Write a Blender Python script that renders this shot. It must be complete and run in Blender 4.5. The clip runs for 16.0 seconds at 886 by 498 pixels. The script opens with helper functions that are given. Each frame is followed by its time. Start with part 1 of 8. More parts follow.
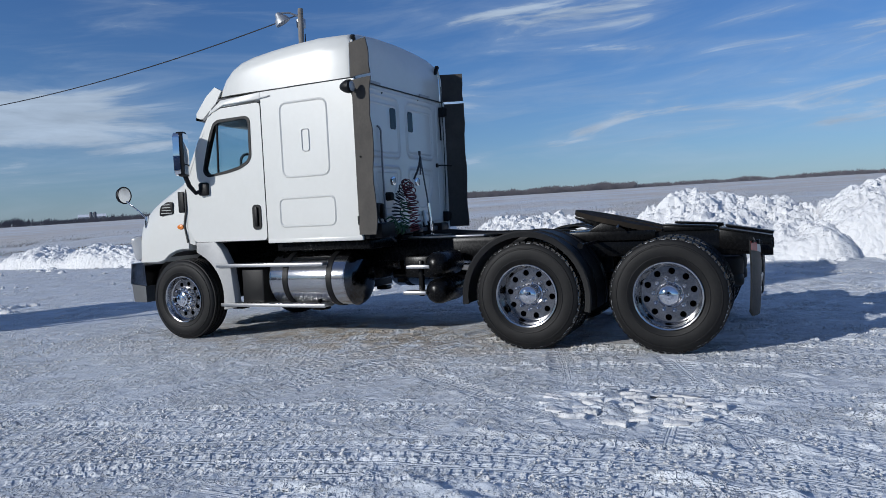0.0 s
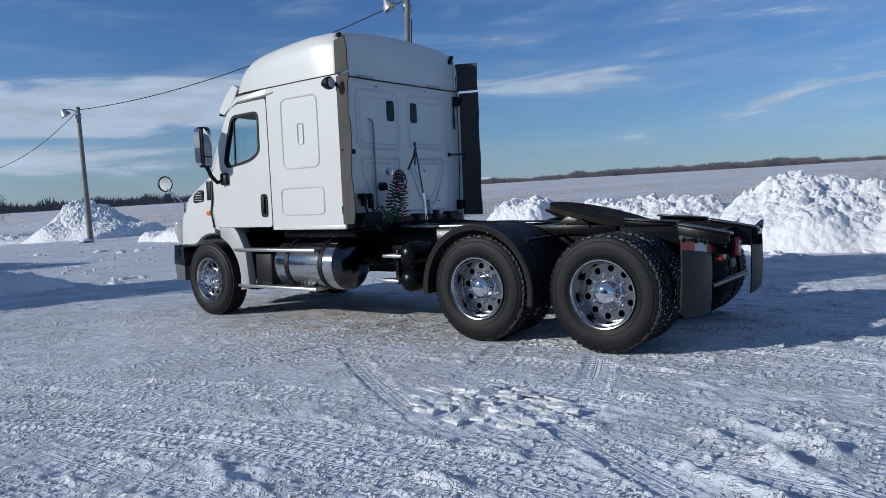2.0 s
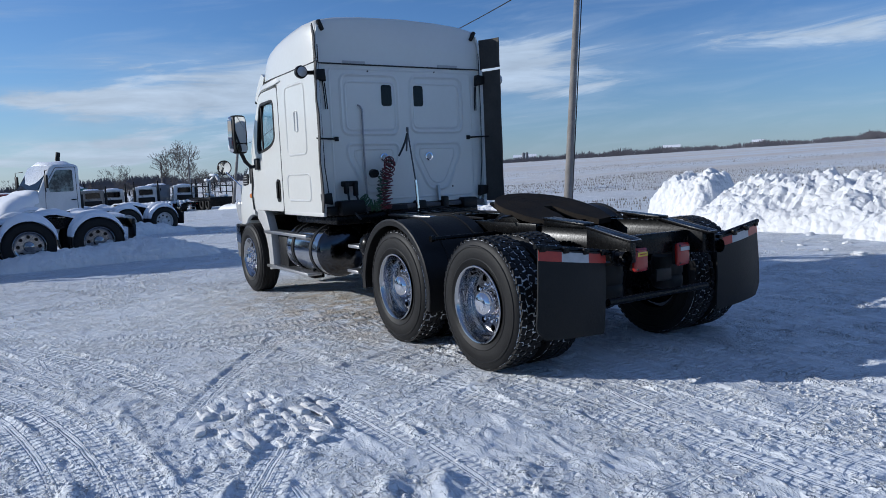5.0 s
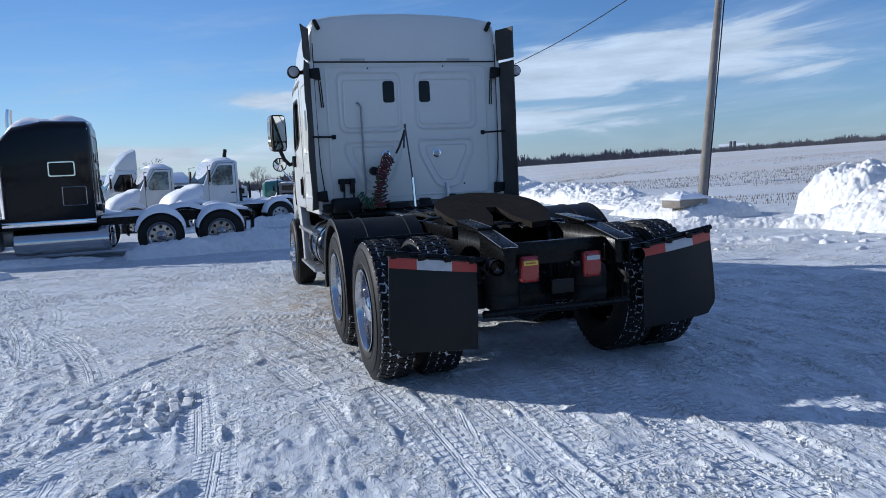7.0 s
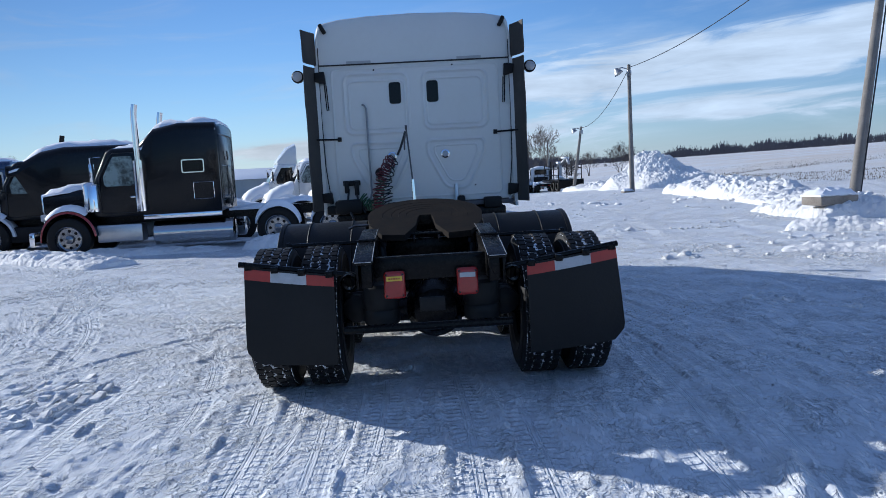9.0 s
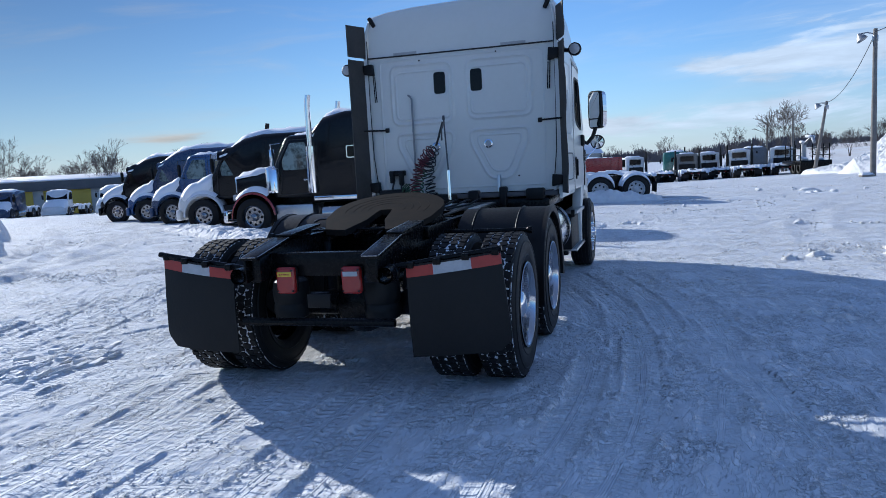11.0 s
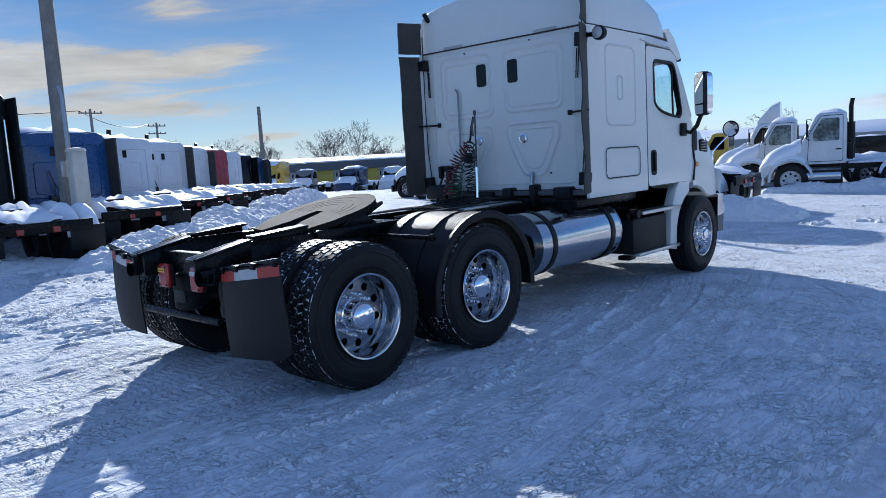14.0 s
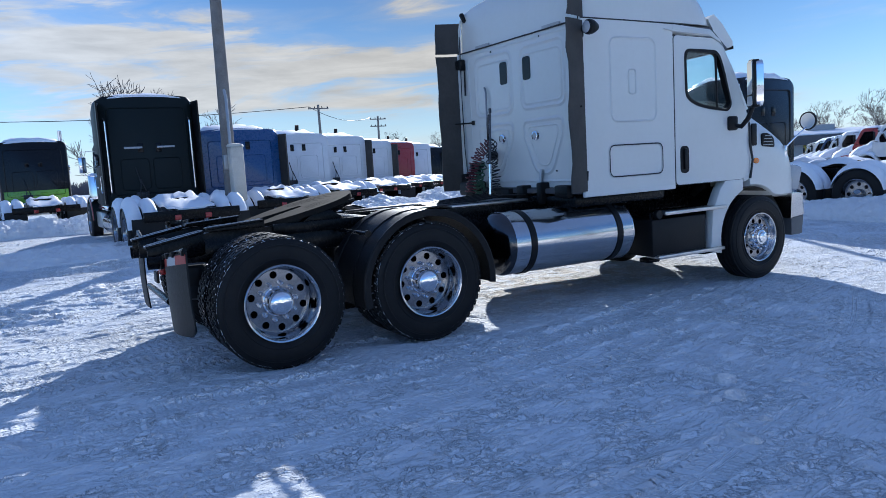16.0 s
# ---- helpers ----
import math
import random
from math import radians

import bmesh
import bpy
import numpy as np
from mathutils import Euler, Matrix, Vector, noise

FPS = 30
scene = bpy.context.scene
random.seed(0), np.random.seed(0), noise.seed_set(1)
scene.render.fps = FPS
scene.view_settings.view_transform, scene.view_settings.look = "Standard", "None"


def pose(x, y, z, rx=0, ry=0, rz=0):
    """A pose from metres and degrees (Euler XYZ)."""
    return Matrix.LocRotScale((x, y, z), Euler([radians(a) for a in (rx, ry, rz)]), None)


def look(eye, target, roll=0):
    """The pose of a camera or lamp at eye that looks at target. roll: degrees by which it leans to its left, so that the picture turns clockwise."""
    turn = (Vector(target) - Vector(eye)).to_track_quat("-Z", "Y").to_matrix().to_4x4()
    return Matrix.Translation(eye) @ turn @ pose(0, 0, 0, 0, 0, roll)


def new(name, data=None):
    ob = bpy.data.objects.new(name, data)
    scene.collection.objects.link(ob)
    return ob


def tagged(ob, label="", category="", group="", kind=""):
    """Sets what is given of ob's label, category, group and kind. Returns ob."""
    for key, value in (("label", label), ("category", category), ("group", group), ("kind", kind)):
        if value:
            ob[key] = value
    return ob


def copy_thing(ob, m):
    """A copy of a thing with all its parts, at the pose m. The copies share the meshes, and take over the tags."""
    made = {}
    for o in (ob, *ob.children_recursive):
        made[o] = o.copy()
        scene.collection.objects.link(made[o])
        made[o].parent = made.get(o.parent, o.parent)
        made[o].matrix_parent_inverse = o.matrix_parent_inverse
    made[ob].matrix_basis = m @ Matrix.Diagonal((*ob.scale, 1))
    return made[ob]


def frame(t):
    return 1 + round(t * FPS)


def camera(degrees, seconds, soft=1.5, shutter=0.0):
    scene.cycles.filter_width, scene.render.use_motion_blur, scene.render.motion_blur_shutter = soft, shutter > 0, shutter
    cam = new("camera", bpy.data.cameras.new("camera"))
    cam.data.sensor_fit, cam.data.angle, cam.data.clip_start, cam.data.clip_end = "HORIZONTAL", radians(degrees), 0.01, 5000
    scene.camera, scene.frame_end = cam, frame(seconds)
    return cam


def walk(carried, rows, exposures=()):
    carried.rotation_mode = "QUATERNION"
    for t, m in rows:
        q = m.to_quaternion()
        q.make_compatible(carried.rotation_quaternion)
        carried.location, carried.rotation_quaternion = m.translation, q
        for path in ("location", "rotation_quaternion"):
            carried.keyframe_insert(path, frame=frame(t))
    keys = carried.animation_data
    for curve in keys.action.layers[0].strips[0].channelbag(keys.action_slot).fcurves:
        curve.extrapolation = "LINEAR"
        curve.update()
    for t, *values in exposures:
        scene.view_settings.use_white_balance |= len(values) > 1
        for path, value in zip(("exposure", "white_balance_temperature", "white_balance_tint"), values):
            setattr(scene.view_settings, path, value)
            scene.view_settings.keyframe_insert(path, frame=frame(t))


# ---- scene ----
cam = camera(62.7, 16.0, soft=0.55)
PATH = [
    (0, (-7.468, -1.516, 1.304), (-5.658, -0.672, 1.204), -2.8),
    (0.5, (-7.359, -1.95, 1.334), (-5.578, -1.047, 1.217), -2.6),
    (1, (-7.222, -2.419, 1.36), (-5.487, -1.433, 1.233), -2.5),
    (1.5, (-6.924, -2.8, 1.349), (-5.253, -1.708, 1.216), -2.5),
    (2, (-6.645, -3.22, 1.368), (-5.064, -2.003, 1.224), -2.5),
    (2.5, (-6.249, -3.552, 1.371), (-4.776, -2.209, 1.216), -2.5),
    (3, (-5.881, -3.902, 1.392), (-4.502, -2.463, 1.222), -2.5),
    (3.5, (-5.516, -4.205, 1.438), (-4.217, -2.696, 1.25), -2.6),
    (4, (-5.088, -4.443, 1.463), (-3.862, -2.875, 1.266), -2.6),
    (4.5, (-4.668, -4.768, 1.504), (-3.521, -3.142, 1.3), -2.5),
    (5, (-4.212, -4.966, 1.491), (-3.15, -3.284, 1.281), -2.5),
    (5.2, (-4.058, -5.019, 1.51), (-3.026, -3.319, 1.297), -2.6),
    (7.3, (-1.8, -5.709, 1.448), (-1.302, -3.783, 1.242), -2.8),
    (7.5, (-1.592, -5.727, 1.447), (-1.143, -3.789, 1.242), -2.8),
    (8, (-1.078, -5.817, 1.445), (-0.745, -3.856, 1.238), -2.8),
    (8.2, (-0.903, -5.822, 1.462), (-0.611, -3.854, 1.255), -2.8),
    (10.3, (1.403, -5.733, 1.513), (1.037, -3.78, 1.288), -3.3),
    (10.5, (1.595, -5.677, 1.523), (1.171, -3.735, 1.296), -3.2),
    (11, (2.081, -5.453, 1.489), (1.507, -3.551, 1.257), -3.1),
    (11.5, (2.588, -5.256, 1.507), (1.871, -3.405, 1.262), -3.0),
    (12, (3.024, -4.961, 1.554), (2.169, -3.17, 1.303), -3.0),
    (12.5, (3.507, -4.709, 1.551), (2.526, -2.984, 1.3), -3.1),
    (13, (3.96, -4.409, 1.526), (2.859, -2.759, 1.275), -3.1),
    (13.5, (4.377, -4.074, 1.513), (3.157, -2.509, 1.264), -3.2),
    (14, (4.824, -3.756, 1.524), (3.469, -2.306, 1.278), -3.3),
    (14.5, (5.192, -3.365, 1.526), (3.71, -2.044, 1.282), -3.3),
    (15, (5.622, -2.999, 1.506), (4.037, -1.803, 1.266), -3.3),
    (15.5, (5.952, -2.579, 1.486), (4.286, -1.499, 1.247), -3.3),
    (16, (6.364, -2.19, 1.48), (4.635, -1.214, 1.241), -3.4),
]
walk(cam, [(t, look(eye, target, roll)) for t, eye, target, roll in PATH], exposures=[(0, -0.50, 5750, 10), (4, -0.33, 5700, 10), (7.5, -0.03, 5700, 10), (11, 0.13, 5600, 10), (13.5, 0.25, 5520, 10), (16, 0.40, 5520, 10)])

# ---- world, sun, exposure ----
SUN_AZ, SUN_EL = -57.3, 19.8          # degrees clockwise from +Y, above the horizon


def build_world():
    w = bpy.data.worlds.new("winter_sky")
    w.use_nodes = True
    scene.world = w
    nt = w.node_tree
    N, L = nt.nodes, nt.links
    N.clear()

    def put(sock, v):
        if isinstance(v, bpy.types.NodeSocket):
            L.new(v, sock)
        else:
            sock.default_value = v

    def op(kind, a, b=0.0, c=0.0, clamp=False):
        n = N.new("ShaderNodeMath"); n.operation = kind; n.use_clamp = clamp
        for k, v in enumerate((a, b, c)):
            put(n.inputs[k], v)
        return n.outputs[0]

    def step(v, lo, hi, top=1.0):
        n = N.new("ShaderNodeMapRange"); n.interpolation_type = "SMOOTHSTEP"
        n.inputs["From Min"].default_value, n.inputs["From Max"].default_value, n.inputs["To Max"].default_value = lo, hi, top
        L.new(v, n.inputs["Value"])
        return n.outputs[0]

    def mixed(f, a, b, kind="MIX"):
        n = N.new("ShaderNodeMix"); n.data_type = "RGBA"; n.blend_type = kind
        put(n.inputs[0], f); put(n.inputs[6], a); put(n.inputs[7], b)
        return n.outputs[2]

    def grain(x, y, z, scale, detail, rough, dist):
        c = N.new("ShaderNodeCombineXYZ")
        for k, v in enumerate((x, y, z)):
            put(c.inputs[k], v)
        n = N.new("ShaderNodeTexNoise")
        n.inputs["Scale"].default_value, n.inputs["Detail"].default_value = scale, detail
        n.inputs["Roughness"].default_value, n.inputs["Distortion"].default_value = rough, dist
        L.new(c.outputs[0], n.inputs["Vector"])
        return n.outputs["Fac"]

    sky = N.new("ShaderNodeTexSky")
    sky.sky_type = "NISHITA"
    sky.sun_disc = False
    sky.sun_elevation = radians(SUN_EL)
    sky.sun_rotation = radians(SUN_AZ)
    sky.air_density, sky.dust_density, sky.ozone_density = 1.0, 0.05, 2.2
    tc = N.new("ShaderNodeTexCoord")
    sep = N.new("ShaderNodeSeparateXYZ")
    L.new(tc.outputs["Generated"], sep.inputs[0])
    x, y, z = sep.outputs[0], sep.outputs[1], sep.outputs[2]
    az = op("MULTIPLY", op("ARCTAN2", x, y), 180 / math.pi)      # degrees clockwise from +Y
    el = op("MULTIPLY", op("ARCSINE", z), 180 / math.pi)
    up = op("MAXIMUM", z, 0.0)
    sd = (math.sin(radians(SUN_AZ)) * math.cos(radians(SUN_EL)), math.cos(radians(SUN_AZ)) * math.cos(radians(SUN_EL)), math.sin(radians(SUN_EL)))
    dot = N.new("ShaderNodeVectorMath"); dot.operation = "DOT_PRODUCT"; dot.inputs[1].default_value = sd
    L.new(tc.outputs["Generated"], dot.inputs[0])
    sunward = op("POWER", op("MAXIMUM", dot.outputs["Value"], 0.0), 3.0)
    tone = mixed(step(el, 6.0, 40.0), (0.70, 0.85, 1.06, 1), (0.57, 0.79, 1.13, 1))
    col = mixed(1.0, sky.outputs[0], tone, "MULTIPLY")
    col = mixed(op("MULTIPLY", sunward, 0.93), col, mixed(1.0, col, (0.22, 0.225, 0.225, 1), "MULTIPLY"))
    # pale haze close to the horizon
    hz = op("MULTIPLY", op("POWER", op("SUBTRACT", 1.0, up), 17.0), 0.52)
    col = mixed(hz, col, (3.9, 4.4, 5.2, 1))
    # the sky is deeper away from the sun
    deep = op("SUBTRACT", 1.0, step(dot.outputs["Value"], -0.1, 0.92))
    col = mixed(deep, col, mixed(1.0, col, (0.63, 0.675, 0.74, 1), "MULTIPLY"))
    # banks of streaked cloud low over the yard: azimuth, elevation, widths, weight
    streak = grain(op("MULTIPLY", az, 0.085), op("MULTIPLY_ADD", az, -0.035, op("MULTIPLY", el, 0.55)), 3.7, 1.0, 7, 0.58, 0.55)
    bias = None
    for a0, e0, wa, we, k in ((-84, 9.5, 12, 3.4, 0.30), (-80, 6.0, 10, 1.5, 0.20), (-66, 7.2, 8.5, 1.7, 0.28), (-58, 8.8, 4.0, 1.0, 0.22), (-62, 11.8, 4.0, 1.3, 0.22), (-66, 4.6, 9.0, 0.8, 0.26), (-56, 2.4, 3.0, 0.5, 0.22), (-36, 2.8, 4, 0.5, 0.2),
                              (25, 7.2, 14, 2.6, 0.32), (9, 5.9, 7, 1.1, 0.30), (6, 2.2, 16, 1.0, 0.24), (-9, 2.3, 6, 0.7, 0.22), (24, 3.6, 12, 1.0, 0.20), (46, 8.0, 10, 2.2, 0.16), (66, 8.6, 14, 2.0, 0.13), (80, 13.5, 18, 3.0, 0.09), (36, 8.2, 6, 1.6, 0.16), (92, 9.0, 10, 2.0, 0.14), (72, 15.0, 22, 3.2, 0.05), (88, 6.0, 16, 1.6, 0.13)):
        da = op("MULTIPLY", op("SUBTRACT", az, a0), 1.0 / wa)
        de = op("MULTIPLY", op("SUBTRACT", el, e0), 1.0 / we)
        g = op("MULTIPLY", op("EXPONENT", op("MULTIPLY", op("MULTIPLY_ADD", da, da, op("MULTIPLY", de, de)), -1.0)), k)
        bias = g if bias is None else op("ADD", bias, g)
    body = op("ADD", op("MULTIPLY_ADD", streak, 0.75, 0.125), bias)
    thick = step(body, 0.59, 0.76, 0.92)
    veil = step(body, 0.46, 0.80, 0.36)
    low = op("SUBTRACT", 1.0, step(el, 16.0, 30.0))
    dens = op("MULTIPLY_ADD", op("MAXIMUM", thick, veil), low, op("MULTIPLY", op("SUBTRACT", 1.0, low), 0.16))
    # thicker streaks shade each other a little
    shade = grain(op("MULTIPLY", az, 0.16), op("MULTIPLY", el, 0.95), 9.1, 1.0, 5, 0.6, 0.3)
    lum = op("MULTIPLY", op("MULTIPLY_ADD", sunward, -2.0, 5.1), op("MULTIPLY_ADD", shade, 0.8, 0.58))
    warm = mixed(sunward, (0.85, 0.965, 1.08, 1), (1.13, 0.98, 0.76, 1))
    cl = N.new("ShaderNodeVectorMath"); cl.operation = "SCALE"
    L.new(warm, cl.inputs[0]); L.new(lum, cl.inputs["Scale"])
    col = mixed(dens, col, cl.outputs[0])
    bg = N.new("ShaderNodeBackground")
    bg.inputs["Strength"].default_value = 0.142
    out = N.new("ShaderNodeOutputWorld")
    L.new(col, bg.inputs["Color"])
    L.new(bg.outputs[0], out.inputs[0])


build_world()
sun_data = bpy.data.lights.new("sun", "SUN")
sun_data.energy, sun_data.angle, sun_data.color = 4.7, radians(0.55), (1.0, 0.93, 0.82)
sun = new("sun", sun_data)
sa, se = radians(SUN_AZ), radians(SUN_EL)
sun.matrix_world = look((math.sin(sa) * math.cos(se) * 60, math.cos(sa) * math.cos(se) * 60, math.sin(se) * 60), (0, 0, 0))


# ---- materials ----
def material(name, col, rough=0.5, metal=0.0, col2=None, var=0.5, scale=6.0, fine=None, bump=0.0, bscale=60.0,
             coat=0.0, rvar=0.08, spec=0.5, edge=(0.35, 0.65)):
    """Principled surface with two scales of colour variation, uneven gloss and fine relief."""
    m = bpy.data.materials.new(name)
    m.use_nodes = True
    nt = m.node_tree
    N, L = nt.nodes, nt.links
    p = N["Principled BSDF"]
    p.inputs["Metallic"].default_value = metal
    p.inputs["Coat Weight"].default_value = coat
    p.inputs["Coat Roughness"].default_value = 0.06
    p.inputs["Specular IOR Level"].default_value = spec
    tc = N.new("ShaderNodeTexCoord")
    n = N.new("ShaderNodeTexNoise")
    n.inputs["Scale"].default_value, n.inputs["Detail"].default_value = scale, 5
    L.new(tc.outputs["Object"], n.inputs["Vector"])
    f = N.new("ShaderNodeTexNoise")
    f.inputs["Scale"].default_value, f.inputs["Detail"].default_value = fine or scale * 7, 4
    L.new(tc.outputs["Object"], f.inputs["Vector"])
    add = N.new("ShaderNodeMath"); add.operation = "MULTIPLY_ADD"
    add.inputs[1].default_value, add.inputs[2].default_value = 0.4, 0.0
    L.new(f.outputs["Fac"], add.inputs[0])
    sm = N.new("ShaderNodeMath"); sm.operation = "MULTIPLY_ADD"; sm.inputs[1].default_value = 0.6
    L.new(n.outputs["Fac"], sm.inputs[0]); L.new(add.outputs[0], sm.inputs[2])
    ramp = N.new("ShaderNodeMapRange")
    ramp.inputs["From Min"].default_value, ramp.inputs["From Max"].default_value = edge
    ramp.inputs["To Max"].default_value = var
    L.new(sm.outputs[0], ramp.inputs["Value"])
    mix = N.new("ShaderNodeMix"); mix.data_type = "RGBA"
    c2 = col2 or tuple(c * 0.7 for c in col)
    mix.inputs[6].default_value, mix.inputs[7].default_value = (*col, 1), (*c2, 1)
    L.new(ramp.outputs[0], mix.inputs[0])
    L.new(mix.outputs[2], p.inputs["Base Color"])
    rr = N.new("ShaderNodeMapRange")
    rr.inputs["To Min"].default_value, rr.inputs["To Max"].default_value = max(0.02, rough - rvar), min(1, rough + rvar)
    L.new(f.outputs["Fac"], rr.inputs["Value"])
    L.new(rr.outputs[0], p.inputs["Roughness"])
    if bump:
        b = N.new("ShaderNodeTexNoise")
        b.inputs["Scale"].default_value, b.inputs["Detail"].default_value = bscale, 4
        L.new(tc.outputs["Object"], b.inputs["Vector"])
        bp = N.new("ShaderNodeBump")
        bp.inputs["Strength"].default_value, bp.inputs["Distance"].default_value = min(1, bump), 0.01
        L.new(b.outputs["Fac"], bp.inputs["Height"])
        L.new(bp.outputs[0], p.inputs["Normal"])
    return m


def glass(name, tint):
    m = bpy.data.materials.new(name)
    m.use_nodes = True
    nt = m.node_tree
    N, L = nt.nodes, nt.links
    N.remove(N["Principled BSDF"])
    g = N.new("ShaderNodeBsdfGlossy"); g.inputs["Roughness"].default_value = 0.01
    t = N.new("ShaderNodeBsdfTransparent"); t.inputs["Color"].default_value = (*tint, 1)
    lw = N.new("ShaderNodeLayerWeight"); lw.inputs["Blend"].default_value = 0.5
    pw = N.new("ShaderNodeMath"); pw.operation = "POWER"; pw.inputs[1].default_value = 5.0
    L.new(lw.outputs["Facing"], pw.inputs[0])
    fr = N.new("ShaderNodeMath"); fr.operation = "MULTIPLY_ADD"; fr.inputs[1].default_value, fr.inputs[2].default_value = 0.9, 0.05
    L.new(pw.outputs[0], fr.inputs[0])
    mx = N.new("ShaderNodeMixShader")
    L.new(fr.outputs[0], mx.inputs[0]); L.new(t.outputs[0], mx.inputs[1]); L.new(g.outputs[0], mx.inputs[2])
    L.new(mx.outputs[0], N["Material Output"].inputs[0])
    return m


white_paint = material("white_paint", (0.675, 0.675, 0.635), 0.34, coat=0.45, col2=(0.625, 0.62, 0.575), var=0.5, scale=2.5)
grey_plastic = material("grey_plastic", (0.42, 0.42, 0.41), 0.5, var=0.4)
black_paint = material("black_paint", (0.0035, 0.0036, 0.0042), 0.27, col2=(0.007, 0.007, 0.007), var=0.5, spec=0.15, scale=5, bump=0.05)
black_plastic = material("black_plastic", (0.005, 0.005, 0.0055), 0.48, col2=(0.012, 0.012, 0.012), var=0.6, spec=0.25, bump=0.2, bscale=120)
fairing_rubber = material("fairing_rubber", (0.045, 0.041, 0.036), 0.8, col2=(0.085, 0.077, 0.066), var=0.7, scale=5)
rubber = material("tyre_rubber", (0.0045, 0.0045, 0.0048), 0.56, col2=(0.0125, 0.012, 0.0115), var=0.8, spec=0.26, scale=5, fine=38, bump=0.15, bscale=70)
flap_rubber = material("flap_rubber", (0.0065, 0.0075, 0.008), 0.52, col2=(0.013, 0.0135, 0.0135), var=0.6, spec=0.26, scale=4, bump=0.15)
polished = material("polished_aluminium", (0.56, 0.56, 0.57), 0.13, metal=1.0, col2=(0.50, 0.50, 0.50), var=0.5, scale=9, rvar=0.06)
machined = material("machined_disc", (0.35, 0.35, 0.36), 0.19, metal=1.0, col2=(0.17, 0.17, 0.17), var=0.7, scale=12, rvar=0.08)
chrome = material("chrome", (0.86, 0.86, 0.88), 0.05, metal=1.0, var=0.15, rvar=0.03)
brushed = material("brushed_aluminium", (0.55, 0.55, 0.55), 0.34, metal=1.0, var=0.4)
steel_worn = material("worn_steel", (0.20, 0.19, 0.18), 0.32, metal=0.9, col2=(0.06, 0.055, 0.05), var=0.9, scale=7)
greasy = material("greasy_plate", (0.016, 0.0155, 0.015), 0.78, spec=0.05, col2=(0.036, 0.028, 0.021), var=0.9, scale=5, bump=0.07, bscale=20)
red_lens = material("red_lens", (0.34, 0.020, 0.016), 0.22, coat=0.4, col2=(0.22, 0.014, 0.012), var=0.6, scale=40)
red_tape = material("red_tape", (0.40, 0.038, 0.026), 0.4, col2=(0.26, 0.03, 0.022), scale=30)
white_tape = material("white_tape", (0.48, 0.49, 0.50), 0.4, col2=(0.30, 0.31, 0.32), scale=24)
amber = material("amber_lens", (0.75, 0.22, 0.02), 0.25, coat=0.4)
yellow_tag = material("yellow_tag", (0.75, 0.52, 0.05), 0.45)
dark_glass = material("dark_glass", (0.004, 0.004, 0.005), 0.08, var=0.2, spec=0.25)
interior_grey = material("interior_grey", (0.10, 0.10, 0.105), 0.8, var=0.4)
red_hose = material("red_hose", (0.13, 0.016, 0.022), 0.4, var=0.4)
black_hose = material("black_hose", (0.015, 0.015, 0.016), 0.4)
green_hose = material("green_hose", (0.03, 0.10, 0.045), 0.4)
seam_dark = material("seam_sealer", (0.02, 0.02, 0.02), 0.6)
door_glass = glass("tinted_glass", (0.93, 0.98, 0.985))
clear_lens = material("clear_lens", (0.45, 0.46, 0.47), 0.12, col2=(0.3, 0.3, 0.3), coat=0.3)
mirror_glass = material("mirror_glass", (0.8, 0.82, 0.83), 0.02, metal=1.0, var=0.05, rvar=0.01)


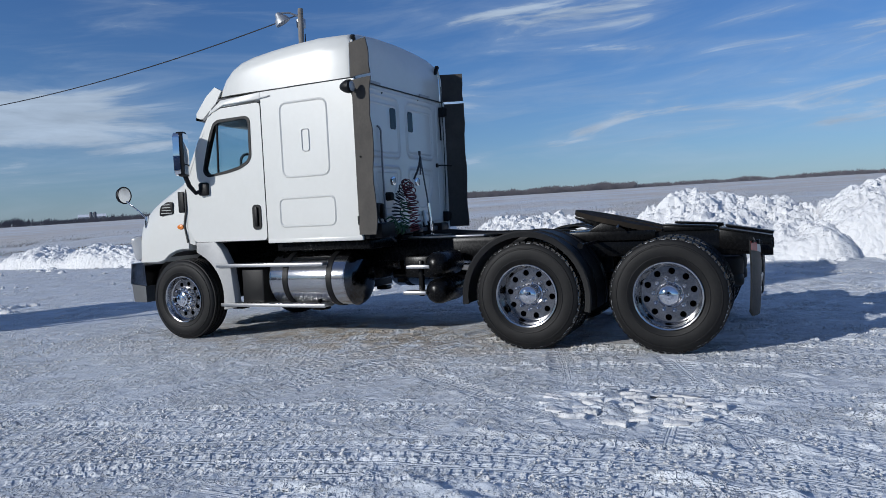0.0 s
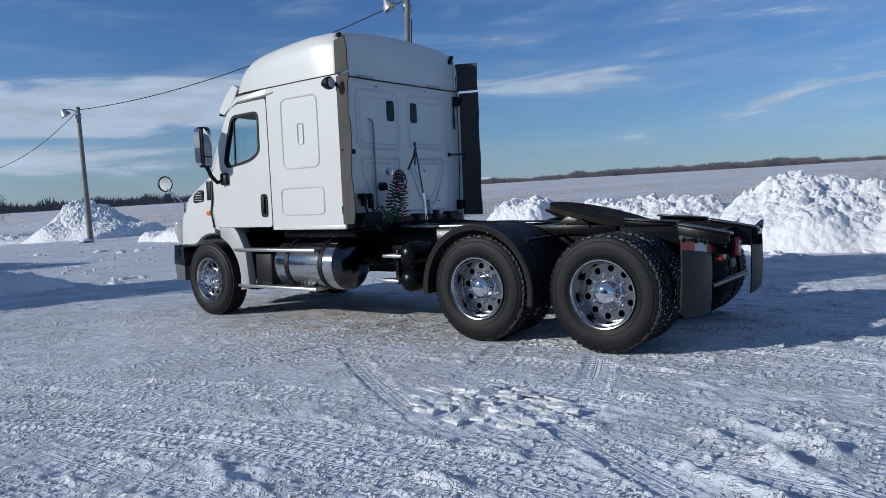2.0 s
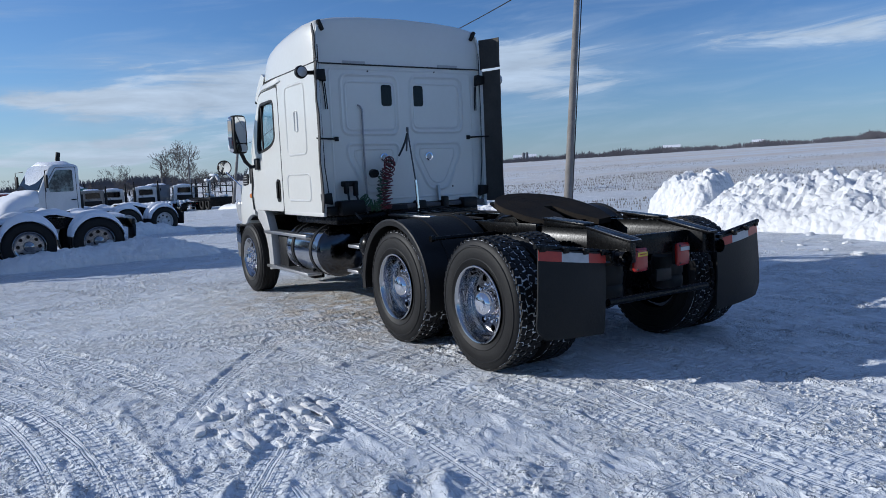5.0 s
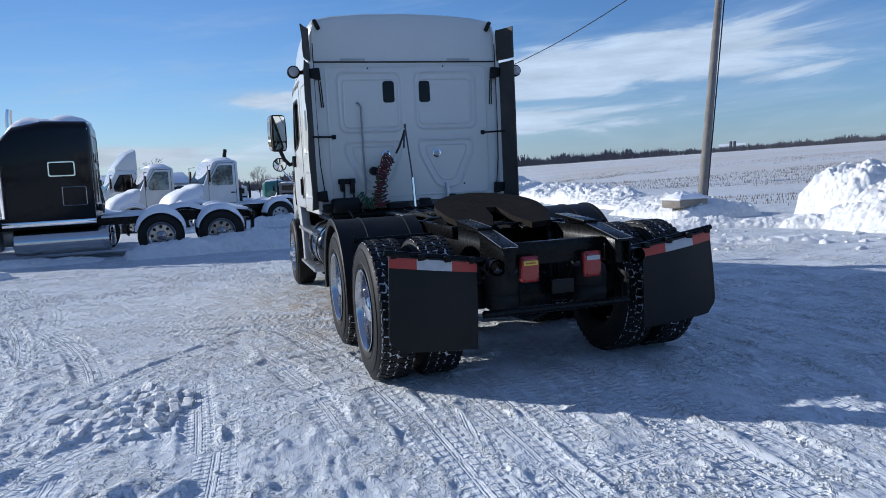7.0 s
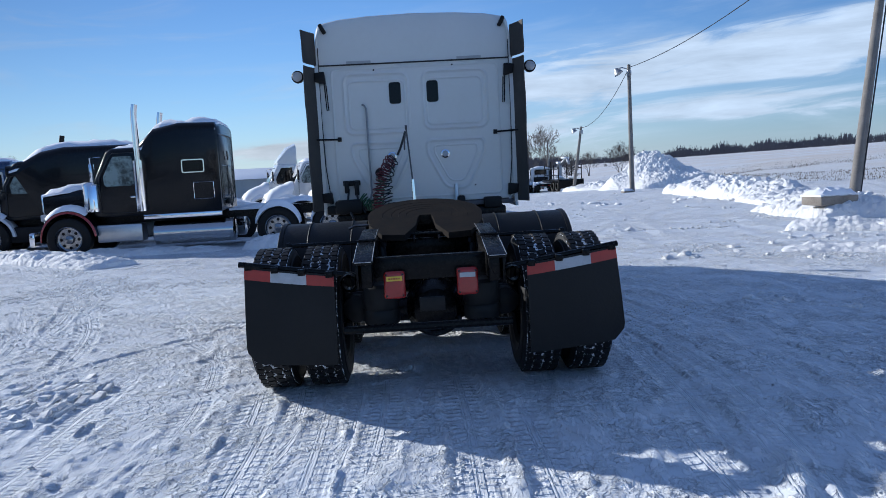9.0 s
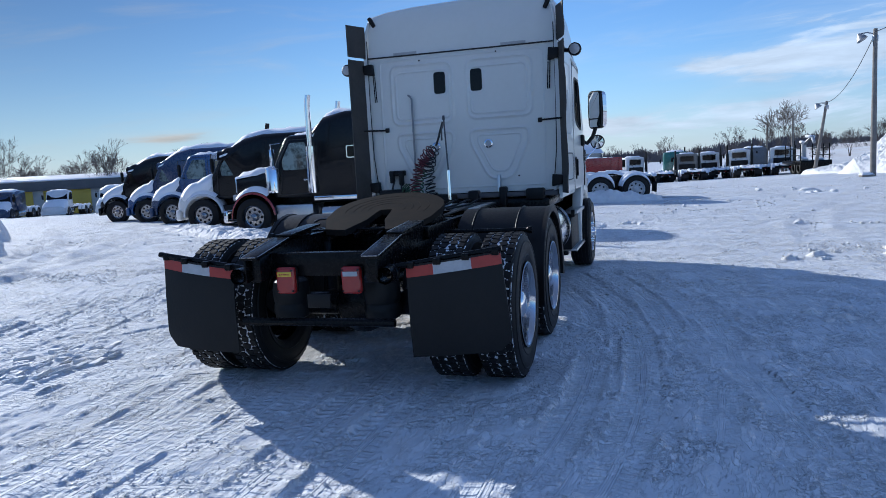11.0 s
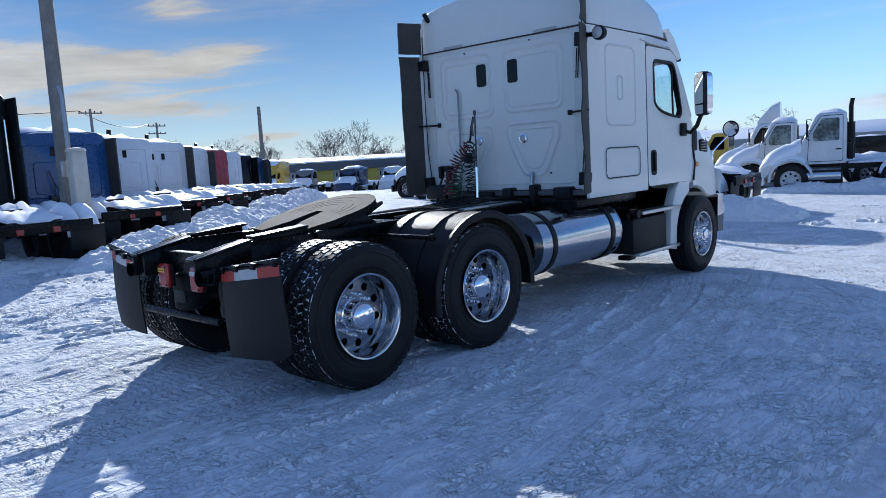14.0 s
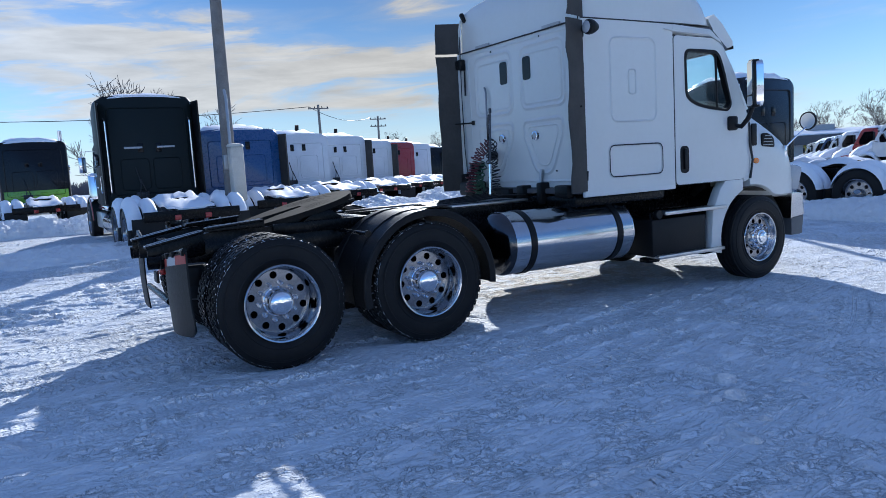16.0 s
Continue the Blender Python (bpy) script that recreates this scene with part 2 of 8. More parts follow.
def snow_material(name, dirt, scale_dirt, track=False):
    m = bpy.data.materials.new(name)
    m.use_nodes = True
    nt = m.node_tree
    N, L = nt.nodes, nt.links
    p = N["Principled BSDF"]
    p.inputs["Roughness"].default_value = 0.75 if track else 0.7
    p.inputs["Specular IOR Level"].default_value = 0.07 if track else 0.10
    geo = N.new("ShaderNodeNewGeometry")
    pos = geo.outputs["Position"]

    def put(sock, v):
        if isinstance(v, bpy.types.NodeSocket):
            L.new(v, sock)
        else:
            sock.default_value = v

    def op(kind, a, b=0.0, c=0.0):
        n = N.new("ShaderNodeMath"); n.operation = kind
        for k, v in enumerate((a, b, c)):
            put(n.inputs[k], v)
        return n.outputs[0]

    def grain(scale, detail=6, rough=0.55, vec=None, dist=0.0):
        n = N.new("ShaderNodeTexNoise")
        n.inputs["Scale"].default_value, n.inputs["Detail"].default_value = scale, detail
        n.inputs["Roughness"].default_value, n.inputs["Distortion"].default_value = rough, dist
        L.new(vec or pos, n.inputs["Vector"])
        return n.outputs["Fac"]

    def step(v, lo, hi, top=1.0, smooth=True):
        n = N.new("ShaderNodeMapRange"); n.interpolation_type = "SMOOTHSTEP" if smooth else "LINEAR"
        n.inputs["From Min"].default_value, n.inputs["From Max"].default_value, n.inputs["To Max"].default_value = lo, hi, top
        L.new(v, n.inputs["Value"])
        return n.outputs[0]

    def stretched(turn, sx, sy):
        mp = N.new("ShaderNodeMapping")
        mp.inputs["Rotation"].default_value = (0, 0, radians(turn)); mp.inputs["Scale"].default_value = (sx, sy, 1)
        L.new(pos, mp.inputs[0])
        return mp.outputs[0]

    def mixed(f, a, b):
        n = N.new("ShaderNodeMix"); n.data_type = "RGBA"
        put(n.inputs[0], f); put(n.inputs[6], a); put(n.inputs[7], b)
        return n.outputs[2]

    grit = op("MULTIPLY", op("MULTIPLY", step(grain(scale_dirt), 0.42, 0.70, 1.0, False), step(grain(9.0), 0.35, 0.65, 1.0, False)), dirt)
    col = mixed(grit, (0.705, 0.742, 0.780, 1) if track else (0.85, 0.848, 0.838, 1), (0.50, 0.47, 0.43, 1))
    relief = op("MULTIPLY", grain(19.0, 9, 0.68), 1.0)
    if track:
        sx = N.new("ShaderNodeSeparateXYZ"); L.new(pos, sx.inputs[0])
        # flakes and streaks of scraped crust, drawn out along the way the wheels went
        dx, dy = op("ADD", sx.outputs[0], 11.0), op("ADD", sx.outputs[1], 0.7)
        radial = op("SQRT", op("MULTIPLY_ADD", dx, dx, op("MULTIPLY", dy, dy)))
        around = op("MULTIPLY", op("ARCTAN2", dy, dx), 11.0)

        def swept(a, b, detail, rough, dist=0.0):
            c = N.new("ShaderNodeCombineXYZ")
            L.new(op("MULTIPLY", radial, a), c.inputs[0]); L.new(op("MULTIPLY", around, b), c.inputs[1])
            return grain(1.0, detail, rough, c.outputs[0], dist)

        worn = step(grain(0.9, 4), 0.40, 0.62)
        f1 = step(swept(15.0, 4.5, 5, 0.62, 0.5), 0.53, 0.575, 0.17)
        f2 = step(swept(34.0, 13.0, 4, 0.60, 0.3), 0.54, 0.60, 0.085)
        f3 = op("MULTIPLY", grain(75.0, 3, 0.6), 0.055)
        clumps = step(grain(1.9, 5, 0.6), 0.44, 0.56)
        f4 = op("MULTIPLY", op("ADD", step(grain(13.0, 4, 0.60, None, 0.3), 0.50, 0.57, 0.46), step(grain(31.0, 3, 0.55), 0.50, 0.58, 0.13)), clumps)
        loose = op("MULTIPLY_ADD", f1, 2.6, op("MULTIPLY_ADD", f4, 1.3, op("MULTIPLY", f2, 2.2)))
        col = mixed(op("MINIMUM", loose, 0.8), col, (0.955, 0.972, 0.982, 1))
        # oily, sandy soiling that has dripped and been driven in where trucks stand
        gx, gy = op("MULTIPLY", op("ADD", sx.outputs[0], 0.75), 1 / 1.25), op("MULTIPLY", op("SUBTRACT", sx.outputs[1], 2.4), 1 / 2.7)
        spot = op("EXPONENT", op("MULTIPLY", op("MULTIPLY_ADD", gx, gx, op("MULTIPLY", gy, gy)), -1.0))
        soil = op("MULTIPLY", spot, step(grain(3.1, 8, 0.7), 0.36, 0.62, 0.9))
        col = mixed(soil, col, (0.50, 0.41, 0.30, 1))
        # straw and soil showing in the open field beyond the yard
        far = step(sx.outputs[0], 14.0, 44.0, 1.0, False)
        rows = step(grain(1.0, 8, 0.7, stretched(-30, 0.006, 0.05)), 0.34, 0.62, 0.70)
        col = mixed(op("MULTIPLY", far, rows), col, (0.66, 0.59, 0.51, 1))
        relief = op("ADD", op("MULTIPLY", relief, 0.10), op("ADD", op("MULTIPLY_ADD", f1, op("MULTIPLY_ADD", worn, 0.75, 0.25), op("ADD", f3, f4)), f2))
        # lugs of tyre prints
        at = N.new("ShaderNodeAttribute"); at.attribute_name = "print_along"
        au = N.new("ShaderNodeAttribute"); au.attribute_name = "print_across"
        am = N.new("ShaderNodeAttribute"); am.attribute_name = "print_depth"
        side = op("ABSOLUTE", au.outputs["Fac"])
        uneven = op("MULTIPLY", op("SUBTRACT", grain(9.0, 4), 0.5), 2.4)
        ph = op("SINE", op("ADD", uneven, op("MULTIPLY_ADD", side, 2.2, op("MULTIPLY", at.outputs["Fac"], math.tau))))
        lug = op("MULTIPLY", step(ph, -0.7, 0.7), step(side, 0.16, 0.24))
        rib = op("SUBTRACT", 1.0, step(op("ABSOLUTE", op("SUBTRACT", side, 0.12)), 0.02, 0.06))
        fine_ribs = step(op("SINE", op("MULTIPLY", au.outputs["Fac"], 17.0)), -0.5, 0.5)
        prt = op("MULTIPLY", op("MULTIPLY_ADD", fine_ribs, 0.26, op("MULTIPLY", op("MAXIMUM", lug, op("MULTIPLY", rib, 0.7)), 0.8)), am.outputs["Fac"])
        keep = op("SUBTRACT", 1.0, op("MULTIPLY", am.outputs["Fac"], 0.65))
        relief = op("ADD", op("MULTIPLY", relief, keep), op("MULTIPLY", op("MULTIPLY", prt, op("MULTIPLY", step(grain(2.3, 4), 0.30, 0.50), step(grain(14.0, 3), 0.30, 0.46))), 0.30))
    else:
        v = N.new("ShaderNodeTexVoronoi"); v.inputs["Scale"].default_value = 6.5
        L.new(pos, v.inputs["Vector"])
        relief = op("MULTIPLY_ADD", v.outputs["Distance"], -0.9, op("MULTIPLY_ADD", grain(6.0, 5, 0.6), 1.2, op("MULTIPLY", relief, 0.5)))
    L.new(col, p.inputs["Base Color"])
    bp = N.new("ShaderNodeBump"); bp.inputs["Strength"].default_value = 1.0; bp.inputs["Distance"].default_value = 0.060 if track else 0.050
    L.new(relief, bp.inputs["Height"])
    L.new(bp.outputs[0], p.inputs["Normal"])
    return m


yard_snow = snow_material("packed_snow", 0.55, 0.35, True)
pile_snow = snow_material("piled_snow", 0.22, 0.9)
cap_snow = material("settled_snow", (0.88, 0.89, 0.91), 0.6, col2=(0.80, 0.82, 0.86), var=0.4, scale=3, bump=0.3, bscale=12)


# ---- mesh helpers ----
def box(bm, c, s, bev=0.0, rot=(0, 0, 0), seg=2):
    m = Matrix.LocRotScale(c, Euler([radians(a) for a in rot]), s)
    vs = bmesh.ops.create_cube(bm, size=1, matrix=m)["verts"]
    if bev:
        es = list({e for v in vs for e in v.link_edges})
        bmesh.ops.bevel(bm, geom=es, offset=bev, segments=seg, affect="EDGES", profile=0.5, clamp_overlap=True)
    return bm


def axis_point(axis, a, u, v):
    return {"x": (a, u, v), "y": (u, a, v), "z": (u, v, a)}[axis]


def lathe(bm, prof, axis="x", c=(0, 0, 0), n=40, cap=True):
    """Turns (along, radius) pairs round an axis."""
    rings = []
    for a, r in prof:
        rings.append([bm.verts.new(Vector(axis_point(axis, a, r * math.cos(k * math.tau / n), r * math.sin(k * math.tau / n))) + Vector(c))
                      for k in range(n)])
    for p, q in zip(rings, rings[1:]):
        for k in range(n):
            bm.faces.new((p[k], p[(k + 1) % n], q[(k + 1) % n], q[k]))
    if cap:
        bm.faces.new(rings[0]); bm.faces.new(rings[-1])
    return bm


def loft(bm, rings, cap=True, closed=True):
    rs = [[bm.verts.new(p) for p in ring] for ring in rings]
    n = len(rs[0])
    for p, q in zip(rs, rs[1:]):
        for k in range(n if closed else n - 1):
            bm.faces.new((p[k], p[(k + 1) % n], q[(k + 1) % n], q[k]))
    if cap and closed:
        bm.faces.new(rs[0]); bm.faces.new(rs[-1])
    return bm


def tube(bm, pts, r, n=8, closed=False):
    pts = [Vector(p) for p in pts]
    rings, up = [], None
    k = len(pts)
    for i, p in enumerate(pts):
        a = pts[(i - 1) % k] if closed or i else p
        b = pts[(i + 1) % k] if closed or i < k - 1 else p
        d = (b - a).normalized()
        if up is None:
            up = d.orthogonal().normalized()
        up = (up - d * up.dot(d))
        up = up.normalized() if up.length > 1e-6 else d.orthogonal().normalized()
        side = d.cross(up)
        rad = r[i] if isinstance(r, (list, tuple)) else r
        rings.append([bm.verts.new(p + (up * math.cos(j * math.tau / n) + side * math.sin(j * math.tau / n)) * rad) for j in range(n)])
    pairs = list(zip(rings, rings[1:])) + ([(rings[-1], rings[0])] if closed else [])
    for p, q in pairs:
        for j in range(n):
            bm.faces.new((p[j], p[(j + 1) % n], q[(j + 1) % n], q[j]))
    if not closed:
        bm.faces.new(rings[0]); bm.faces.new(rings[-1])
    return bm


def prism(bm, poly, axis, a, b, bev=0.0, seg=2):
    """A side outline pulled along an axis from a to b."""
    lo = [bm.verts.new(axis_point(axis, a, u, v)) for u, v in poly]
    hi = [bm.verts.new(axis_point(axis, b, u, v)) for u, v in poly]
    n = len(poly)
    fs = [bm.faces.new(lo), bm.faces.new(hi)]
    fs += [bm.faces.new((lo[k], lo[(k + 1) % n], hi[(k + 1) % n], hi[k])) for k in range(n)]
    if bev:
        es = list({e for f in fs for e in f.edges})
        bmesh.ops.bevel(bm, geom=es, offset=bev, segments=seg, affect="EDGES", profile=0.5, clamp_overlap=True)
    return bm


def plate(bm, outer, holes, axis, a, b):
    """A flat sheet between a and b along an axis, with holes right through it."""
    tmp = bmesh.new()
    loops = []
    for loop in [outer] + list(holes):
        vs = [tmp.verts.new((u, v, 0)) for u, v in loop]
        loops.append([tmp.edges.new((vs[k], vs[(k + 1) % len(vs)])) for k in range(len(vs))])
    bmesh.ops.triangle_fill(tmp, use_beauty=True, use_dissolve=False, edges=[e for l in loops for e in l])
    tmp.verts.index_update()
    lo = [bm.verts.new(axis_point(axis, a, v.co.x, v.co.y)) for v in tmp.verts]
    hi = [bm.verts.new(axis_point(axis, b, v.co.x, v.co.y)) for v in tmp.verts]
    for f in tmp.faces:
        bm.faces.new([lo[v.index] for v in f.verts]); bm.faces.new([hi[v.index] for v in reversed(f.verts)])
    for e in tmp.edges:
        if len(e.link_faces) == 1:
            i, j = (v.index for v in e.verts)
            bm.faces.new((lo[i], lo[j], hi[j], hi[i]))
    tmp.free()
    return bm


def rounded(poly, r, n=5):
    """Rounds the corners of a closed outline."""
    out = []
    k = len(poly)
    for i in range(k):
        p, a, b = Vector(poly[i]), Vector(poly[i - 1]), Vector(poly[(i + 1) % k])
        rr = min(r, (a - p).length * 0.45, (b - p).length * 0.45)
        s, e = p + (a - p).normalized() * rr, p + (b - p).normalized() * rr
        for j in range(n + 1):
            t = j / n
            out.append(tuple(s * (1 - t) ** 2 + p * 2 * t * (1 - t) + e * t ** 2))
    return out


def circle(u, v, r, n=24):
    return [(u + r * math.cos(k * math.tau / n), v + r * math.sin(k * math.tau / n)) for k in range(n)]


def rect(u0, v0, u1, v1):
    return [(u0, v0), (u1, v0), (u1, v1), (u0, v1)]


def part(name, bm, mat, parent=None, label="", sharp=34):
    bmesh.ops.recalc_face_normals(bm, faces=bm.faces)
    me = bpy.data.meshes.new(name)
    bm.to_mesh(me); bm.free()
    me.materials.append(mat)
    me.polygons.foreach_set("use_smooth", [True] * len(me.polygons))
    me.set_sharp_from_angle(angle=radians(sharp))
    ob = new(name, me)
    if parent:
        ob.parent = parent
    if label:
        ob["label"] = label
    return ob


def thing(name, label, category, m=None, group="", kind=""):
    ob = new(name)
    ob.empty_display_size = 0.3
    if m is not None:
        ob.matrix_basis = m
    return tagged(ob, label, category, group, kind)


def share(ob, parent, m):
    """Another object on the same mesh, under parent."""
    o = new(ob.name.split(".")[0], ob.data)
    o.parent = parent
    o.matrix_basis = m
    return o


def fall(x, y):
    """The drop of the lot towards its far end."""
    return (0.010 * np.clip(y - 4, 0, 60) + 0.022 * np.clip(y - 38, 0, 35)) * (1 - np.clip((x - 16) / 30, 0, 1))


def height(x, y):
    """The lie of the land: level in the yard, rising slowly over the field, falling to the far end of the lot."""
    r = math.hypot(x, y)
    s = min(1.0, max(0.0, (r - 12) / 40))
    s = s * s * (3 - 2 * s)
    return ((0.0235 if x > 0 else 0.010) * x - 0.003 * y) * s - float(fall(x, y))


# ---- the white tractor ----
truck = thing("tractor_truck", "white sleeper-cab tractor truck with black chassis, parked on packed snow", "truck")

# frame and chassis
for s in (-1, 1):
    bm = bmesh.new()
    prism(bm, [(-1.40, 0.80), (5.30, 0.80), (5.30, 1.03), (-0.95, 1.03), (-1.40, 0.96)], "x", s * 0.36, s * 0.43, 0.006)
    part("frame_rail", bm, black_paint, truck)
    bm = bmesh.new()   # sloped ramp plates at the tail
    prism(bm, [(-0.52, 1.080), (-0.52, 1.098), (-0.99, 1.066), (-0.99, 1.048)], "x", s * 0.350, s * 0.462, 0.004)
    prism(bm, [(-0.52, 1.030), (-0.52, 1.085), (-0.99, 1.053), (-0.99, 1.030)], "x", s * 0.435, s * 0.450, 0.003)
    prism(bm, [(-1.01, 1.030), (-1.01, 1.050), (-1.45, 0.968), (-1.45, 0.948)], "x", s * 0.350, s * 0.468, 0.004)
    prism(bm, [(-1.01, 0.86), (-1.01, 1.035), (-1.44, 0.955), (-1.44, 0.80)], "x", s * 0.440, s * 0.455, 0.003)
    ramp = part("ramp_plate", bm, black_paint, truck, "worn black sloping tail ramp")
    bm = bmesh.new()   # bare steel along the edges where trailers slide on
    for xe in (0.352, 0.466):
        tube(bm, [(s * xe, -1.02, 1.049), (s * xe, -1.18, 1.0185), (s * xe, -1.44, 0.970)], [0.0015, 0.0032, 0.002], 6)
    tube(bm, [(s * 0.352, -0.53, 1.098), (s * 0.352, -0.98, 1.067)], 0.002, 6)
    tube(bm, [(s * 0.36, -1.45, 0.967), (s * 0.46, -1.45, 0.967)], 0.0028, 6)
    part("worn_edge", bm, brushed, ramp, "bare worn steel edge")
bm = bmesh.new()
box(bm, (0, -1.262, 0.895), (0.70, 0.014, 0.15), 0.004)
box(bm, (0, -1.235, 0.965), (0.70, 0.07, 0.012), 0.003)
part("crossmember", bm, black_paint, truck)
for y in (-0.15, 1.45, 2.6, 4.0):
    bm = bmesh.new()
    box(bm, (0, y, 0.90), (0.74, 0.09, 0.16), 0.01)
    part("crossmember", bm, black_paint, truck)
bm = bmesh.new()
tube(bm, [(-0.56, -1.32, 0.53), (0.50, -1.32, 0.53)], 0.026, 10)
part("lower_bar", bm, black_paint, truck)
for s in (-1, 1):
    bm = bmesh.new()
    lathe(bm, [(-0.05, 0.052), (0.03, 0.052), (0.035, 0.058), (0.06, 0.058), (0.06, 0.040), (-0.04, 0.040)], "y", (s * 0.50, -1.40, 0.845), 24, cap=False)
    part("tow_eye", bm, black_paint, truck)
for x0, y0 in ((-0.33, -0.86), (0.33, -0.86), (-0.33, 0.46), (0.33, 0.46)):
    bm = bmesh.new()
    lathe(bm, [(0.50, 0.08), (0.52, 0.115), (0.56, 0.122), (0.60, 0.12), (0.615, 0.112), (0.63, 0.12), (0.70, 0.124), (0.76, 0.115), (0.78, 0.09)], "z", (x0, y0 - 0.22, 0), 28)
    part("air_spring", bm, flap_rubber, truck, "ribbed rubber air spring")
for y0 in (-0.645, 0.595):
    bm = bmesh.new()
    tube(bm, [(-0.72, y0, 0.52), (-0.3, y0, 0.52), (0.3, y0, 0.52), (0.72, y0, 0.52)], [0.075, 0.085, 0.085, 0.075], 16)
    lathe(bm, [(-0.20, 0.06), (-0.17, 0.15), (-0.08, 0.205), (0.06, 0.215), (0.15, 0.17), (0.24, 0.09), (0.34, 0.06)], "y", (0.03, y0, 0.53), 24)
    part("drive_axle", bm, black_paint, truck)
    for s in (-1, 1):
        bm = bmesh.new()
        lathe(bm, [(0, 0.05), (0.02, 0.09), (0.09, 0.095), (0.10, 0.105), (0.115, 0.105), (0.125, 0.095), (0.22, 0.09), (0.25, 0.05)], "y", (s * 0.50, y0 - 0.36, 0.60), 20)
        part("brake_chamber", bm, black_plastic, truck)
        bm = bmesh.new()
        tube(bm, [(s * 0.30, y0 + 0.12, 0.60), (s * 0.34, y0 + 0.20, 0.95)], 0.032, 10)
        part("shock_absorber", bm, black_plastic, truck)
bm = bmesh.new()
tube(bm, [(0.02, -0.3, 0.56), (0.02, 0.42, 0.57)], 0.05, 12)
tube(bm, [(0.02, 0.95, 0.57), (0.0, 2.6, 0.62)], 0.055, 12)
part("drive_shaft", bm, black_paint, truck)
bm = bmesh.new()   # gearbox and engine mass under the cab
box(bm, (0, 3.1, 0.78), (0.50, 0.95, 0.42), 0.08)
box(bm, (0, 4.1, 0.82), (0.62, 1.1, 0.55), 0.08)
box(bm, (0, 4.2, 1.15), (1.70, 1.0, 0.14), 0.03)
box(bm, (0, 2.95, 1.02), (1.9, 1.2, 0.12), 0.03)
part("gearbox", bm, black_paint, truck)
bm = bmesh.new()   # cross tie and steering axle
tube(bm, [(-0.85, 4.75, 0.48), (-0.5, 4.75, 0.42), (0.5, 4.75, 0.42), (0.85, 4.75, 0.48)], 0.06, 12)
part("front_axle", bm, black_paint, truck)
for s in (-1, 1):
    bm = bmesh.new()
    for i in range(4):
        box(bm, (s * 0.42, 4.75, 0.56 + 0.02 * i), (0.08, 1.5 - 0.28 * i, 0.016), 0.003)
    part("leaf_spring", bm, black_paint, truck)
# deck plates and a bolted web between the rails
bm = bmesh.new()
box(bm, (0, 1.75, 1.045), (0.80, 0.9, 0.02), 0.004)
part("deck_plate", bm, brushed, truck, "checker aluminium deck plate behind the cab")
bm = bmesh.new()
lathe(bm, [(0, 0.013), (0.012, 0.011)], "x", (0.43, -0.42, 0.98), 8)
bolt = part("bolt", bm, steel_worn, truck)
for i in range(9):
    for s in (-1, 1):
        if i or s < 0:
            share(bolt, truck, pose(0 if s > 0 else -0.872, 0.13 * i, 0))

# wheels
REAR_Y, MID_Y = -0.645, 0.595
TYRE = [(-0.100, 0.284), (-0.126, 0.306), (-0.134, 0.335), (-0.142, 0.345), (-0.143, 0.352), (-0.139, 0.358), (-0.142, 0.380), (-0.143, 0.420), (-0.139, 0.442), (-0.143, 0.446), (-0.142, 0.455), (-0.135, 0.459), (-0.130, 0.476), (-0.122, 0.492), (-0.112, 0.503), (-0.104, 0.507)]


def tyre_meshes(lugs, seed):
    rnd = random.Random(seed)
    bm = bmesh.new()
    lathe(bm, TYRE + [(-a, r) for a, r in reversed(TYRE)], "x", n=72, cap=False)
    tyre = bm
    tr = bmesh.new()
    if lugs:
        for row, (a, w) in enumerate(((-0.090, 0.046), (-0.033, 0.05), (0.033, 0.05), (0.090, 0.046))):
            for k in range(52):
                th = (k + (row % 2) * 0.5) * math.tau / 52
                skew = (0.20, -0.28, 0.28, -0.20)[row]
                m = Matrix.Rotation(th, 4, "X") @ Matrix.Translation((a, 0, 0.5060)) @ Matrix.Rotation(skew, 4, "Z")
                vs = bmesh.ops.create_cube(tr, size=1, matrix=m @ Matrix.Diagonal((w * rnd.uniform(0.94, 1.04), 0.050, 0.022, 1)))["verts"]
                top = [v for v in vs if (m.inverted() @ v.co).z > 0]
                for v in top:
                    v.co = m @ (Matrix.Diagonal((0.92, 0.9, 1, 1)) @ (m.inverted() @ v.co))
    else:
        for a, w in ((-0.094, 0.030), (-0.052, 0.034), (0.0, 0.042), (0.052, 0.034), (0.094, 0.030)):
            lathe(tr, [(a - w / 2, 0.500), (a - w / 2 + 0.002, 0.519), (a + w / 2 - 0.002, 0.519), (a + w / 2, 0.500)], "x", n=72, cap=False)
    gr = bmesh.new()
    lathe(gr, [(-0.118, 0.4995), (-0.1, 0.5085), (0.1, 0.5085), (0.118, 0.4995)], "x", n=72, cap=False)
    return tyre, tr, gr


tread_snow = material("snow_packed_tread", (0.016, 0.016, 0.016), 0.7, col2=(0.85, 0.86, 0.88), var=1.0, scale=24, fine=60, edge=(0.502, 0.53))


